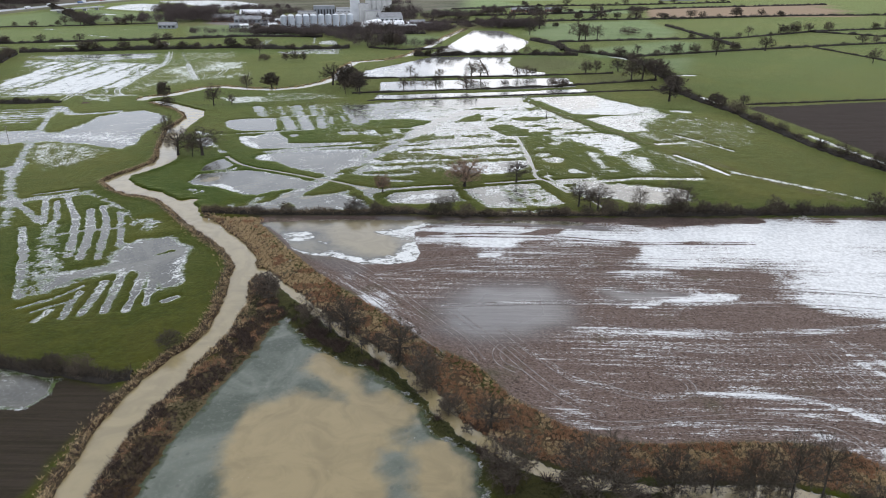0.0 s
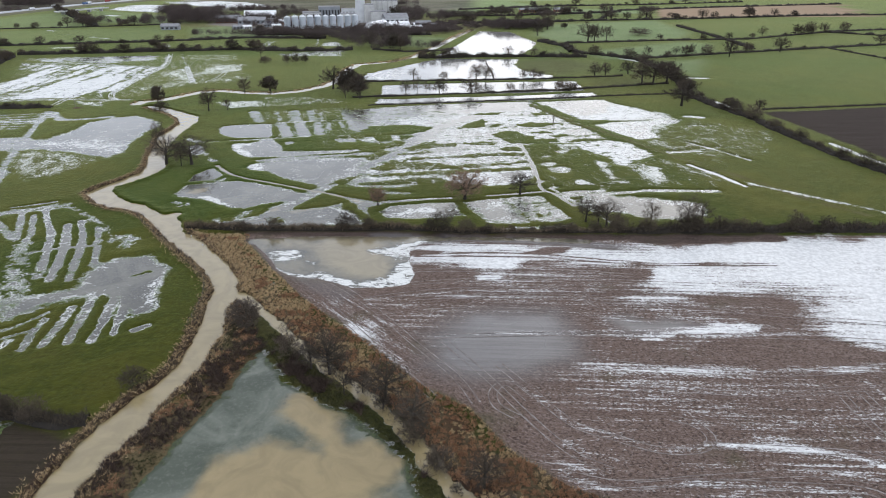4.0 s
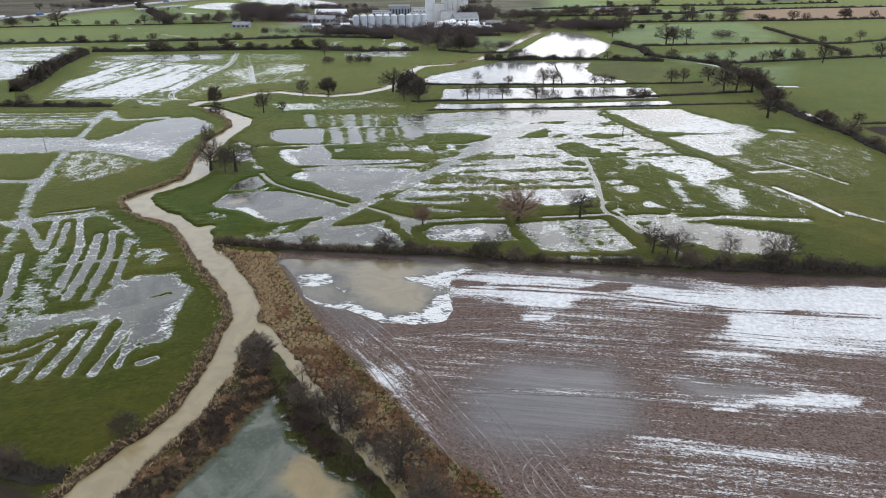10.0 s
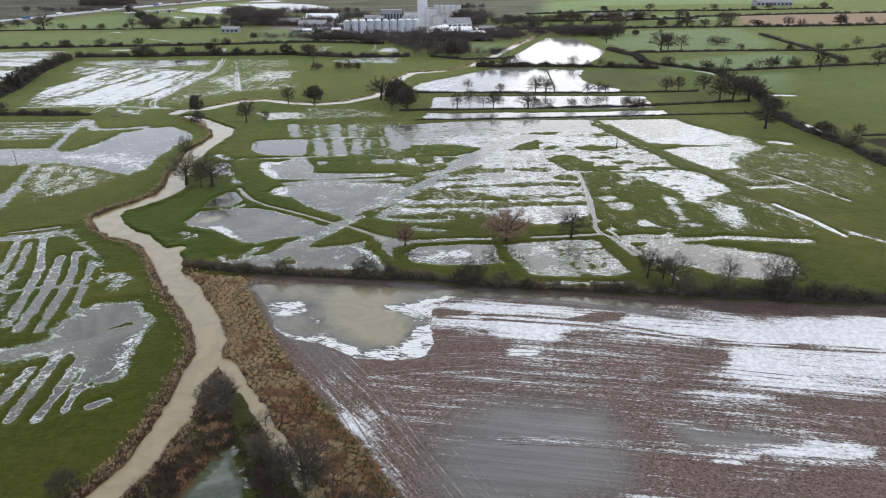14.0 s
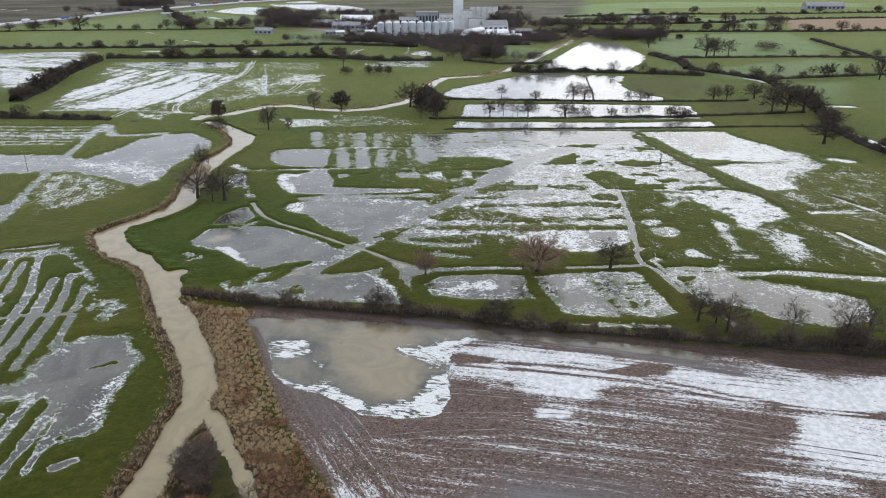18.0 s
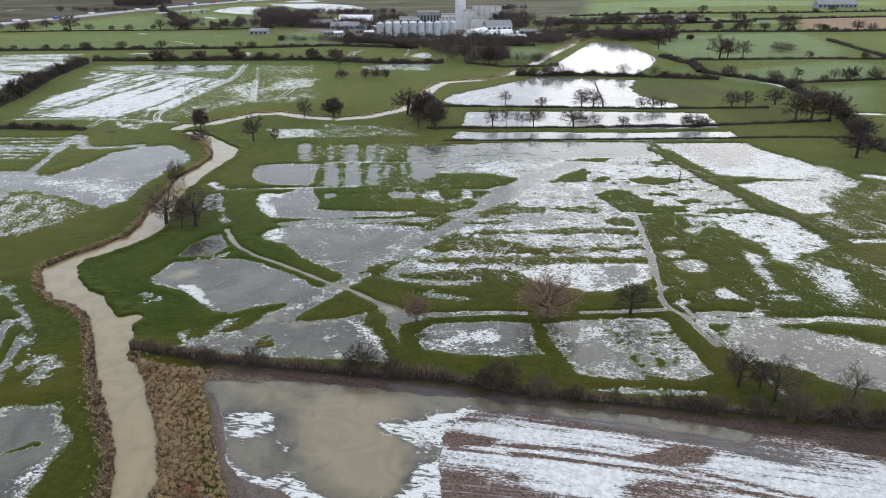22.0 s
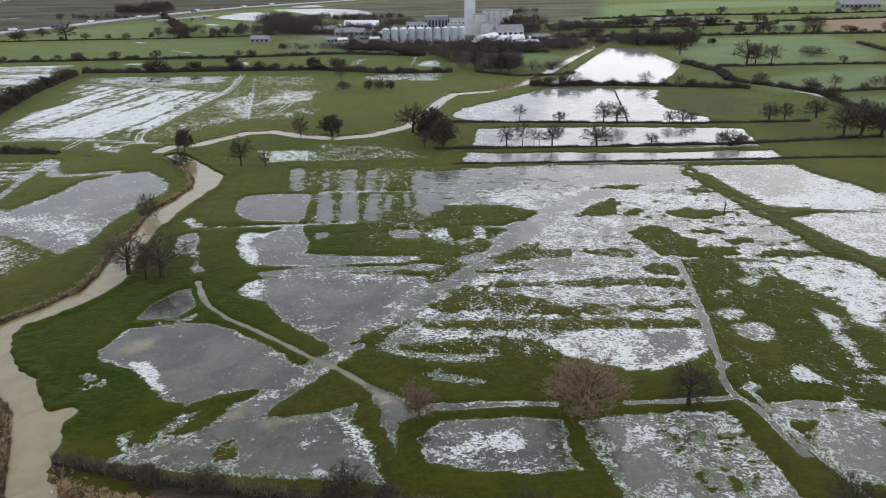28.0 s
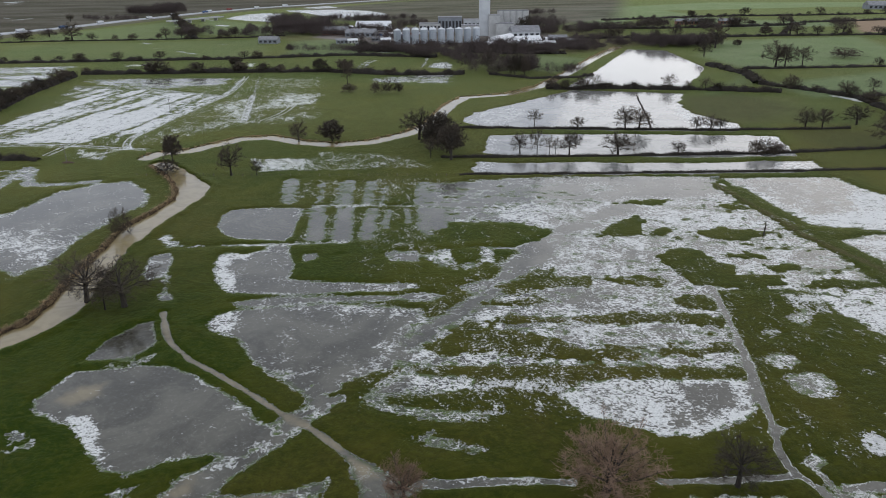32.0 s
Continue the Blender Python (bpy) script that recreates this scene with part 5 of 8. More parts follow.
paint(ROUGH, [(50, 724), (75, 737), (133, 741), (128, 660), (72, 639), (48, 664)], 0.35, soft=10)
paint(LUSH, [(99, 644), (187, 662), (154, 525), (113, 517), (87, 554)], 0.0, soft=10)
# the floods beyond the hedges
pool([(-60.5, 510), (-62.5, 530), (-44, 530), (-15.5, 537.5), (41, 546.5), (75, 556.5), (98, 561.5), (99.5, 549), (89, 539.5), (39, 527.5), (-15, 515.5), (-41.5, 510.5)], 0.3, 0.06, silt=0.12, edge=1.4, material=MERE_SKY_TINT)
pool([(-61.5, 549), (-64.5, 586.5), (-35, 595), (14.5, 603.5), (79, 612), (93.5, 612), (93, 587.5), (93, 570), (42, 557), (-16.5, 550), (-54.5, 543)], 0.3, 0.04, silt=0.15, edge=1.4, material=MERE_SKY_TINT)
pool([(-86.5, 619.5), (-84.5, 647), (-62, 682), (-40.5, 720), (-24.5, 745.5), (10, 746), (56.5, 744), (49, 707.5), (53.5, 671.5), (77.5, 641.5), (75, 622), (31.5, 616), (-35.5, 607), (-70.5, 607)], 0.3, -0.05, silt=0.25, edge=1.4, material=MERE_SKY_TINT)
pool([(-33.5, 749), (-17.5, 807.5), (1.5, 901), (24, 1024), (64, 1019), (89, 887.5), (78.5, 839.5), (60.5, 776), (54.5, 758.5), (10.5, 756.5)], 0.3, -0.2, silt=0.32, edge=1.6, material=MERE_SKY_TINT)
paint(ICE, [(-86.5, 619.5), (-84.5, 647), (-61.5, 679.5), (-47, 654), (-60.5, 612)], 0.45, soft=6)
paint(ICE, [(49, 707.5), (53.5, 671.5), (78, 641.5), (75, 622), (52, 625.5), (43, 679)], 0.5, soft=6)
paint(ICE, [(86.5, 610.5), (93.5, 612), (93, 570), (83, 568)], 0.5, soft=5)
paint(ICE, [(-60.5, 510), (-62.5, 530), (-61.5, 549), (-64.5, 586.5), (-55.5, 571), (-53, 512.5)], 0.42, soft=4)
paint(ICE, [(89, 557.5), (99.5, 549), (89, 539.5)], 0.5, soft=4)

# the west meadow: ridge and furrow under water
pool([(-236, 404), (-232, 421), (-232, 448), (-223, 463), (-211, 468), (-191, 452), (-184, 438), (-187, 426), (-184, 396), (-179, 377), (-184, 368), (-205, 377), (-226, 382), (-239, 387)], 0.22, 0.14)
pool([(-302, 400), (-256, 409), (-236, 404), (-228, 385), (-259, 373), (-275, 370)], 0.2, 0.14)
paint(ICE, [(-240, 392), (-200, 385), (-180, 375), (-184, 400), (-220, 405)], 0.5, soft=8)
paint(FILM, [(-232, 388), (-195, 374), (-180, 368), (-184, 345), (-200, 322), (-222, 340), (-240, 370)], 0.52, soft=12)
paint(LUSH, [(-230, 350), (-175, 360), (-160, 330), (-175, 290), (-200, 300)], 0.15, soft=12)
paint(LUSH, [(-173, 465), (-165, 400), (-185, 360), (-205, 380), (-188, 436)], 0.2, soft=8)
pool([(-253, 454), (-273, 477), (-255, 454), (-241, 456), (-227, 464)], 0.2, 0.02, width=5, rag=0.5)
pool([(-327, 439), (-266, 451)], 0.2, 0.02, width=4, rag=0.5)
pool([(-276, 477), (-261, 439), (-250, 410), (-238, 380), (-225, 347), (-213, 320)], 0.2, 0.02, width=4, rag=0.5)
pool([(-219, 339), (-217, 328), (-208, 309), (-190, 280)], 0.2, 0.02, width=4.5, rag=0.5)
pool([(-210, 281), (-190, 280), (-181, 288), (-167, 296)], 0.2, 0.02, width=4, rag=0.5)
pool([(-246, 327), (-220, 330)], 0.2, 0.02, width=4, rag=0.5)
pool([(-190, 280), (-177, 254)], 0.2, 0.02, width=3.5, rag=0.5)
pool([(-340, 416), (-300, 422), (-268, 430)], 0.14, 0.4, width=3, rag=0.4)
pool([(-340, 423), (-300, 429), (-268, 437)], 0.14, 0.4, width=3, rag=0.4)
pool([(-340, 430), (-300, 436), (-268, 444)], 0.14, 0.4, width=3, rag=0.4)
pool([(-340, 437), (-300, 443), (-268, 451)], 0.14, 0.4, width=3, rag=0.4)
pool([(-340, 444), (-300, 450), (-268, 458)], 0.14, 0.4, width=3, rag=0.4)
pool([(-340, 452), (-300, 458), (-268, 466)], 0.14, 0.4, width=3, rag=0.4)
pool([(-340, 460), (-300, 466), (-268, 474)], 0.14, 0.4, width=3, rag=0.4)
pool([(-178, 285), (-164, 258)], 0.2, 0.16, width=2.8, rag=0.35, edge=0.9)
pool([(-172, 283), (-161, 262), (-160, 256)], 0.2, 0.16, width=2.8, rag=0.35, edge=0.9)
pool([(-171, 289), (-154, 263), (-144, 241), (-138, 226)], 0.2, 0.16, width=3.2, rag=0.35, edge=0.9)
pool([(-153, 273), (-143, 252), (-137, 236), (-133, 224)], 0.2, 0.16, width=3.4, rag=0.35, edge=0.9)
pool([(-150, 277), (-141, 261), (-135, 247), (-127, 224)], 0.2, 0.16, width=3.0, rag=0.35, edge=0.9)
pool([(-140, 271), (-131, 252), (-125, 237)], 0.2, 0.16, width=3.0, rag=0.35, edge=0.9)
pool([(-169, 252), (-154, 227), (-143, 206), (-137, 195)], 0.2, 0.16, width=3.4, rag=0.35, edge=0.9)
pool([(-157, 242), (-146, 249), (-132, 253)], 0.2, 0.16, width=1.4, rag=0.35, edge=0.9)
pool([(-187, 283), (-172, 289), (-163, 293)], 0.2, 0.16, width=1.2, rag=0.35, edge=0.9)
pool([(-187, 291), (-172, 299)], 0.2, 0.16, width=0.9, rag=0.35, edge=0.9)
pool([(-191, 282), (-179, 272), (-166, 258)], 0.2, 0.16, width=3.2, rag=0.35, edge=0.9)
pool([(-123, 187), (-124, 180)], 0.2, 0.16, width=2.4, rag=0.35, edge=0.9)
pool([(-120, 198), (-119, 190), (-117, 182)], 0.2, 0.16, width=2.8, rag=0.35, edge=0.9)
pool([(-116, 206), (-114, 194), (-113, 184)], 0.2, 0.16, width=3.2, rag=0.35, edge=0.9)
pool([(-114, 215), (-110, 199), (-107, 186)], 0.2, 0.16, width=3.2, rag=0.35, edge=0.9)
pool([(-107, 215), (-103, 198), (-101, 187)], 0.2, 0.16, width=3.0, rag=0.35, edge=0.9)
pool([(-104, 215), (-100, 203), (-97, 191)], 0.2, 0.16, width=2.4, rag=0.35, edge=0.9)
pool([(-89, 196), (-92, 193)], 0.2, 0.16, width=2.2, rag=0.35, edge=0.9)
pool([(-121, 203), (-126, 194), (-133, 188)], 0.2, 0.16, width=1.3, rag=0.35, edge=0.9)
pool([(-120, 193), (-128, 185)], 0.2, 0.16, width=1.3, rag=0.35, edge=0.9)
pool([(-164, 256), (-156, 256), (-149, 241), (-141, 225), (-135, 218), (-136, 210), (-134, 199), (-138, 202), (-150, 227)], 0.06, 0.2, patch=((0.3, 0.95), 5, 2, 0.10))
pool([(-123, 236), (-120, 242), (-109, 245), (-101, 236), (-98, 233), (-96, 224), (-95, 215), (-91, 207), (-92, 203), (-96, 201), (-101, 207), (-106, 214), (-114, 214), (-120, 210), (-125, 206), (-129, 198), (-134, 196), (-135, 212), (-128, 216), (-122, 219), (-124, 227)], 0.24, 0.10, rag=0.6)
paint(ICE, [(-98, 240), (-93, 225), (-92, 205), (-97, 203), (-100, 225)], 0.45, soft=3)
mound([(-104, 231), (-107, 229), (-109, 227)], 0.2, width=1.8, soft=0.8)
pool([(-125, 262), (-121, 258), (-122, 252)], 0.15, 0.3, width=5, rag=0.5)
pool([(-165, 296), (-150, 283), (-135, 268), (-128, 256)], 0.05, 0.3, width=3, patch=((0.7, -0.7), 5, 2, 0.12))

# the far north-west
paint(FILM, [(-342, 506), (-238, 521), (-214, 580), (-173, 598), (-238, 775), (-371, 746), (-422, 695)], 0.40, soft=12, rag=3)
pool([(-347, 514), (-361, 550), (-380, 587), (-373, 621), (-386, 646), (-408, 661), (-420, 692), (-360, 692), (-281, 674), (-270, 605), (-264, 558), (-282, 544), (-281, 529), (-315, 521)], 0.09, 0.75, edge=3.5, patch=((-0.045, 0.999), 55, 6.5, 0.34))
pool([(-440, 732), (-378, 748), (-315, 758), (-302, 717), (-343, 699), (-402, 705)], 0.10, 0.22, edge=5, patch=((1, 0.2), 30, 8, 0.2))
pool([(-305, 761), (-287, 710), (-279, 677), (-275, 636), (-272, 600), (-268, 571), (-264, 546), (-258, 531), (-251, 521)], 0.16, 0.75, width=2.2, rag=0.5)
pool([(-308, 760), (-290, 710), (-281, 676), (-277, 635), (-274, 600), (-269, 570), (-265, 546)], 0.16, 0.7, width=1.6, rag=0.5)
pool([(-344, 508), (-295, 520), (-264, 520), (-238, 521)], 0.16, 0.7, width=2.0, rag=0.5)
pool([(-434, 719), (-364, 697), (-278, 674)], 0.16, 0.6, width=1.4, rag=0.5)
pool([(-220, 592), (-258, 681)], 0.16, 0.8, width=2.2, rag=0.5)
pool([(-221, 598), (-296, 770)], 0.16, 0.7, width=1.8, rag=0.5)
pool([(-250, 499), (-264, 526), (-278, 557)], 0.16, 0.6, width=1.6, rag=0.5)
pool([(-283, 500), (-287, 526), (-289, 550)], 0.16, 0.6, width=1.6, rag=0.5)
pool([(-279, 616), (-296, 657)], 0.16, 0.6, width=1.4, rag=0.5)
paint(FILM, [(-263, 638), (-255, 665), (-222, 594), (-234, 604)], 0.65, soft=11, rag=3)
paint(FILM, [(-231, 629), (-237, 691), (-209, 697), (-196, 660), (-215, 639)], 0.61, soft=11, rag=3)
paint(FILM, [(-290, 760), (-237, 771), (-219, 725), (-267, 715)], 0.45, soft=11, rag=3)
paint(FILM, [(-280, 515), (-253, 518), (-247, 497), (-263, 494)], 0.63, soft=11, rag=3)
paint(FILM, [(-248, 551), (-229, 577), (-221, 594), (-231, 606), (-251, 563)], 0.54, soft=11, rag=3)
paint(FILM, [(-207, 591), (-180, 617), (-185, 631), (-211, 600)], 0.54, soft=11, rag=3)
pool([(-603, 760), (-583, 781), (-504, 803), (-480, 738), (-451, 676), (-431, 608), (-423, 567)], 0.10, 0.5, 0.15, edge=5, patch=((1, 0.1), 50, 14, 0.24))
pool([(-198, 778), (-131, 822), (-125, 761), (-186, 756)], 0.06, 0.4, edge=6, patch=((0.98, 0.2), 16, 6, 0.16))
pool([(175, 549), (181, 522), (186, 505)], 0.2, 0.7, width=5)
pool([(204, 410), (209, 378), (214, 350)], 0.2, 0.7, width=4)
pool([(160, 753), (168, 744), (172, 734)], 0.15, 0.7, width=7)
pool([(192, 632), (208, 633)], 0.15, 0.7, width=7)
pool([(145, 477), (153, 475)], 0.15, 0.7, width=7)
# the floods beside the trunk road and the pale streaks on the land beyond it
# ice cover here also stands in for bright sky mirrored in the water
pool([(-678.5, 1406.5), (-695.5, 1516.5), (-668, 1560), (-625, 1546.5), (-572, 1443.5), (-565.5, 1389.5), (-555, 1340), (-605, 1360)], 0.14, 0.55, patch=((1, 0.3), 60, 14, 0.14), edge=3.0, rag=2.0)
pool([(-675.5, 1658.5), (-625, 1661.5), (-557, 1685), (-482.5, 1652), (-423.5, 1577.5), (-396.5, 1501.5), (-444, 1497.5), (-472, 1452), (-537, 1505.5), (-585.5, 1566), (-635.5, 1596.5)], 0.14, 0.55, patch=((1, 0.3), 60, 14, 0.1), edge=3.0, rag=2.0)
pool([(-689.5, 1792.5), (-670, 1875.5), (-585, 1754.5), (-619, 1711), (-656, 1719)], 0.14, 0.6, edge=3.0, rag=2.0)
pool([(-626, 1269.5), (-616.5, 1287), (-585.5, 1262.5), (-597, 1251)], 0.14, 0.6, edge=3.0, rag=2.0)
pool([(-686, 1252.5), (-676.5, 1253.5), (-652.5, 1229), (-661, 1228.5)], 0.14, 0.6, edge=3.0, rag=2.0)
pool([(-549, 1305.5), (-543, 1306), (-514, 1259.5), (-523, 1263.5)], 0.14, 0.6, edge=3.0, rag=2.0)
pool([(-732.5, 1415.5), (-677.5, 1366.5)], 0.14, 0.6, width=9, edge=3.0, rag=2.0)
pool([(-1134, 1381), (-1131.5, 1403.5), (-1098, 1369.5), (-1097.5, 1341.5)], 0.14, 0.4, edge=3.0, rag=2.0)
pool([(-1052, 1319), (-1063.5, 1387), (-1076, 1479), (-1070.5, 1585)], 0.14, 0.5, width=12, edge=3.0, rag=2.0)
pool([(-1145, 1473.5), (-1141.5, 1525)], 0.14, 0.4, width=14, edge=3.0, rag=2.0)
pool([(-1569.5, 1850), (-1646.5, 1961.5), (-1625.5, 1993), (-1549, 1906), (-1484, 1776.5)], 0.14, 0.5, edge=3.0, rag=2.0)
pool([(-575.5, 1004), (-574, 1014.5), (-557, 1006), (-556.5, 993)], 0.14, 0.65, edge=2, rag=1.0)
pool([(-528.5, 959), (-524, 962.5), (-509, 952.5), (-513.5, 949)], 0.14, 0.65, edge=2, rag=1.0)
pool([(-475.5, 931.5), (-460.5, 922.5), (-442.5, 912)], 0.14, 0.65, width=7, edge=2, rag=1.0)
pool([(-468.5, 1007.5), (-456.5, 1006)], 0.14, 0.65, width=5, edge=2, rag=1.0)
paint(FILM, [(-458, 802.5), (-465.5, 822), (-425, 832), (-415.5, 817)], 0.62, soft=8)
paint(FILM, [(-347, 843.5), (-342, 852.5), (-329.5, 829.5), (-333.5, 821)], 0.75, soft=6)
pool([(-164.5, 849.5), (-165.5, 878), (-154, 892.5), (-143, 869), (-139, 845.5), (-152, 844)], 0.1, 0.5, edge=3)
pool([(-227, 832.5), (-234, 872.5), (-234, 894.5)], 0.1, 0.6, width=3, edge=1.6)
pool([(-223, 841), (-228.5, 869), (-228, 891)], 0.1, 0.6, width=3, edge=1.6)
pool([(-169.5, 849), (-173.5, 881), (-181, 920.5)], 0.1, 0.6, width=4, edge=1.6)
pool([(-248, 957), (-251.5, 989.5), (-235, 980.5), (-231, 954)], 0.1, 0.5, edge=3)
paint(YARD, [(-381.5, 1147), (-312, 1100), (-253.5, 1058), (-186.5, 1015.5), (-135, 988)], 0.75, width=5, soft=3)
# the dark wet corner east of the mere and the icy ends of the floods
paint(PEAT, [(53, 730.5), (91.5, 751.5), (112.5, 735.5), (121, 690.5), (89.5, 652), (70, 654), (54, 679)], 0.3, soft=10)
paint(PEAT, [(103.5, 627.5), (133.5, 637), (154.5, 621.5), (145, 593.5), (102.5, 584.5)], 0.28, soft=8)
paint(ICE, [(82.5, 613.5), (95.5, 615.5), (97.5, 589), (93, 573.5), (77.5, 573)], 0.5, soft=5)
paint(ICE, [(80, 557.5), (102, 561.5), (97, 545.5), (76, 538)], 0.45, soft=4)
paint(ICE, [(46, 737), (56.5, 766.5), (62, 757), (50, 716.5), (53, 669.5), (75, 643), (69.5, 629), (45.5, 650)], 0.5, soft=5)
# water standing along the foot of the first hedge
pool([(-46, 504), (-17.5, 512), (13, 518.5), (46.5, 523.5), (46, 511.5), (12.5, 504), (-17, 498.5), (-44, 490)], 0.2, 0.22, rag=0.5, edge=1.4)
pool([(51.5, 522), (79, 528.5), (101, 531), (100.5, 520), (54.5, 511.5)], 0.2, 0.3, rag=0.5, edge=1.4)

# ---- the ground sheet and its waters ----
HH = np.where(DEEP > -7, HH, np.maximum(HH, 0.10))
# sodden margins: the meadow shelves so gently that tufts and puddles mix along every shore
shelf = np.exp(-(HH / 0.13) ** 2) * (SILT < 0.7) * (PLOUGH < 0.5) * (DEEP > -7)
HH = HH * (1 - 0.72 * shelf) + shelf * (0.034 * N1 + 0.030 * N2 + 0.022 * N6)
NY, NX = XX.shape
INDEX = np.arange(NX * NY).reshape(NY, NX)
CELLS = np.stack([INDEX[:-1, :-1], INDEX[:-1, 1:], INDEX[1:, 1:], INDEX[1:, :-1]], -1).reshape(-1, 4)


def lay(me, **fields):
    for key, values in fields.items():
        me.attributes.new(key, "FLOAT", "POINT").data.foreach_set("value", np.ascontiguousarray(values, np.float32).ravel())


ground_mesh = quads_mesh("ground", np.stack([XX, YY, HH], -1).reshape(-1, 3), CELLS, GROUND)
lay(ground_mesh, film=FILM, rough=ROUGH, plough=PLOUGH, peat=PEAT, clay=CLAY, yard=YARD, wet=WET, hazy_crop=HAZY_CROP, head=HEAD, lush=LUSH, level=HH, ice=ICE)
tagged(new("ground", ground_mesh), "green winter meadow and brown ploughed land, sodden after floods", "ground", kind="structure")

corner = HH.ravel()[CELLS].min(1)
cell_owner = OWNER.ravel()[CELLS].max(1)
for number in range(1, len(WATERS)):
    name, label, material = WATERS[number]
    mine = CELLS[(cell_owner == number) & (corner < 0.03)]
    if len(mine) < 4:
        continue
    used, back = np.unique(mine, return_inverse=True)
    flat = np.stack([XX.ravel()[used], YY.ravel()[used], np.zeros(len(used))], -1)
    sheet = quads_mesh(name, flat, back.reshape(-1, 4), material)
    lay(sheet, depth=-HH.ravel()[used], ice=ICE.ravel()[used], silt=SILT.ravel()[used])
    tagged(new(name, sheet), label, "water", kind="structure")


def land(x, y):
    """The height of the ground at places, from the sheet."""
    x, y = np.asarray(x, float), np.asarray(y, float)
    i = np.clip(np.searchsorted(GX, x) - 1, 0, NX - 2)
    j = np.clip(np.searchsorted(GY, y) - 1, 0, NY - 2)
    u, v = (x - GX[i]) / (GX[i + 1] - GX[i]), (y - GY[j]) / (GY[j + 1] - GY[j])
    return (HH[j, i] * (1 - u) + HH[j, i + 1] * u) * (1 - v) + (HH[j + 1, i] * (1 - u) + HH[j + 1, i + 1] * u) * v


# ---- trees ----
def grow(seed, kind):
    """The trunk with its limbs, and the twigs of the crown, of one tree one metre high."""
    rng = np.random.default_rng(seed)
    bm, ta, tb, tw = bmesh.new(), [], [], []
    # crown's middle and half-sizes, clear stem, limbs, boughs on each, twigs on each, twig width, stoutness, sprouting upwards
    mid_z, half, half_z, stem, limbs, boughs, fan, fine, base, rise = {
        "tree": (0.54, 0.48, 0.46, 0.08, 17, 7, 10, 0.0050, 0.034, 0.22),
        "thin": (0.56, 0.32, 0.44, 0.14, 14, 6, 8, 0.0042, 0.016, 0.45),
        "willow": (0.50, 0.47, 0.49, 0.07, 22, 8, 12, 0.0050, 0.032, 0.6),
        "bush": (0.44, 0.46, 0.54, 0.02, 24, 6, 11, 0.0075, 0.010, 0.45),
        "ivied": (0.52, 0.45, 0.47, 0.06, 20, 8, 12, 0.0085, 0.024, 0.2),
        "dense": (0.50, 0.45, 0.49, 0.04, 24, 9, 14, 0.0085, 0.024, 0.3),
    }[kind]
    top = Vector((rng.normal() * 0.03, rng.normal() * 0.03, 0.35 if kind in ("bush", "willow") else 0.72))
    tube(bm, (0, 0, -0.03), (0, 0, stem), base * 1.3, base, 7)
    tube(bm, (0, 0, stem), top, base, base * 0.25, 6)
    lump = rng.normal(size=(5, 3)) * 2.0
    for k in range(limbs):
        turn, up = k * 2.4 + rng.uniform(-0.3, 0.3), 1 - 1.55 * (k + 0.5) / limbs
        flat = math.sqrt(max(0.0, 1 - up * up))
        way = Vector((math.cos(turn) * flat, math.sin(turn) * flat, up))
        swell = 0.80 + 0.22 * math.sin(lump[0] @ way + lump[1][0]) + 0.10 * rng.normal()
        end = Vector((way.x * half, way.y * half, way.z * half_z)) * min(max(swell, 0.55), 1.05) + Vector((0, 0, mid_z))
        end.z = min(max(end.z, 0.06), 0.97)
        f = min(max((end.z - stem) / (top.z - stem), 0.0), 1.0) * 0.7
        a = Vector((top.x * f, top.y * f, stem + (top.z - stem) * f * 0.85))
        mid = a.lerp(end, 0.5) + Vector((rng.normal() * 0.03, rng.normal() * 0.03, rng.uniform(-0.01, 0.05)))
        r = base * 0.40
        tube(bm, a, mid, r, r * 0.6, 4), tube(bm, mid, end, r * 0.6, r * 0.15, 3)
        for b in range(boughs):
            g = 0.3 + 0.7 * (b + rng.uniform()) / boughs
            s = a.lerp(mid, g * 2) if g < 0.5 else mid.lerp(end, g * 2 - 1)
            d = (way * 0.55 + Vector(rng.normal(size=3)) * 0.6 + Vector((0, 0, rise))).normalized()
            e = s + d * rng.uniform(0.08, 0.17)
            e.z = min(max(e.z, 0.03), 0.99)
            tube(bm, s, e, r * 0.26, r * 0.08, 3)
            for c in range(fan):
                p = s.lerp(e, rng.uniform(0.15, 1.0))
                q = p + (d * 0.6 + Vector(rng.normal(size=3)) * 0.55 + Vector((0, 0, rise * 0.6))).normalized() * rng.uniform(0.04, 0.10)
                ta.append(p), tb.append(q), tw.append(fine)
                for _ in range(2):
                    h = p.lerp(q, rng.uniform(0.3, 0.95))
                    ta.append(h), tb.append(h + Vector(rng.normal(size=3)).normalized() * rng.uniform(0.02, 0.05)), tw.append(fine * 0.75)
    # fine spray filling the crown between the boughs
    fill = {"tree": 1500, "thin": 600, "willow": 2000, "bush": 1500, "ivied": 2000, "dense": 2400}[kind]
    for way in rng.normal(size=(fill, 3)):
        way = Vector(way).normalized()
        if way.z < -0.75:
            continue
        swell = min(max(0.82 + 0.20 * math.sin(lump[0] @ way + lump[1][0]) + 0.12 * math.sin(lump[2] @ way * 2 + lump[1][1]), 0.5), 1.02)
        p = Vector((way.x * half, way.y * half, way.z * half_z)) * swell * rng.uniform(0.25, 1.0) ** 0.5 + Vector((0, 0, mid_z))
        if p.z < 0.03:
            continue
        q = p + (way * 0.7 + Vector(rng.normal(size=3)) * 0.5 + Vector((0, 0, rise))).normalized() * rng.uniform(0.03, 0.09)
        ta.append(p), tb.append(q), tw.append(fine)
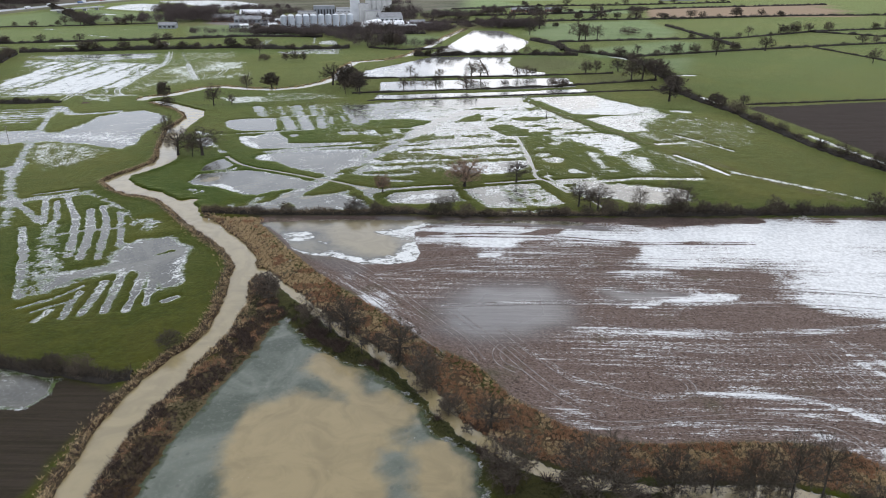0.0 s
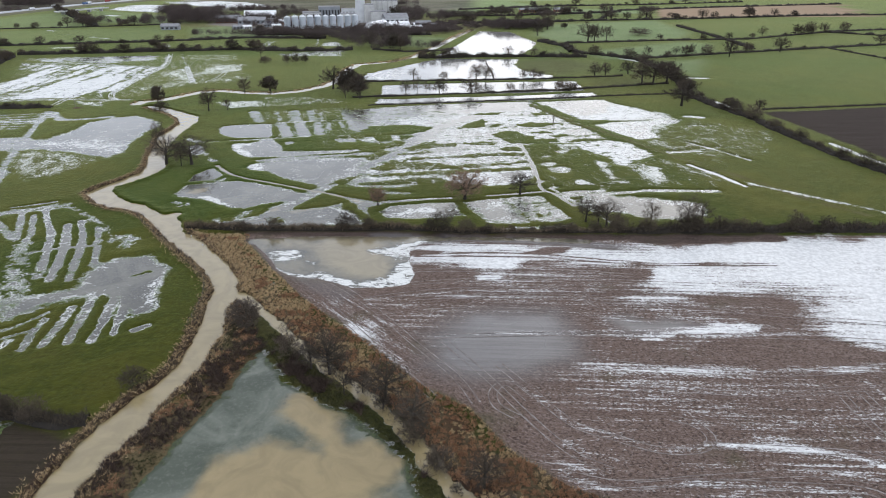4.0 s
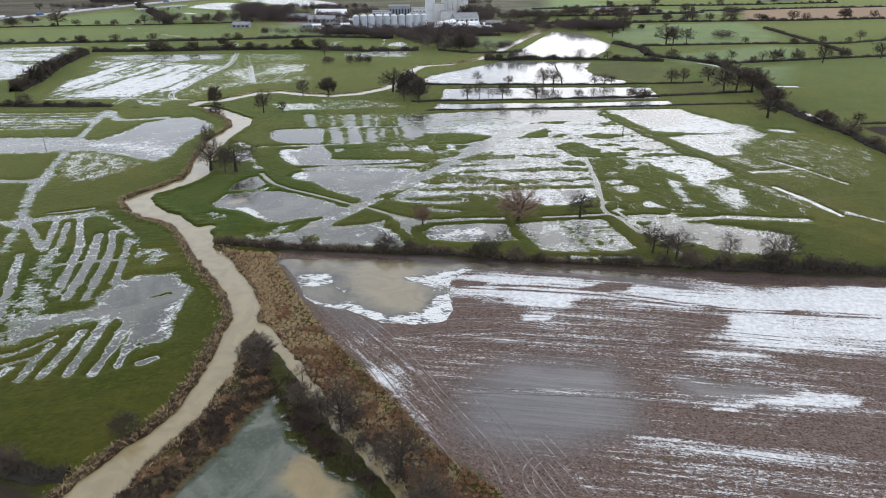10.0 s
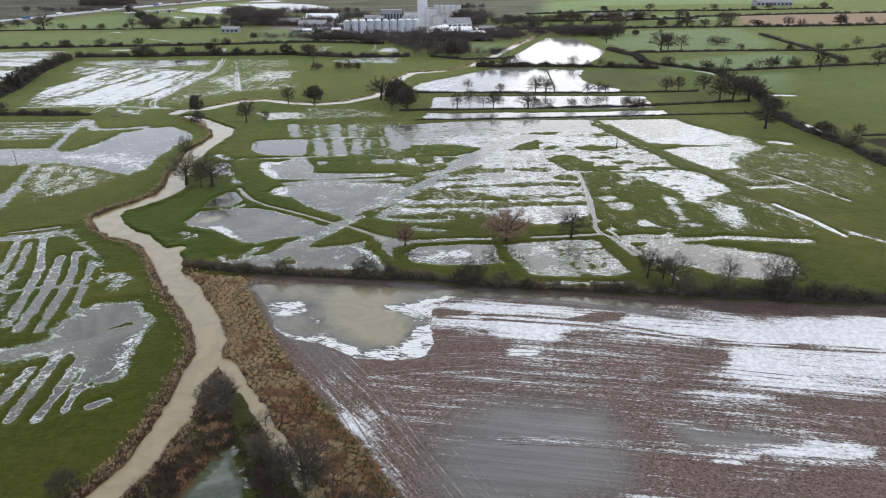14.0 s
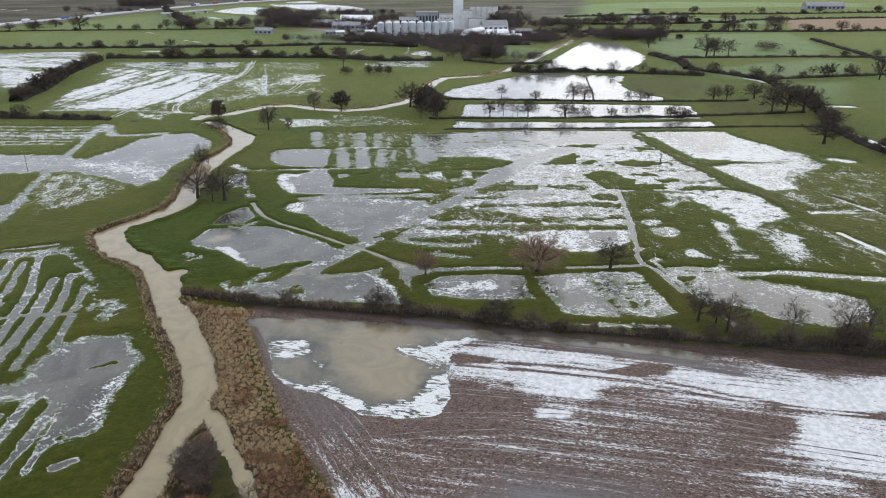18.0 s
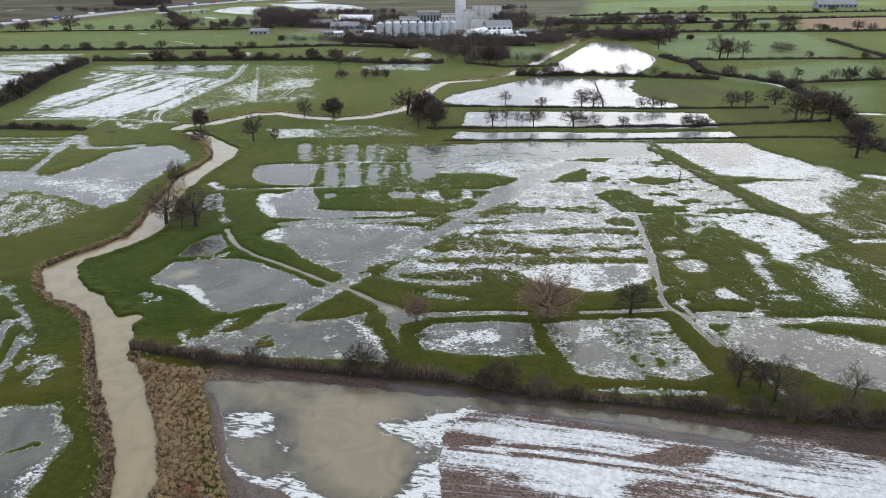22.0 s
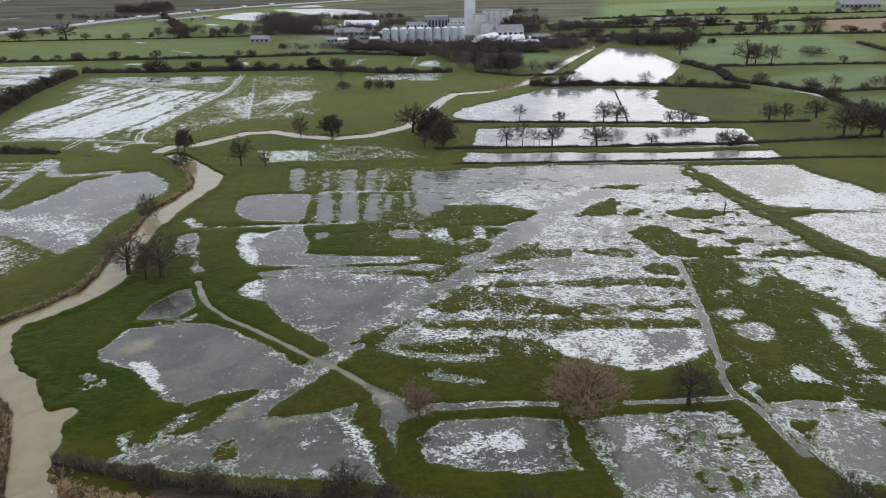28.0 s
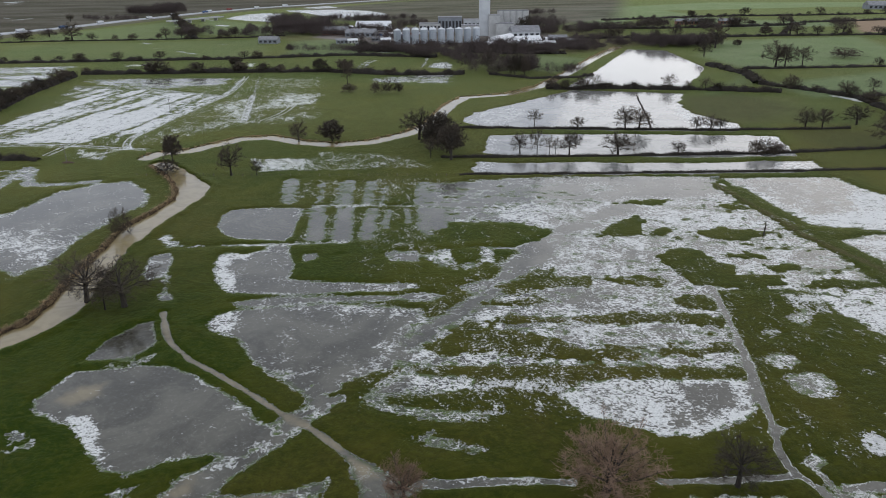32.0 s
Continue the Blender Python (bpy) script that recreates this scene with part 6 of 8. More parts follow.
    tb = np.array([tuple(v) for v in tb])
    tb[:, 2] = np.clip(tb[:, 2], 0.01, 1.0)
    v, q = ribbons(np.array([tuple(p) for p in ta]), tb, np.array(tw), rng)
    twig = {"willow": OSIER, "ivied": IVY, "dense": IVY}.get(kind, TWIG)
    trunk = bpy.data.meshes.new("trunk")
    bm.to_mesh(trunk), bm.free()
    trunk.materials.append(BARK)
    wide = 2 * np.percentile(np.hypot(v[:, 0], v[:, 1]), 91)
    # a sparser crown of broader strips for trees far off
    w = v.reshape(-1, 4, 3)[::3]
    spine = (w[:, 2:3] + w[:, 3:4] - w[:, 0:1] - w[:, 1:2]) / 2 * np.array([-0.5, -0.5, 0.5, 0.5])[None, :, None]
    mid = w.mean(1, keepdims=True)
    w = mid + spine * 1.15 + (w - mid - spine) * 2.1
    light = quads_mesh("crown", w.reshape(-1, 3), np.arange(4 * len(w)).reshape(-1, 4), twig, False)
    return trunk, quads_mesh("crown", v, q, twig, False), wide, light


STOCK = {kind: [grow(40 + 10 * n + k, kind) for k in range(count)] for n, (kind, count) in enumerate((("tree", 5), ("thin", 3), ("willow", 2), ("bush", 4), ("ivied", 3), ("dense", 3)))}
TREE_WORDS = {
    "tree": ("bare grey-brown winter tree with a broad open crown", "tree"),
    "thin": ("slender bare tree with sparse upright branches", "tree"),
    "willow": ("bare reddish-brown willow pollard on wet meadow", "willow tree"),
    "bush": ("bare twiggy winter shrub", "shrub"),
    "ivied": ("dark twiggy tree thick with ivy", "tree"),
    "dense": ("dense dark-brown tree with a rounded crown", "tree"),
}
planted = 0


def tree(kind, x, y, tall, across, lean=0.0, words=""):
    global planted
    planted += 1
    trunk, crown, wide, light = STOCK[kind][planted % len(STOCK[kind])]
    crown = light if y > 480 or tall < 4.5 else crown
    name = {"bush": "shrub", "willow": "willow_tree"}.get(kind, "tree")
    label, category = TREE_WORDS[kind]
    k = across / (wide * tall)
    m = pose(x, y, float(land(x, y)), 0, lean, planted * 77 % 360) @ Matrix.Diagonal((tall * k, tall * k, tall, 1))
    ob = thing(name, m, words or label, category)
    under("trunk", trunk, ob), under("crown", crown, ob)
    return ob

tree("willow", 0, 307, 13.5, 17.5)
tree("tree", 24, 314, 10.6, 11.5)
tree("willow", -36, 298, 9.0, 8.0)
tree("tree", 47, 281, 11.0, 10.1)
tree("tree", 54, 276, 11.4, 10.3)
tree("tree", 52, 281, 8.1, 5.9)
tree("thin", 71, 277, 10.8, 8.1)
tree("thin", 84, 275, 14.0, 10.7)
tree("thin", 90, 277, 11.2, 8.7)
tree("bush", -44, 271, 7.4, 8.4)
tree("bush", -9, 268, 8.8, 9.4)
tree("bush", -36, 271, 4.4, 5.7)
tree("dense", -61, 195, 8.5, 9.0, words="dense dark shrub on the point where the side stream joins")
tree("tree", -148, 357, 15.5, 19.0)
tree("tree", -135, 356, 14.5, 19.0)
tree("thin", -139, 353, 9.0, 8.0)
tree("bush", -173, 408, 11.1, 7.9)
tree("dense", -211, 501, 14.3, 9.2)
tree("bush", -201, 481, 8.6, 9.5)
tree("tree", -170, 484, 15.3, 11.4)
tree("tree", -158, 486, 8.2, 5.7)
tree("tree", -166, 553, 13.2, 9.8)
tree("dense", -147, 555, 12.0, 14.5)
tree("tree", -101, 568, 17.5, 19.0)
tree("dense", -88, 557, 18.2, 17.3)
tree("tree", -75, 530, 19.4, 15)
tree("thin", -86, 532, 11.7, 7.4)
tree("bush", -169, 705, 10.4, 8.4)
tree("bush", -161, 707, 10.4, 8.4)
tree("bush", -153, 709, 9.4, 8.4)
tree("thin", -203, 737, 19.6, 10.0)
tree("bush", -190, 704, 8.0, 11.6)
tree("tree", 151, 511, 14.5, 22.1)
tree("tree", 144, 596, 20.4, 19.9)
tree("tree", 153, 596, 22.2, 21.7)
tree("tree", 165, 600, 19.7, 20.2)
tree("tree", 113, 635, 12.4, 11.0)
tree("tree", 122, 635, 13.5, 11.0)
tree("tree", 145, 651, 11.7, 16.1)
tree("thin", 192, 771, 10.9, 10.4)
tree("thin", 222, 774, 9.9, 10.6)
tree("thin", -42, 619, 10.0, 9.9)
tree("tree", -16, 608, 8.7, 8.9)
tree("tree", 11, 614, 14.3, 12.5)
tree("tree", 19, 615, 13.6, 14.0)
tree("tree", 51, 618, 9.6, 7.8)
tree("tree", 59, 621, 9.9, 9.3)
tree("tree", 65, 624, 8.0, 7.9)
tree("tree", -43, 549, 11.6, 9.5)
tree("thin", -34, 546, 14.4, 8.8)
tree("thin", -28, 549, 11.2, 4.7)
tree("thin", -25, 551, 9.8, 4.2)
tree("tree", -18, 549, 13.5, 11.2)
tree("tree", 6, 554, 12.3, 16.2)
tree("tree", 36, 563, 7.4, 8.0)
tree("bush", 74, 567, 10.2, 8.2)
tree("bush", 80, 568, 8.5, 8.9)
tree("bush", 85, 571, 7.1, 7.7)
tree("thin", -7, 752, 12.0, 8.2)
tree("thin", 47, 763, 12.0, 12.2)
tree("tree", -34, 173, 12.6, 11.0)
tree("tree", -19, 162, 11.3, 10.6)
tree("tree", -39, 175, 8.8, 8.0)
tree("bush", -46, 181, 6.7, 7.2)
tree("thin", -29, 164, 7.4, 6.4)
tree("tree", -12, 152, 9.4, 9.6)
tree("tree", 3, 134, 8.0, 8.4)
tree("bush", -6, 140, 6.1, 6.1)
tree("bush", 6, 118, 11.0, 10.7)
tree("bush", 22, 111, 13.9, 17.5)
tree("bush", 37, 114, 10.8, 9.7)
tree("thin", 58, 111, 17.7, 8.8)
tree("thin", 65, 113, 17.2, 7.8)
tree("bush", 52, 113, 13.3, 7.5)
tree("bush", -80, 166, 5.4, 6.2)
tree("tree", 179, 491, 9.7, 9.5)
tree("tree", 199, 497, 8.3, 7.9)
tree("tree", 275, 768, 19.1, 14.7)
tree("tree", 344, 809, 17.0, 18.7)
tree("tree", 411, 715, 14.6, 12.2)
tree("thin", 384, 958, 14.2, 11.8)
tree("thin", 461, 998, 13.3, 12.6)
tree("tree", -751, 1057, 8.1, 24.1)
tree("dense", -347, 823, 10.1, 12.0)
tree("ivied", -76, 804, 19.7, 12.9)
tree("ivied", -68, 806, 17.5, 10.6)
tree("thin", -103, 829, 19.9, 13.4)
tree("ivied", 145, 1356, 10.9, 31.3)
tree("ivied", 69, 1315, 14.2, 30.1)
tree("tree", 305, 1240, 16.1, 29.2)
tree("tree", 351, 1251, 10.5, 19.8)
tree("tree", 237, 1225, 16.8, 18.9)
tree("dense", 216, 1373, 7.3, 10.6)
tree("ivied", -104, 1145, 27.4, 20.8)
tree("dense", -78, 541, 15, 14)
tree("dense", -89, 549, 13, 12)
tree("tree", -678, 1012, 24, 27)
tree("tree", -738, 997, 13, 24)
tree("bush", -630, 1032, 8, 8)
tree("bush", -579, 1053, 9, 8)
tree("tree", -569, 1054, 16, 14)
tree("tree", -548, 1057, 16, 12)
tree("tree", -483, 1080, 17, 17)
tree("bush", -496, 1078, 10, 16)
tree("tree", -918, 1306, 14, 15)
tree("tree", 120, 1050, 27, 25)
tree("tree", 98, 969, 17, 16)
tree("dense", 147, 1071, 8, 10)
tree("bush", 232, 978, 10, 28)
tree("tree", 151, 896, 24, 24)
tree("tree", 159, 897, 22, 18)
tree("thin", 174, 899, 20, 18)

# far copses round the works and the farms: each one mass of leafless twigs
def wood(cx, cy, rx, ry, count, tall, seed):
    rng = np.random.default_rng(seed)
    verts = []
    for _ in range(int(count * 3.0)):
        kind = ("tree", "ivied", "bush", "thin", "willow")[rng.integers(5)]
        crown = STOCK[kind][rng.integers(len(STOCK[kind]))][1]
        co = np.empty(3 * len(crown.vertices), np.float32)
        crown.vertices.foreach_get("co", co)
        v = co.reshape(-1, 4, 3)[rng.integers(0, 9)::9]
        mid = v.mean(1, keepdims=True)
        spine = (v[:, 2:3] + v[:, 3:4] - v[:, 0:1] - v[:, 1:2]) / 2
        sign = np.array([-0.5, -0.5, 0.5, 0.5])[None, :, None]
        v = mid + sign * spine * 2.4 + (v - mid - sign * spine) * 1.5
        a, r, h, t = rng.uniform(0, math.tau), math.sqrt(rng.uniform()), tall * rng.uniform(0.7, 1.2), rng.uniform(0, math.tau)
        w = h * rng.uniform(0.9, 1.2)
        x, y = v[..., 0] * math.cos(t) - v[..., 1] * math.sin(t), v[..., 0] * math.sin(t) + v[..., 1] * math.cos(t)
        verts.append(np.stack([x * w + cx + rx * r * math.cos(a), y * w + cy + ry * r * math.sin(a), np.maximum(v[..., 2], 0) * h + 0.25], -1).reshape(-1, 3))
    v = np.concatenate(verts)
    tagged(new("copse", quads_mesh("copse", v, np.arange(len(v)).reshape(-1, 4), WOOD, False)), "purple-brown leafless copse near the works", "woodland", kind="stuff")


COPSES_BY_THE_WORKS = ((-109, 973, 45, 25, 14, 14), (17, 1104, 70, 50, 30, 9), (93, 1071, 40, 25, 16, 11), (-419, 1145, 80, 50, 34, 15), (-198, 1007, 70, 10, 22, 9), (-318, 1171, 40, 40, 16, 12), (-68, 1190, 60, 30, 20, 13), (-235, 1262, 120, 20, 22, 14), (-38, 1021, 40, 25, 16, 8), (-92, 838, 34, 30, 16, 15), (-36, 824, 22, 12, 7, 10), (-179, 948, 60, 12, 14, 10), (-292, 945, 60, 10, 10, 10))
COPSES_FAR = ((-493, 1103, 40, 20, 9, 10), (46, 1051, 40, 12, 12, 9), (-208, 970, 50, 14, 9, 10), (-123, 950, 40, 16, 9, 11), (-81, 974, 30, 20, 7, 11), (5, 1264, 60, 15, 9, 12), (143, 1392, 80, 16, 9, 12), (-291, 1084, 30, 40, 7, 11), (-432, 1204, 33, 45, 22, 14), (-248, 956, 39, 16, 20, 10), (-174, 928, 34, 14, 18, 10), (-76, 971, 29, 18, 20, 8), (-39, 1002, 30, 16, 20, 8))
COPSES_AMONG_FIELDS = ((77, 1064, 31, 18, 20, 13), (-864, 1536, 31, 40, 10, 13), (-127, 1549, 33, 30, 10, 12), (-9, 1244, 37, 16, 14, 12), (69, 1320, 22, 20, 8, 13), (150, 1280, 21, 12, 6, 10), (339, 1362, 16, 14, 7, 14), (-788, 1082, 31, 14, 6, 8), (-130, 898, 24, 16, 14, 9), (-366, 1126, 31, 14, 10, 9), (-252, 1073, 16, 14, 8, 8))
COPSES_BY_MERE_AND_ROAD = ((60, 1078, 24, 12, 16, 10), (85, 1069, 30, 12, 22, 12), (109, 1084, 22, 14, 16, 12), (-34, 1042, 28, 20, 18, 10), (-56, 1076, 30, 22, 16, 8), (-87, 1259, 30, 60, 14, 16), (-865, 1349, 60, 16, 18, 9), (-880, 1478, 40, 16, 18, 17), (-892, 1561, 30, 18, 14, 19), (-903, 1615, 14, 14, 7, 16), (-417, 1151, 40, 26, 26, 20), (-494, 1267, 30, 26, 18, 18), (-440, 1363, 90, 20, 26, 11), (-396, 1418, 80, 20, 22, 10), (-565, 1118, 9, 50, 12, 12))
for n_, spot in enumerate(COPSES_BY_THE_WORKS + COPSES_FAR + COPSES_AMONG_FIELDS + COPSES_BY_MERE_AND_ROAD):
    wood(*spot, 200 + n_)


# ---- hedges ----
def hedge(pts, tall, wide, thick=30, ragged=0.3, seed=0, label="dark unkempt hawthorn hedge along the field edge", fine=0.10, twigs=HEDGE_TWIG):
    """A rounded core, coloured near-black for the shade inside the thorns, with loose twigs standing out of it all
    along.
    """
    rng = np.random.default_rng(100 + seed)
    length = strip_length(pts)[-1]
    s = np.linspace(0, length, max(4, int(length / (0.9 if length < 320 else 2.2))))
    at, nor = along(pts, s)
    up = tall * (0.72 + ragged * value_noise(s, 0 * s, 5, seed) + 0.12 * value_noise(s, 0 * s, 1.7, seed + 1))
    ring = np.array([(-1, 0.0), (-0.95, 0.35), (-0.55, 0.82), (0, 1.0), (0.55, 0.85), (0.95, 0.4), (1, 0.0)])
    z = land(at[:, 0], at[:, 1])
    z = np.maximum(z, 0)
    w = wide / 2 * (0.85 + 0.35 * value_noise(s, 0 * s, 4, seed + 2))
    v = np.zeros((len(s), len(ring), 3))
    jit = rng.normal(size=v.shape) * 0.10 * wide / 2
    v[..., :2] = at[:, None] + nor[:, None] * (ring[None, :, 0] * w[:, None])[..., None]
    v[..., 2] = z[:, None] - 0.15 + ring[None, :, 1] * up[:, None] * 0.62
    v += jit * (ring[None, :, 1:] > 0.1)
    n, m = len(s), len(ring)
    k = np.arange(n * m).reshape(n, m)
    q = np.stack([k[:-1, :-1], k[:-1, 1:], k[1:, 1:], k[1:, :-1]], -1).reshape(-1, 4)
    core = quads_mesh("core", v.reshape(-1, 3), q, HEDGE_SHADE)
    count = int(length * thick)
    t = rng.uniform(0, length, count)
    at, nor = along(pts, t)
    height = np.interp(t, s, up)
    base = np.c_[at + nor * (rng.uniform(-0.5, 0.5, count) * wide * 0.8)[:, None], np.maximum(land(at[:, 0], at[:, 1]), 0) + rng.uniform(0.05, 0.55, count) * height]
    tip = base + np.c_[rng.normal(size=(count, 2)) * 0.28 * wide / 2.2, rng.uniform(0.2, 0.62, count) * height]
    tv, tq = ribbons(base, tip, rng.uniform(0.5, 1.3, count) * fine, rng)
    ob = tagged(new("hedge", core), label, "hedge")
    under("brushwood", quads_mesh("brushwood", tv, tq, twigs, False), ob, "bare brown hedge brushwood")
    return ob


hedge([(-106, 269), (-86, 268), (-56, 268), (-39, 269), (-20, 270)], 4.2, 1.8, 110, 0.25, 1, "thin leafless hedge of upright stems beside the flooded field", 0.10, HEDGE_PALE)
hedge([(-20, 270), (-5, 268), (11, 268), (34, 269), (57, 270)], 3.2, 2.2, 90, 0.35, 2, "low straggling hedge above the ploughed field", 0.10, HEDGE_PALE)
hedge([(57, 270), (96, 272), (180, 275), (300, 280), (500, 290)], 5.0, 5.0, 70, 0.3, 3, "thick dark hedge below a row of trees", 0.13)
hedge([(-190, 160), (-150, 158), (-120, 157), (-104, 154), (-89, 151), (-84, 152)], 4.2, 4.0, 110, 0.25, 4, "brown overgrown hedge between meadow and dark field")
hedge([(-66, 504), (-63, 506), (35, 529), (138, 553), (166, 558)], 1.9, 2.4, 22, 0.2, 5, "low clipped hedge standing in flood water")
hedge([(-81, 533), (-18, 547), (100, 578), (167, 603)], 2.6, 3.0, 26, 0.3, 6, "low clipped hedge standing in flood water")
hedge([(-94, 599), (-22, 611), (74, 624), (138, 639)], 2.6, 2.6, 24, 0.25, 7, "low clipped hedge standing in flood water")
hedge([(-45, 746), (-28, 748), (21, 760), (63, 761), (127, 760)], 6.5, 6.5, 39, 0.5, 8, "ragged tall hedge of bare shrubs by the mere")
hedge([(167, 556), (174, 511), (184, 472), (187, 436), (195, 378), (201, 355), (209, 335), (219, 297), (226, 284)], 4.5, 6.0, 40, 0.35, 9)
hedge([(202, 500), (329, 526), (509, 567)], 2.2, 2.4, 18, 0.2, 10)
hedge([(119, 797), (151, 771), (175, 746), (179, 679), (178, 610), (167, 544)], 5.0, 7.0, 30, 0.4, 11)
hedge([(94, 904), (119, 848), (119, 797)], 7.2, 10.4, 34, 0.4, 12)
hedge([(176, 749), (309, 807), (427, 855), (555, 903), (865, 988)], 4.2, 5.2, 16, 0.25, 13)
hedge([(121, 881), (243, 916), (357, 936), (516, 1039), (667, 1091)], 4.2, 5.2, 16, 0.3, 14)
hedge([(320, 1112), (328, 934), (325, 834)], 5.2, 6.5, 16, 0.4, 15)
hedge([(-42, 1131), (120, 1165), (227, 1204), (375, 1237), (600, 1315), (846, 1361)], 5.9, 7.8, 16, 0.45, 16)
hedge([(414, 844), (435, 733), (457, 634)], 3.0, 3.0, 12, 0.3, 17)
hedge([(-461, 755), (-389, 771), (-334, 787), (-254, 805), (-180, 798), (-121, 811)], 7.2, 7.8, 29, 0.45, 18)
hedge([(-860, 773), (-693, 794), (-624, 798), (-509, 835), (-376, 875), (-269, 923), (-171, 921)], 5.5, 6.5, 18, 0.4, 19)
hedge([(-381, 530), (-395, 574), (-431, 653), (-460, 742)], 8.0, 9.0, 40, 0.35, 20, "tall overgrown hedge of leafless thorn trees")
hedge([(-421, 474), (-390, 478), (-352, 482), (-279, 490)], 5.0, 5.0, 30, 0.5, 21)
hedge([(-946, 946), (-853, 962), (-773, 972), (-694, 1007), (-561, 1047), (-468, 1087), (-427, 1115)], 3.4, 3.9, 13, 0.3, 22)
hedge([(-793, 1425), (-645, 1220), (-530, 1059)], 8.0, 10.0, 16, 0.4, 23)
hedge([(-99, 814), (-61, 795), (-22, 809), (-11, 828)], 3.9, 5.2, 18, 0.4, 24)
hedge([(-270, 964), (-175, 974), (-99, 966), (-42, 976)], 6.5, 13.0, 21, 0.5, 25)
hedge([(294, 1422), (479, 1513), (831, 1651)], 5.9, 7.8, 10, 0.4, 26)
hedge([(-6, 1434), (179, 1542), (383, 1598), (640, 1715)], 5.9, 7.8, 10, 0.4, 27)
hedge([(222, 1207), (276, 1377), (301, 1509)], 5.2, 6.5, 10, 0.4, 28)
hedge([(-24, 1275), (70, 1289), (182, 1331), (294, 1387)], 6.5, 9.1, 12, 0.5, 29)
hedge([(494, 1029), (614, 938), (674, 883)], 5.2, 6.5, 13, 0.4, 30)


hedge([(22, 734), (24, 688), (26, 649), (26, 621)], 1.3, 1.2, 10, 1.0, 31, "drowned line of dark bushes across the mere")


# shrubs and small trees grown out of the hedges
def hedge_shrubs(pts, gap, tall, across, seed, kinds=("bush",), words="bare twiggy shrub grown out of the hedge"):
    rng = np.random.default_rng(seed)
    s = np.arange(gap * 0.4, strip_length(pts)[-1], gap)
    at, nor = along(pts, s + rng.uniform(-0.5, 0.5, len(s)) * gap)
    for (x, y), (nx, ny) in zip(at, nor):
        o, k = rng.uniform(-0.6, 0.6), 0.5 + 1.1 * rng.uniform() ** 1.6
        if rng.uniform() < 0.12:
            continue
        tree(kinds[rng.integers(len(kinds))], round(x + nx * o, 1), round(y + ny * o, 1), round(tall * k, 1), round(across * k, 1), words=words)


hedge_shrubs([(-104, 269), (-86, 268), (-56, 268), (-39, 269), (-20, 270)], 4.2, 3.6, 3.6, 51)
hedge_shrubs([(-20, 270), (-5, 268), (11, 268), (34, 269), (57, 270)], 4.6, 3.8, 4.0, 52)
hedge_shrubs([(57, 270), (96, 272), (180, 275), (300, 280)], 7, 6.0, 6.5, 53)
hedge_shrubs([(-150, 158), (-120, 157), (-104, 154), (-89, 151)], 4.5, 4.6, 4.4, 54)
hedge_shrubs(SIDE[2:], 6.0, 5.0, 4.6, 55, ("tree", "thin", "bush"), words="bare twiggy shrub beside the side stream")
hedge_shrubs([(x + 2.5, y + 2.5) for x, y in SIDE[1:9]], 11.0, 3.6, 3.4, 56, ("thin", "bush"), words="bare twiggy shrub beside the side stream")
hedge_shrubs([(167, 556), (184, 472), (195, 378), (209, 335), (219, 297)], 14, 6.5, 8, 57)
hedge_shrubs([(119, 797), (151, 771), (175, 746), (179, 679), (178, 610), (167, 544)], 14, 8, 10, 58, ("bush", "tree"))
hedge_shrubs([(-45, 746), (-28, 748), (21, 760), (63, 761), (127, 760)], 8, 7, 7, 59, ("bush", "thin"))
hedge_shrubs([(-461, 755), (-389, 771), (-334, 787), (-254, 805), (-180, 798), (-121, 811)], 13, 8, 10, 60, ("bush", "ivied"))
hedge_shrubs([(-693, 794), (-509, 835), (-376, 875), (-269, 923), (-171, 921)], 22, 7, 9, 61, ("bush", "ivied", "tree"))
hedge_shrubs([(-381, 530), (-395, 574), (-431, 653), (-460, 742)], 9, 9, 10, 62, ("bush", "ivied"))
hedge_shrubs([(-421, 474), (-390, 478), (-352, 482), (-279, 490)], 10, 6, 7, 63, ("bush", "ivied"))
hedge_shrubs([(176, 749), (309, 807), (427, 855), (555, 903)], 45, 9, 10, 64, ("tree", "bush"))
hedge_shrubs([(243, 916), (357, 936), (516, 1039), (667, 1091)], 40, 10, 11, 65, ("tree", "bush"))
hedge_shrubs([(-42, 1131), (120, 1165), (227, 1204), (375, 1237), (600, 1315)], 30, 12, 14, 66, ("tree", "ivied", "bush"))
hedge_shrubs([(-773, 972), (-694, 1007), (-561, 1047), (-468, 1087)], 40, 9, 12, 67, ("tree", "bush"))
hedge_shrubs([(-793, 1425), (-645, 1220), (-530, 1059)], 18, 10, 12, 68, ("tree", "ivied"))
hedge_shrubs([(-270, 964), (-175, 974), (-99, 966), (-42, 976)], 11, 9, 11, 69, ("tree", "bush", "ivied"))
hedge_shrubs([(-6, 1434), (179, 1542), (383, 1598), (640, 1715)], 45, 12, 14, 70, ("tree", "ivied"))
hedge_shrubs([(-24, 1275), (70, 1289), (182, 1331), (294, 1387)], 20, 12, 16, 71, ("tree", "ivied"))


# ---- rank growth along the banks ----
def inside(px, py, pts):
    hit = np.zeros(len(px), bool)
    for (ax, ay), (bx, by) in zip(pts, pts[1:] + pts[:1]):
        if ay != by:
            hit ^= ((ay > py) != (by > py)) & (px < ax + (py - ay) * (bx - ax) / (by - ay))
    return hit


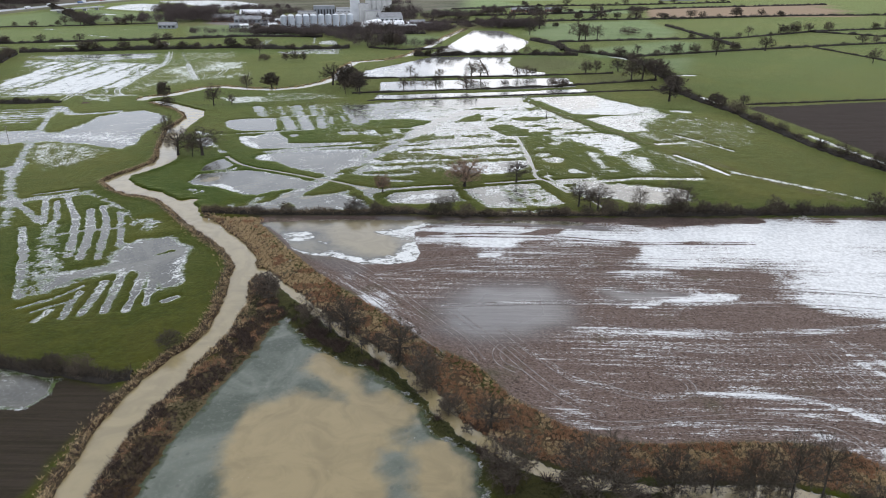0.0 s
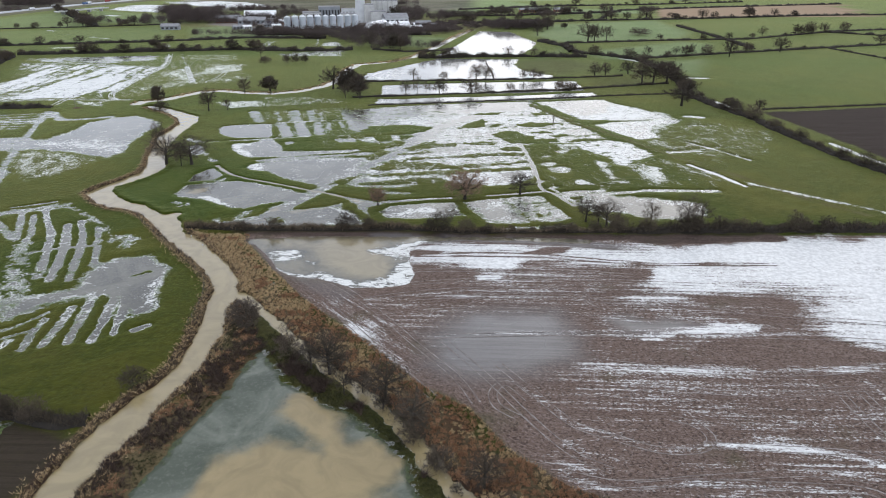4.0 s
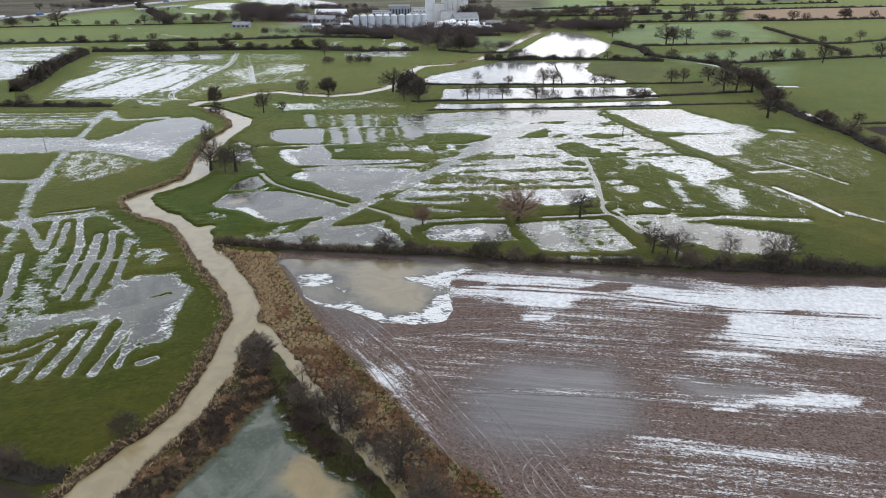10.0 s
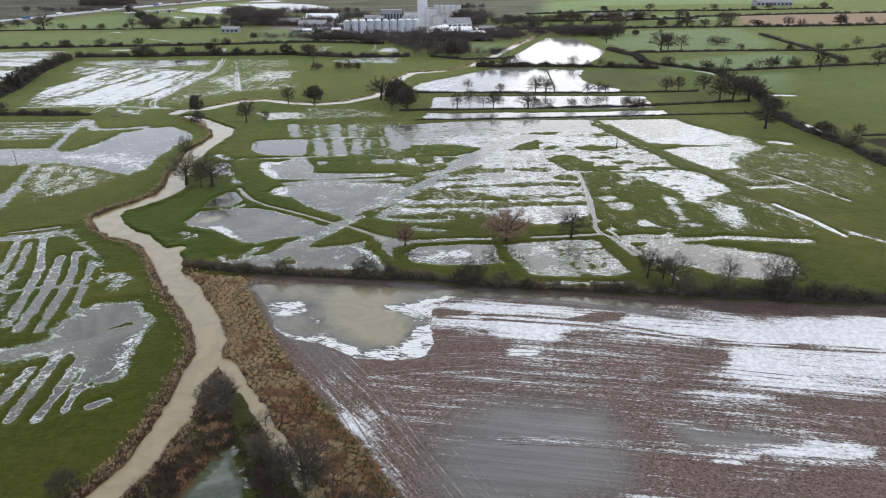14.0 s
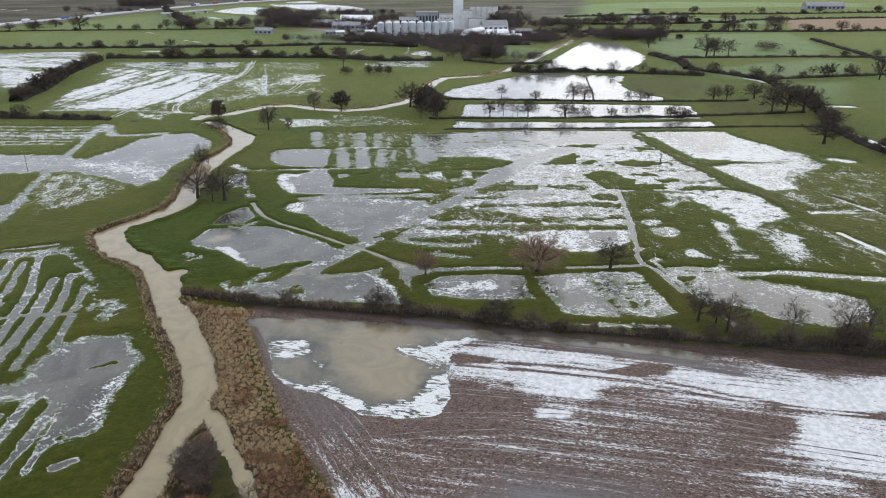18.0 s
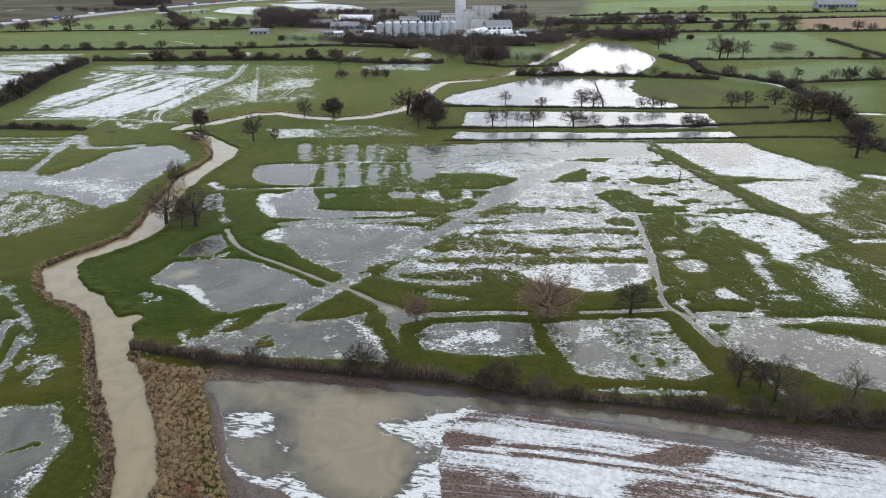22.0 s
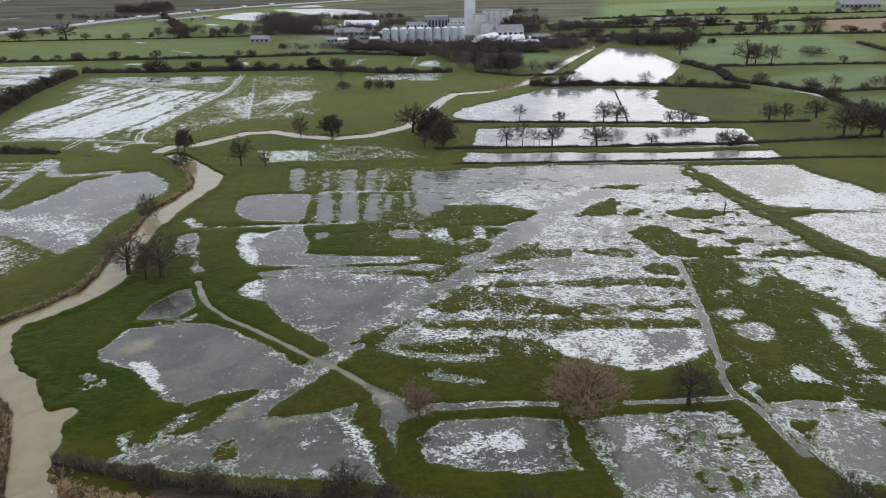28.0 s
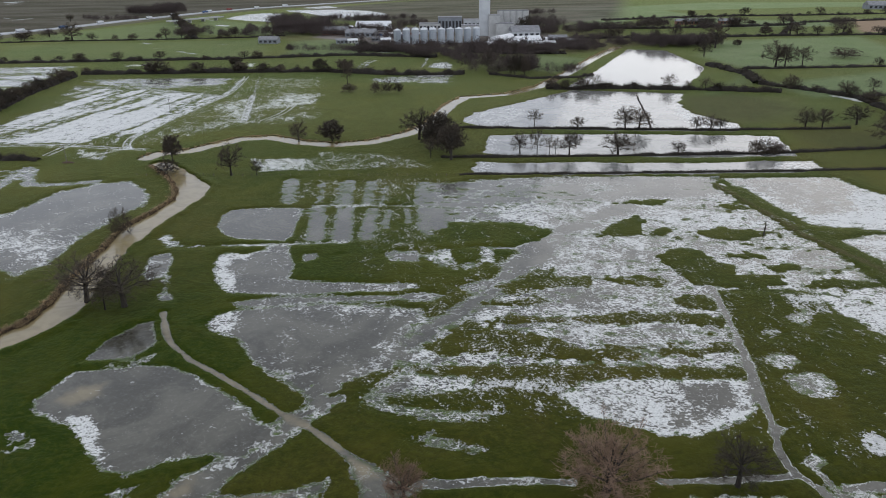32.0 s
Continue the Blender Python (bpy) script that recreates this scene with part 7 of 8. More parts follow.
def tufts(name, px, py, tall, spread, blades, material, label, category, seed, width=0.07):
    """Clumps of blades: one object for what nobody could count."""
    rng = np.random.default_rng(seed)
    keep = land(px, py) > 0.04
    px, py, tall = px[keep], py[keep], np.broadcast_to(tall, keep.shape)[keep]
    px, py, tall = (np.repeat(a, blades) for a in (px, py, tall))
    n = len(px)
    base = np.c_[px + rng.normal(size=n) * 0.10, py + rng.normal(size=n) * 0.10, land(px, py) - 0.03]
    tip = base + np.c_[rng.normal(size=(n, 2)) * spread * tall[:, None], tall * rng.uniform(0.45, 1.1, n)]
    v, q = ribbons(base, tip, rng.uniform(0.6, 1.4, n) * width, rng)
    tagged(new(name, quads_mesh(name, v, q, material, False)), label, category, kind="stuff")


def scatter(pts, per, seed):
    p = np.array(pts, float)[:, :2]
    lo, hi = p.min(0), p.max(0)
    rng = np.random.default_rng(seed)
    n = int(np.prod(hi - lo) * per)
    x, y = rng.uniform(lo[0], hi[0], n), rng.uniform(lo[1], hi[1], n)
    ok = inside(x, y, [tuple(r) for r in p])
    return x[ok], y[ok]


def hummocks(x, y, size, seed):
    """How far a place lies inside its hummock: zero in the gaps between them."""
    i, j = np.floor(x / size).astype(int), np.floor(y / size).astype(int)
    near, next_ = np.full(x.shape, 9e9), np.full(x.shape, 9e9)
    for a in (-1, 0, 1):
        for b in (-1, 0, 1):
            ox = LATTICE[(i + a + 7 * seed) % 256, (j + b) % 256] * 0.42 + 0.5
            oy = LATTICE[(i + a) % 256, (j + b + 91 + seed) % 256] * 0.42 + 0.5
            d = np.hypot((i + a + ox) * size - x, (j + b + oy) * size - y)
            near, next_ = np.minimum(near, d), np.minimum(next_, np.maximum(near, d))
    return next_ - near


x, y = scatter(ROUGH_AREA, 11.0, 1)
tump = hummocks(x, y, 2.0, 3)
ok = tump > 0.42
x, y, tump = x[ok], y[ok], tump[ok]
clump = 0.5 * np.minimum(tump, 1.0) + 0.4 * value_noise(x, y, 4, 27) + 0.35 * value_noise(x, y, 9, 22)
straw = (y > 205) & (value_noise(x, y, 5, 23) > -0.45) | (value_noise(x, y, 3, 23) > 0.25)
ok = clump > -0.2
tufts("dead_grass", x[ok & straw], y[ok & straw], (0.42 + 0.35 * clump)[ok & straw], 0.36, 7, STRAW, "straw-coloured dead grass and reeds on the rough bank", "grass", 31, 0.09)
tufts("dead_bracken", x[ok & ~straw], y[ok & ~straw], (0.46 + 0.35 * clump)[ok & ~straw], 0.42, 7, RUST, "rust-brown flattened bracken and dead weeds", "bracken", 32, 0.10)
x, y = scatter(ISLAND, 6.0, 2)
clump = value_noise(x, y, 3.0, 24)
tump = hummocks(x, y, 1.9, 5)
pale = value_noise(x, y, 2.2, 28) + 0.5 * value_noise(x, y, 7, 29) > 0.30
green = value_noise(x, y, 5, 30) > 0.45
ok = tump > 0.22
for pick, tall_, stuff_, words_, name_, kind_, seed_ in (
        (ok & ~pale & ~green, 0.9, BRAMBLE, "dark leafless brambles on the strip between river and pond", "brambles", "brambles", 33),
        (ok & pale & ~green, 0.6, RUST, "rusty dead weeds on the strip between river and pond", "dead_weeds", "weeds", 37),
        (ok & green, 0.4, TUSSOCK, "olive grass tussocks on the strip between river and pond", "tussock_grass", "grass", 38)):
    tufts(name_, x[pick], y[pick], (tall_ * (1 + 0.6 * clump))[pick], 0.5, 6, stuff_, words_, kind_, seed_, 0.09)
x, y = scatter(SCRUB, 4.0, 3)
clump = value_noise(x, y, 4.0, 25)
tufts("tussock_grass", x[clump < 0.5], y[clump < 0.5], 0.32, 0.5, 5, TUSSOCK, "coarse green tussocks beside the brown pond", "grass", 34, 0.09)
tufts("brambles", x[clump >= 0.5], y[clump >= 0.5], 0.8 + clump[clump >= 0.5], 0.6, 8, BRAMBLE, "dark brambles along the side stream", "brambles", 35, 0.09)
STRIP = [(x - 1.8, y - 1.6) for x, y in SIDE[2:10]] + [(x - 9, y - 9) for x, y in SIDE[9:1:-1]]
x, y = scatter(STRIP, 5.0, 6)
clump = value_noise(x, y, 3.2, 26)
tufts("tussock_grass", x[clump < 0.6], y[clump < 0.6], 0.36, 0.5, 6, TUSSOCK, "rank dark-green grass between pond and side stream", "grass", 45, 0.09)
tufts("brambles", x[clump >= 0.6], y[clump >= 0.6], 0.6 + clump[clump >= 0.6], 0.6, 8, BRAMBLE, "low dark brambles between pond and side stream", "brambles", 46, 0.09)
rng = np.random.default_rng(36)
for rows, count, wide_, name_, stuff_, words_, kind_, seed_ in (
        (RIVER_ROWS, 17000, 2.2, "bank_weeds", BRAMBLE, "dark dead weeds hanging over the river bank", "weeds", 41),
        (RIVER_ROWS, 14000, 3.0, "bank_grass", STRAW, "bleached grass fringe along the river bank", "grass", 42),
        ([(a, b, 7.5) for a, b in RIVER_NORTH], 9000, 2.2, "bank_grass", STRAW, "bleached grass fringe along the upper river", "grass", 43)):
    s = rng.uniform(0, strip_length([r[:2] for r in rows])[-1], count)
    at, nor = along([r[:2] for r in rows], s)
    half = np.interp(s, strip_length([r[:2] for r in rows]), [r[2] for r in rows]) / 2
    off = (half + np.abs(rng.normal(size=count)) * wide_ * 0.6) * rng.choice((-1, 1), count)
    off = np.where(at[:, 1] > 266, half + 0.6 * (np.abs(off) - half), off)
    p = at + nor * off[:, None]
    tufts(name_, p[:, 0], p[:, 1], rng.uniform(0.35, 0.95, count), 0.5, 5, stuff_, words_, kind_, seed_, 0.09)
x, y = scatter(FIELD_EDGE + [(q[0] - 3, q[1] - 3) for q in FIELD_EDGE[::-1]], 6.0, 5)
tufts("field_margin_grass", x, y, 0.22, 0.4, 5, TUSSOCK, "narrow green grass margin along the ploughed field", "grass", 44, 0.08)


# ---- wheel ruts on the ploughed land, holding pale ice ----
def curve(pts, step=0.8):
    """A smooth line through the points."""
    p = np.array([pts[0], *pts, pts[-1]], float)
    out = []
    for a, b, c, d in zip(p, p[1:], p[2:], p[3:]):
        u = np.linspace(0, 1, max(3, int(np.hypot(*(c - b)) / step)), endpoint=False)[:, None]
        out.append(0.5 * (2 * b + (c - a) * u + (2 * a - 5 * b + 4 * c - d) * u ** 2 + (3 * b - a - 3 * c + d) * u ** 3))
    return np.concatenate(out)


def rut_material(name, low, high):
    n = Nodes(name)
    f = n.math("ADD", n.math("MULTIPLY", n.noise(0.35, 4), 0.6), n.math("MULTIPLY", n.noise(2.2, 5, None, 0.7), 0.5))
    n.end(n.mix(n.ramp(f, 0.48, 0.66), low, high), 0.7, 0.2)
    return n.m


def ruts(pts, gauge, width, seed, material, label="pale iced wheel ruts curving over the ploughed field"):
    mid = curve(pts)
    d = np.gradient(mid, axis=0)
    nor = np.c_[-d[:, 1], d[:, 0]] / (np.hypot(*d.T)[:, None] + 1e-9)
    s = np.arange(len(mid)) * 0.8
    verts, faces, n0 = [], [], 0
    for side in (-gauge / 2, gauge / 2):
        w = width * (0.7 + 0.45 * value_noise(s, 0 * s + side, 4, seed))
        o = side + 0.12 * value_noise(s, 0 * s, 9, seed + 3)
        for k in (-0.5, 0.5):
            q = mid + nor * (o + k * w)[:, None]
            verts.append(np.c_[q, land(q[:, 0], q[:, 1]) + 0.045])
        k = np.arange(len(mid) - 1)
        faces.append(np.stack([n0 + k, n0 + len(mid) + k, n0 + len(mid) + k + 1, n0 + k + 1], -1))
        n0 += 2 * len(mid)
    tagged(new("wheel_ruts", quads_mesh("wheel_ruts", np.concatenate(verts), np.concatenate(faces), material, False)), label, "wheel ruts", kind="stuff")


ICED_RUT = rut_material("iced_rut", (0.125, 0.100, 0.088), (0.27, 0.245, 0.23))
ICED_TRACK = rut_material("iced_track", (0.30, 0.31, 0.25), (0.74, 0.74, 0.74))
RUTS_LOW = [
    [(37.8, 179.6), (60.1, 176.2), (86.2, 176.1), (117.0, 182.0)],
    [(32.8, 135.2), (46.7, 136.5), (60.0, 136.0), (76.4, 135.2), (81.0, 131.2), (84.0, 124.6)],
    [(45.5, 157.1), (50.5, 154.7), (52.2, 149.8), (48.4, 146.3), (40.7, 145.9), (31.6, 149.8), (23.2, 154.5), (16.0, 165.5), (7.8, 178.4)],
    [(50.2, 147.9), (64.4, 147.2), (81.6, 145.7), (92.9, 140.1)],
    [(11.2, 156.5), (6.7, 160.7), (6.2, 166.3), (9.8, 169.8), (14.7, 162.7)],
    [(-8.6, 215.2), (28.9, 215.4), (76.3, 208.4), (127.8, 200.7)],
]
RUTS_MIDDLE = [
    [(-8.3, 191.7), (25.9, 194.1), (55.4, 193.5), (94.0, 193.7), (122.0, 190.7)],
    [(18.2, 138.8), (27.9, 135.9), (36.4, 136.1), (47.0, 137.6), (70.0, 139.7), (90.1, 135.3)],
    [(88.5, 167.8), (89.0, 158.8), (90.4, 148.9), (94.6, 143.0)],
    [(93.5, 169.8), (94.2, 159.7), (96.3, 146.0)],
    [(52.5, 168.1), (72.0, 166.6), (93.3, 169.5), (108.5, 167.3)],
    [(-6.0, 189.3), (4.4, 173.1), (13.2, 157.4), (21.7, 144.6), (29.4, 139.0)],
]
RUTS_HIGH = [
    [(-17.2, 224.4), (8.4, 228.4), (33.4, 229.5), (56.6, 227.2), (75.8, 225.8)],
    [(-15.3, 214.0), (8.6, 217.1), (28.9, 217.2), (46.5, 215.8)],
    [(-18.9, 234.0), (8.2, 235.0), (30.7, 235.4), (54.7, 232.1)],
    [(-13.9, 205.8), (5.1, 208.2), (23.5, 207.2)],
    [(-30.1, 213.3), (-0.1, 220.8), (44.8, 220.6), (96.0, 219.3)],
    [(-42.1, 224.4), (-29.6, 210.4), (-14.7, 189.2), (-2.9, 172.4), (2.3, 161.2)],
    [(-42.2, 211.7), (-27.0, 189.9), (-14.9, 172.7), (-6.5, 161.7)],
]
for n_, line in enumerate(RUTS_LOW + RUTS_MIDDLE + RUTS_HIGH):
    ruts(line, 2.0, 0.42, 60 + n_, ICED_RUT)
for n_, line in enumerate([
        [(-306.9, 767.4), (-287.1, 710.4), (-278.7, 676.8), (-275.3, 635.9), (-271.6, 600.2), (-267.5, 570.8), (-264.0, 546.1), (-258.0, 530.7), (-250.9, 521.2)],
        [(-344.2, 508.4), (-294.6, 520.1), (-263.8, 520.1), (-237.9, 520.8)],
        [(-219.9, 592.3), (-238.0, 634.0), (-257.9, 681.2)],
        [(-421.9, 694.6), (-362.0, 694.6), (-278.3, 674.1)],
        [(-283.5, 499.7), (-287.4, 526.4), (-289.4, 549.7)],
        [(-212.7, 656.3), (-207.8, 622.1), (-209.6, 596.4)],
]):
    ruts(line, 3.4, 1.1, 90 + n_, ICED_TRACK, "white iced wheel tracks across the flooded far meadow")


# ---- fences, poles and small things ----
def fence(pts, step, label, tall=1.2):
    s = np.arange(0, strip_length(pts)[-1], step)
    at, _ = along(pts, s)
    ob = thing("fence", Matrix(), label, "fence")
    me = part("post", box(bmesh.new(), -0.07, 0.07, -0.07, 0.07, -0.2, tall, 0.015), POST, ob).data
    first = ob.children[0]
    for k, (x, y) in enumerate(at):
        post = first if k == 0 else under("post", me, ob)
        post.matrix_basis = pose(x, y, max(float(land(x, y)), 0), 0, (k * 7 % 5 - 2) * 1.2, k * 31)
    for z in (0.45, 0.8, tall - 0.1):
        bm = bmesh.new()
        for (ax, ay), (bx, by) in zip(at[:-1], at[1:]):
            tube(bm, (ax, ay, max(float(land(ax, ay)), 0) + z), (bx, by, max(float(land(bx, by)), 0) + z), 0.012, 0.012, 3)
        part("wire", bm, WIRE, ob)
    return ob


fence([(-131, 284), (-125, 275), (-108, 255), (-93, 239), (-83, 224), (-79, 211), (-78, 195)], 3.5, "post and wire fence along the river bank")
fence([(-213, 475), (-142, 488), (-66, 503)], 4.5, "old post and wire fence across the meadow")
fence([(70, 117), (79, 116), (92, 112)], 2.5, "wooden post and rail fence beside the stream")


def pole(x, y, tall, heap):
    ob = thing("utility_pole", pose(x, y, max(float(land(x, y)), 0)), "weathered wooden utility pole standing in the wet meadow", "utility pole")
    part("shaft", tube(bmesh.new(), (0, 0, -0.5), (0, 0, tall), 0.17, 0.12, 8), POST, ob)
    part("crossarm", box(bmesh.new(), -1.1, 1.1, -0.06, 0.06, tall - 0.5, tall - 0.36, 0.02), POST, ob)
    for k in (-0.95, 0.0, 0.95):
        part("insulator", tube(bmesh.new(), (k, 0, tall - 0.36), (k, 0, tall - 0.14), 0.06, 0.04, 8), WHITE, ob)
    if heap:
        bm = bmesh.new()
        bmesh.ops.create_icosphere(bm, subdivisions=2, radius=1.0)
        for v in bm.verts:
            v.co = Vector((v.co.x * 3.2, v.co.y * 1.4, max(v.co.z, -0.1) * 0.7)) * (1 + 0.25 * noise.noise(v.co * 3))
        pile = part("earth_heap", bm, BRAMBLE, None)
        pile.matrix_world = pose(x + 1.5, y - 1.0, max(float(land(x, y)), 0), 0, 0, 12)
        tagged(pile, "dark heap of earth and brushwood under the pole", "earth heap")


pole(-263, 490, 9.0, True)
pole(-253, 384, 8.5, False)
pole(-284, 614, 9.0, False)


def snag(x, y, tall):
    bm = bmesh.new()
    tube(bm, (0, 0, -0.2), (0.15, 0, tall * 0.55), 0.35, 0.22, 7), tube(bm, (0.15, 0, tall * 0.55), (-0.1, 0.1, tall), 0.22, 0.05, 6)
    for a, b in (((0.1, 0, tall * 0.5), (1.0, 0.2, tall * 0.72)), ((0.05, 0, tall * 0.65), (-0.9, 0.1, tall * 0.85)), ((0.12, 0, tall * 0.35), (-0.7, -0.3, tall * 0.45))):
        tube(bm, a, b, 0.12, 0.03, 5)
    ob = thing("dead_tree", pose(x, y, float(land(x, y))), "dead broken tree snag on a grassy rise in the flood", "dead tree")
    part("trunk", bm, BARK, ob)


snag(55, 451, 6.8)


def marker(x, y, turn):
    ob = thing("marker_board", pose(x, y, float(land(x, y)), 0, 0, turn), "small white board on a post at the river edge", "marker board")
    part("post", box(bmesh.new(), -0.05, 0.05, -0.05, 0.05, -0.2, 1.0, 0.01), POST, ob)
    part("board", box(bmesh.new(), -0.16, 0.16, -0.09, -0.05, 0.35, 1.5, 0.01), WHITE, ob)


marker(-101, 262, 20)
marker(-94, 254, 20)


def gate(x, y, turn):
    ob = thing("field_gate", pose(x, y, max(float(land(x, y)), 0), 0, 0, turn), "galvanised field gate at the ditch crossing", "gate")
    for k in (-1.9, 1.9):
        part("gate_post", box(bmesh.new(), k - 0.1, k + 0.1, -0.1, 0.1, -0.3, 1.5, 0.02), POST, ob)
    for z in (0.3, 0.55, 0.8, 1.05, 1.25):
        part("rail", tube(bmesh.new(), (-1.75, 0, z), (1.75, 0, z), 0.03, 0.03, 6), STEEL, ob)
    part("brace", tube(bmesh.new(), (-1.75, 0.03, 0.3), (1.2, 0.03, 1.25), 0.025, 0.025, 6), STEEL, ob)


gate(48, 521, 12)


# ---- the malting works ----
def silo(x, y, r, tall):
    ob = thing("grain_silo", pose(x, y, 0.3), "tall ribbed galvanised grain silo with a conical roof", "silo", "row of steel silos")
    bm = bmesh.new()
    rings = []
    for k in range(13):
        rr = r * (1.0 if k % 2 else 1.02)
        rings.append([bm.verts.new((rr * math.cos(a * math.tau / 18), rr * math.sin(a * math.tau / 18), tall * k / 12)) for a in range(18)])
    for lo, hi in zip(rings, rings[1:]):
        for a in range(18):
            bm.faces.new((lo[a], lo[(a + 1) % 18], hi[(a + 1) % 18], hi[a]))
    part("shell", bm, STEEL, ob)
    bm = bmesh.new()
    bmesh.ops.create_cone(bm, cap_ends=True, segments=18, radius1=r * 1.05, radius2=0.6, depth=r * 0.45, matrix=Matrix.Translation((0, 0, tall + r * 0.22)))
    part("roof", bm, PALE, ob)
    part("vent", tube(bmesh.new(), (0, 0, tall + r * 0.4), (0, 0, tall + r * 0.4 + 1.2), 0.7, 0.5, 8), GREY, ob)
    return ob


first = silo(-245, 1034, 4.4, 16.5)
for k in range(1, 10):
    copy_thing(first, pose(-245 + 9.9 * k, 1034 + 4.4 * k, 0.3))
for k in range(4):
    copy_thing(first, pose(-238 + 9.9 * k, 1050 + 4.4 * k, 0.3))


def building(name, x, y, turn, w, d, tall, wall, label, category, roof="flat", storeys=0, bays=0, dark_side=True):
    """A walled block with its roof, parapet or ridge, doors and windows."""
    ob = thing(name, pose(x, y, 0.3, 0, 0, turn), label, category)
    part("wall", box(bmesh.new(), -w / 2, w / 2, -d / 2, d / 2, -0.5, tall, 0.1), wall, ob)
    if roof == "flat":
        part("roof", box(bmesh.new(), -w / 2 - 0.3, w / 2 + 0.3, -d / 2 - 0.3, d / 2 + 0.3, tall, tall + 0.7, 0.1), ROOF, ob)
    else:
        bm = bmesh.new()
        e, h = 0.6, d * 0.28
        a = [bm.verts.new(p) for p in ((-w / 2 - e, -d / 2 - e, tall - 0.1), (w / 2 + e, -d / 2 - e, tall - 0.1), (w / 2 + e, 0, tall + h), (-w / 2 - e, 0, tall + h), (-w / 2 - e, d / 2 + e, tall - 0.1), (w / 2 + e, d / 2 + e, tall - 0.1))]
        for f in ((0, 1, 2, 3), (3, 2, 5, 4), (0, 3, 4), (1, 5, 2), (0, 4, 5, 1)):
            bm.faces.new([a[k] for k in f])
        part("roof", bm, ROOF if roof == "gable" else WHITE, ob)
    for s in range(storeys):
        for b in range(bays):
            cx, cz = -w / 2 + w * (b + 0.5) / bays, tall * (s + 0.5) / storeys
            win = part("window", box(bmesh.new(), cx - w / bays * 0.28, cx + w / bays * 0.28, -d / 2 - 0.06, -d / 2 + 0.1, cz - tall / storeys * 0.25, cz + tall / storeys * 0.25), DARK, ob)
            part("window_sill", box(bmesh.new(), cx - w / bays * 0.31, cx + w / bays * 0.31, -d / 2 - 0.22, -d / 2 - 0.02, cz - tall / storeys * 0.25 - 0.18, cz - tall / storeys * 0.25 - 0.02), CONCRETE, win)
    return ob


building("elevator_tower", -159, 1155, 12, 14, 14, 47, PALE, "tall pale concrete grain elevator tower above the works", "tower")
building("works_block", -178, 1156, 12, 24, 20, 13, CONCRETE, "grey concrete works block beside the tower", "factory")
building("works_block", -219, 1219, 12, 34, 22, 19, GREY, "grey clad malting house behind the silos", "factory", storeys=1, bays=7)
building("works_block", -184, 1215, 12, 28, 20, 16, PALE, "pale clad malting house with flat roof", "factory", storeys=1, bays=5)
building("works_block", -245, 1205, 12, 30, 18, 11, CONCRETE, "low concrete store behind the silos", "factory", storeys=1, bays=6)
building("works_block", -145, 1148, 12, 14, 18, 27, CONCRETE, "stepped concrete block against the grain tower", "factory")
building("works_block", -131, 1143, 14, 22, 22, 17, CONCRETE, "concrete annexe below the tower", "factory")
building("warehouse", -103, 1131, 20, 36, 24, 9, PALE, "low pale warehouse with a pitched roof", "warehouse", "gable", 1, 5)
building("warehouse", -92, 1064, 30, 30, 16, 5, PALE, "low white-roofed shed in the works yard", "shed", "white", 1, 5)
building("warehouse", -69, 1034, 25, 24, 10, 4, GREY, "low grey store shed in the works yard", "shed", "white")
building("warehouse", -58, 1092, 15, 22, 12, 5, GREY, "grey shed at the edge of the works", "shed", "gable", 1, 4)
building("warehouse", -319, 1118, 8, 40, 16, 6, GREY, "grey yard building beyond the silos", "shed", "gable", 1, 6)
building("warehouse", -364, 1143, 8, 34, 18, 6, BRICK, "brick store by the works road", "shed", "gable", 1, 5)
building("warehouse", -332, 1214, 8, 50, 22, 7, PALE, "pale long warehouse behind the works", "warehouse", "white", 1, 7)
building("barn", -408, 1026, 5, 24, 12, 5, GREY, "dark steel barn with a blue-grey roof", "barn", "gable", 1, 4)
building("farmhouse", 126, 1374, 10, 42, 12, 5, BRICK, "long brick farm range among trees", "farm", "gable", 1, 8)
building("farmhouse", 185, 1385, 10, 30, 12, 5, BRICK, "brick barn range among trees", "farm", "gable", 1, 6)
building("barn", 540, 1791, 8, 80, 26, 8, GREY, "large grey farm shed with pitched roof", "barn", "gable", 1, 9)
for k in range(5):
    ob = thing("concrete_silo", pose(-139 + 8.0 * k, 1168 + 1.5 * k, 0.3), "pale cylindrical concrete silo beside the works", "silo", "concrete silos")
    part("shell", tube(bmesh.new(), (0, 0, -0.3), (0, 0, 31), 4.6, 4.6, 20), CONCRETE, ob)
    part("cap", tube(bmesh.new(), (0, 0, 31), (0, 0, 32), 4.8, 4.4, 20), ROOF, ob)


rng = np.random.default_rng(77)
for k in range(26):
    x, y = -330 + 290 * (k + rng.uniform(0, 0.8)) / 26, 1012 + rng.uniform(0, 75)
    if -262 < x < -140 and y < 1062:
        continue
    look_ = (("shipping_container", 9, 2.6, 2.7, PALE, "pale steel storage container in the works yard", "container", "flat"),
             ("store_shed", 14, 8, 4, GREY, "low grey store shed in the works yard", "shed", "gable"),
             ("store_shed", 12, 7, 3.6, CONCRETE, "small white-roofed store in the works yard", "shed", "white"))[k % 3]
    building(look_[0], round(x), round(y), 12 + 15 * (k % 4), look_[1], look_[2], look_[3], look_[4], look_[5], look_[6], look_[7], 1, 3)


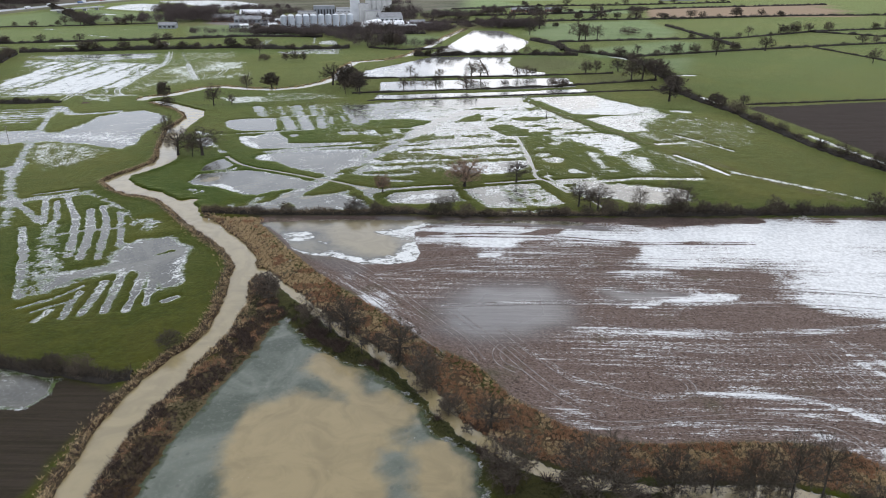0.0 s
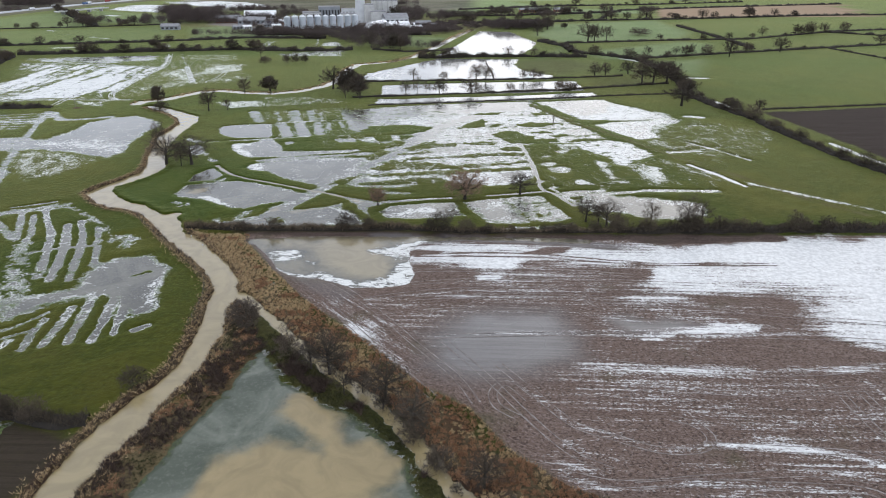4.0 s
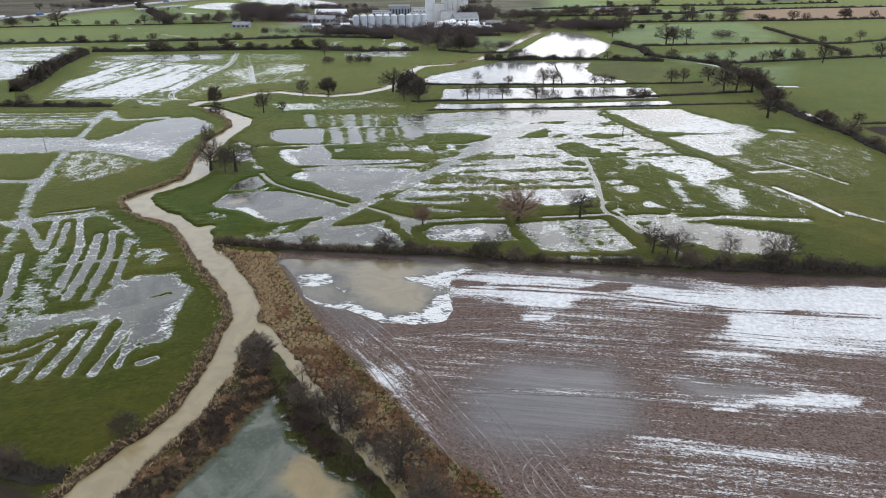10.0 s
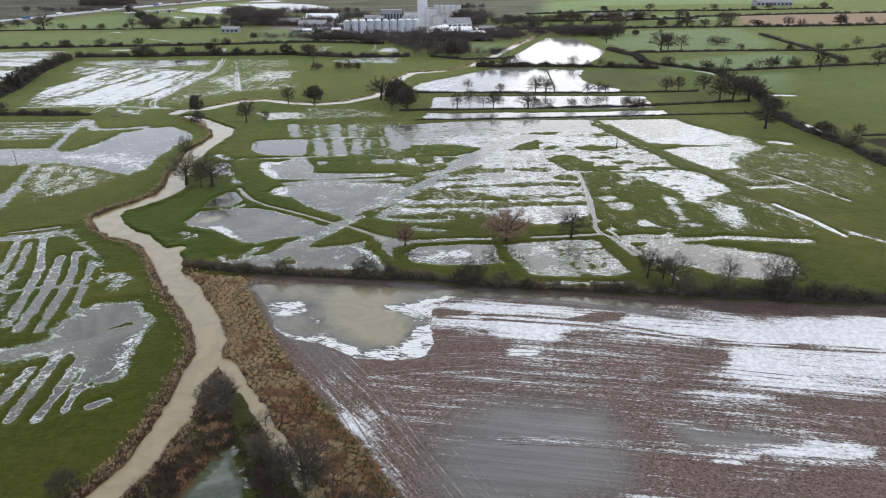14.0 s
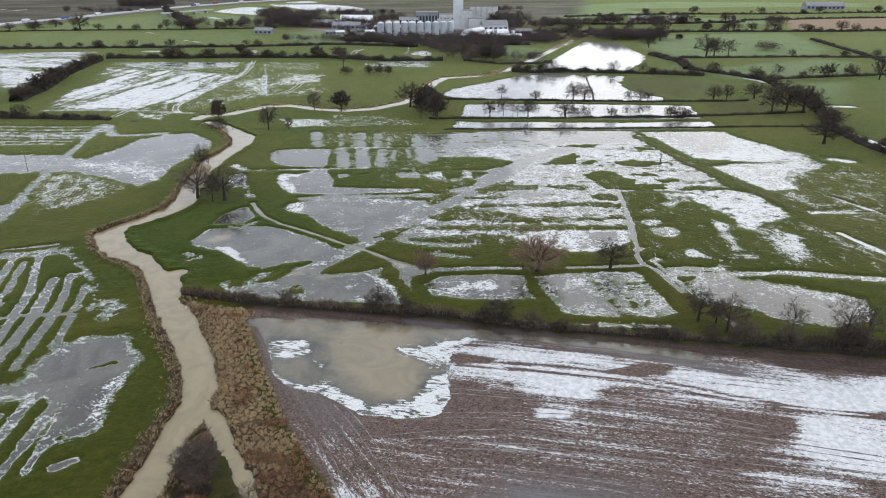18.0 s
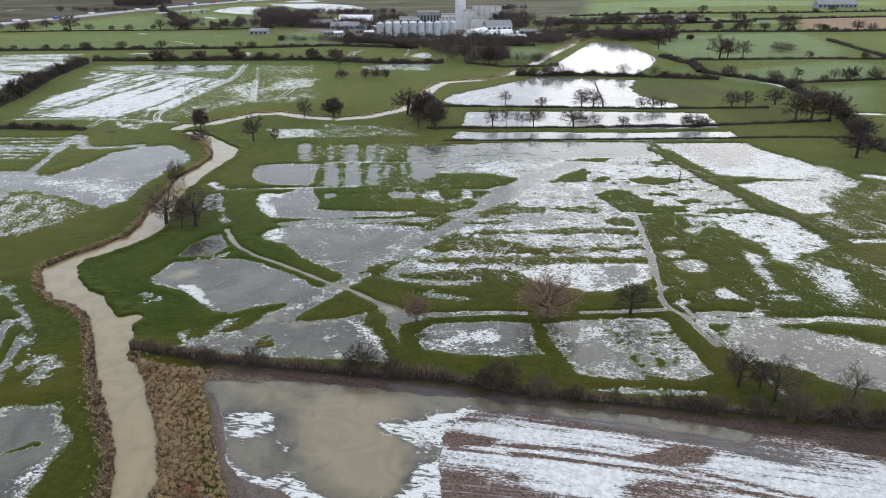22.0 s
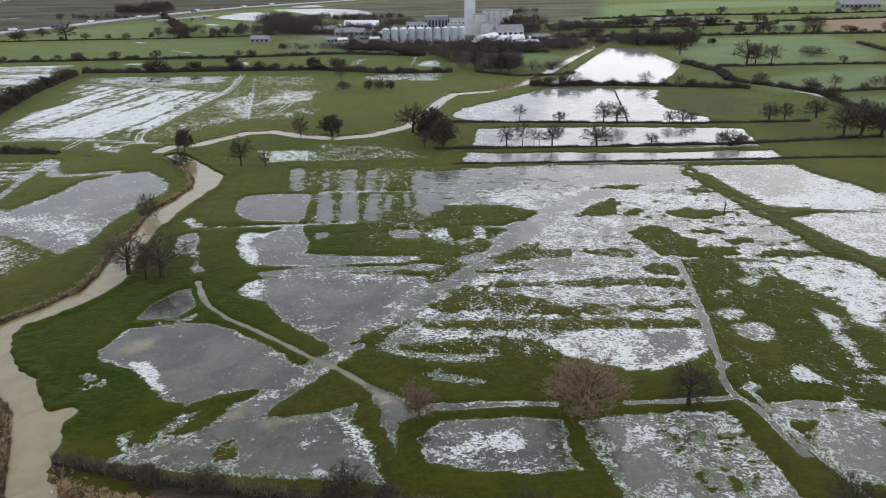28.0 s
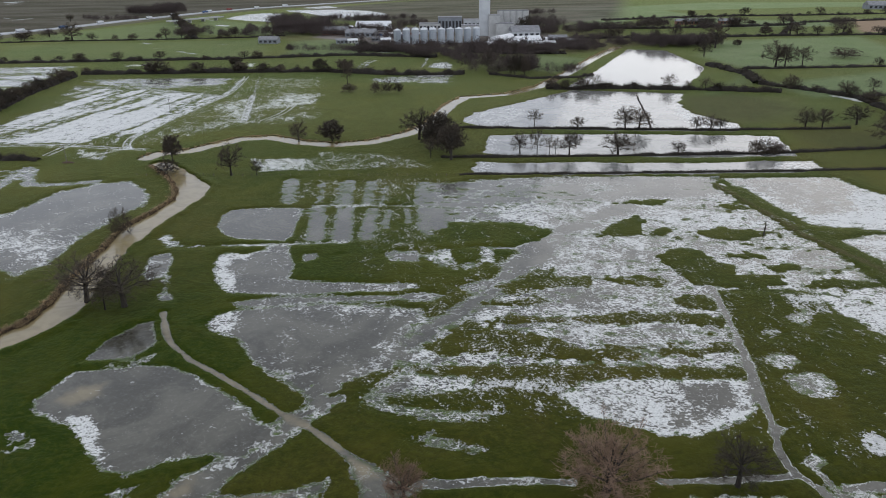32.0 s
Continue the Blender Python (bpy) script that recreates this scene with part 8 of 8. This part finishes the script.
# parked trailers, tanks and stacked pallets in the west yard
rng = np.random.default_rng(81)
for k in range(34):
    u, v = rng.uniform(), rng.uniform()
    x, y = -400 + 130 * u + 20 * v, 1205 - 75 * u + 62 * (v - 0.35)
    look_ = (("trailer", 11, 2.6, 3.2, WHITE, "white box trailer parked in the works yard", "trailer", "flat"),
             ("pallet_stack", 6, 4, 2.2, BRICK, "brown stack of pallets in the works yard", "pallets", "flat"),
             ("store_shed", 13, 7, 4, GREY, "low grey store shed in the works yard", "shed", "white"),
             ("shipping_container", 12, 2.5, 2.7, BLUE, "dark blue storage container in the works yard", "container", "flat"))[k % 4]
    building(look_[0], round(x), round(y), 15 * (k % 5) - 20, look_[1], look_[2], look_[3], look_[4], look_[5], look_[6], look_[7])


def arched_hall(x, y, turn, w, length):
    bm = bmesh.new()
    rings = [[bm.verts.new((w / 2 * math.cos(math.pi * k / 10), s, w * 0.55 * math.sin(math.pi * k / 10))) for k in range(11)] for s in np.linspace(0, length, 7)]
    for lo, hi in zip(rings, rings[1:]):
        for k in range(10):
            bm.faces.new((lo[k], lo[k + 1], hi[k + 1], hi[k]))
    bm.faces.new(rings[0][::-1]), bm.faces.new(rings[-1])
    ob = thing("arched_hall", pose(x, y, 0.3, 0, 0, turn), "white fabric-covered arched storage hall", "storage hall")
    part("cover", bm, WHITE, ob)
    part("door", box(bmesh.new(), -2.5, 2.5, -0.15, 0.1, 0, 4.5), GREY, ob)


arched_hall(-131, 1049, -18, 17, 46)
arched_hall(-79, 1101, -75, 8, 24)


# ---- the trunk road on its low bank ----
ROAD = [(-860, 800), (-835, 930), (-827, 1002), (-833, 1070), (-824, 1115), (-814, 1164), (-811, 1228), (-807, 1299), (-797, 1387), (-784, 1496), (-763, 1584), (-739, 1672), (-450, 2238)]
s = np.arange(0, strip_length(ROAD)[-1], 12.0)
at, nor = along(ROAD, s)


def ribbon_road(name, offsets, heights, material, label, kind="structure"):
    v = np.stack([np.c_[at + nor * o, np.full(len(at), h)] for o, h in zip(offsets, heights)], 1)
    k = np.arange(v.shape[0] * v.shape[1]).reshape(v.shape[:2])
    q = np.stack([k[:-1, :-1], k[:-1, 1:], k[1:, 1:], k[1:, :-1]], -1).reshape(-1, 4)
    tagged(new(name, quads_mesh(name, v.reshape(-1, 3), q, material, False)), label, "road", kind=kind)


ribbon_road("road_bank", (-30, -18, 18, 30), (0.0, 3.0, 3.0, 0.0), VERGE, "grassy bank that carries the trunk road")
ribbon_road("road", (-16.0, -15.9, 15.9, 16.0), (2.9, 3.12, 3.12, 2.9), ASPHALT, "pale grey dual carriageway on a low bank")
for o in (-13.0, -2.0, 2.0, 13.0):
    ribbon_road("road_marking", (o - 0.15, o + 0.15), (3.14, 3.14), WHITE, "white line along the carriageway")
ob = thing("crash_barrier", Matrix(), "steel crash barrier along the middle of the trunk road", "crash barrier")
for k in range(0, len(at) - 1):
    part("rail", box(bmesh.new(), 0, 12, -0.06, 0.06, 3.5, 3.9), STEEL, ob).matrix_basis = pose(at[k][0], at[k][1], 0, 0, 0, math.degrees(math.atan2(*(at[k + 1] - at[k])[::-1])))


def lorry(s0, side, body, label):
    p, n_ = along(ROAD, np.array([float(s0)]))
    turn = math.degrees(math.atan2(-n_[0][0], n_[0][1]))
    ob = thing("lorry", pose(p[0][0] + n_[0][0] * side, p[0][1] + n_[0][1] * side, 3.13, 0, 0, turn), label, "lorry", "traffic on the trunk road")
    part("trailer", box(bmesh.new(), -6.6, 4.4, -1.25, 1.25, 1.0, 4.0, 0.06), body, ob)
    part("cab", box(bmesh.new(), 4.8, 7.0, -1.2, 1.2, 0.6, 3.6, 0.25), body, ob)
    part("windscreen", box(bmesh.new(), 6.9, 7.05, -1.05, 1.05, 2.1, 3.1), DARK, ob)
    part("chassis", box(bmesh.new(), -6.4, 6.8, -0.5, 0.5, 0.6, 1.0), DARK, ob)
    for x in (-5.6, -4.4, -3.2, 4.9, 6.0):
        for y in (-1.15, 1.15):
            wheel = part("wheel", tube(bmesh.new(), (x, y - 0.15, 0.5), (x, y + 0.15, 0.5), 0.5, 0.5, 10), RUBBER, ob)
            part("hub", tube(bmesh.new(), (x, y - 0.18, 0.5), (x, y + 0.18, 0.5), 0.22, 0.22, 8), STEEL, wheel)


for place, side, paint_, words in ((300, 6, WHITE, "white"), (362, -6, BLUE, "blue"), (455, 6, WHITE, "white"), (560, -6, WHITE, "white"), (640, 6, WHITE, "white"), (718, -6, BLUE, "blue"), (742, 6, WHITE, "white"), (800, 6, RED, "red"), (870, -6, WHITE, "white"), (960, 6, WHITE, "white")):
    lorry(place, side, paint_, words + " articulated lorry on the trunk road")
bridge = thing("road_bridge", pose(-687, 1328, 0.0, 0, 0, 74), "concrete side-road bridge over the flooded land", "bridge")
part("deck", box(bmesh.new(), -60, 60, -5, 5, 4.5, 5.5, 0.1), CONCRETE, bridge)
for y in (-4.8, 4.8):
    part("parapet", box(bmesh.new(), -60, 60, y - 0.15, y + 0.15, 5.5, 6.6), CONCRETE, bridge)
for x in (-45, -15, 15, 45):
    part("pier", box(bmesh.new(), x - 0.8, x + 0.8, -4, 4, -0.5, 4.5, 0.1), CONCRETE, bridge)
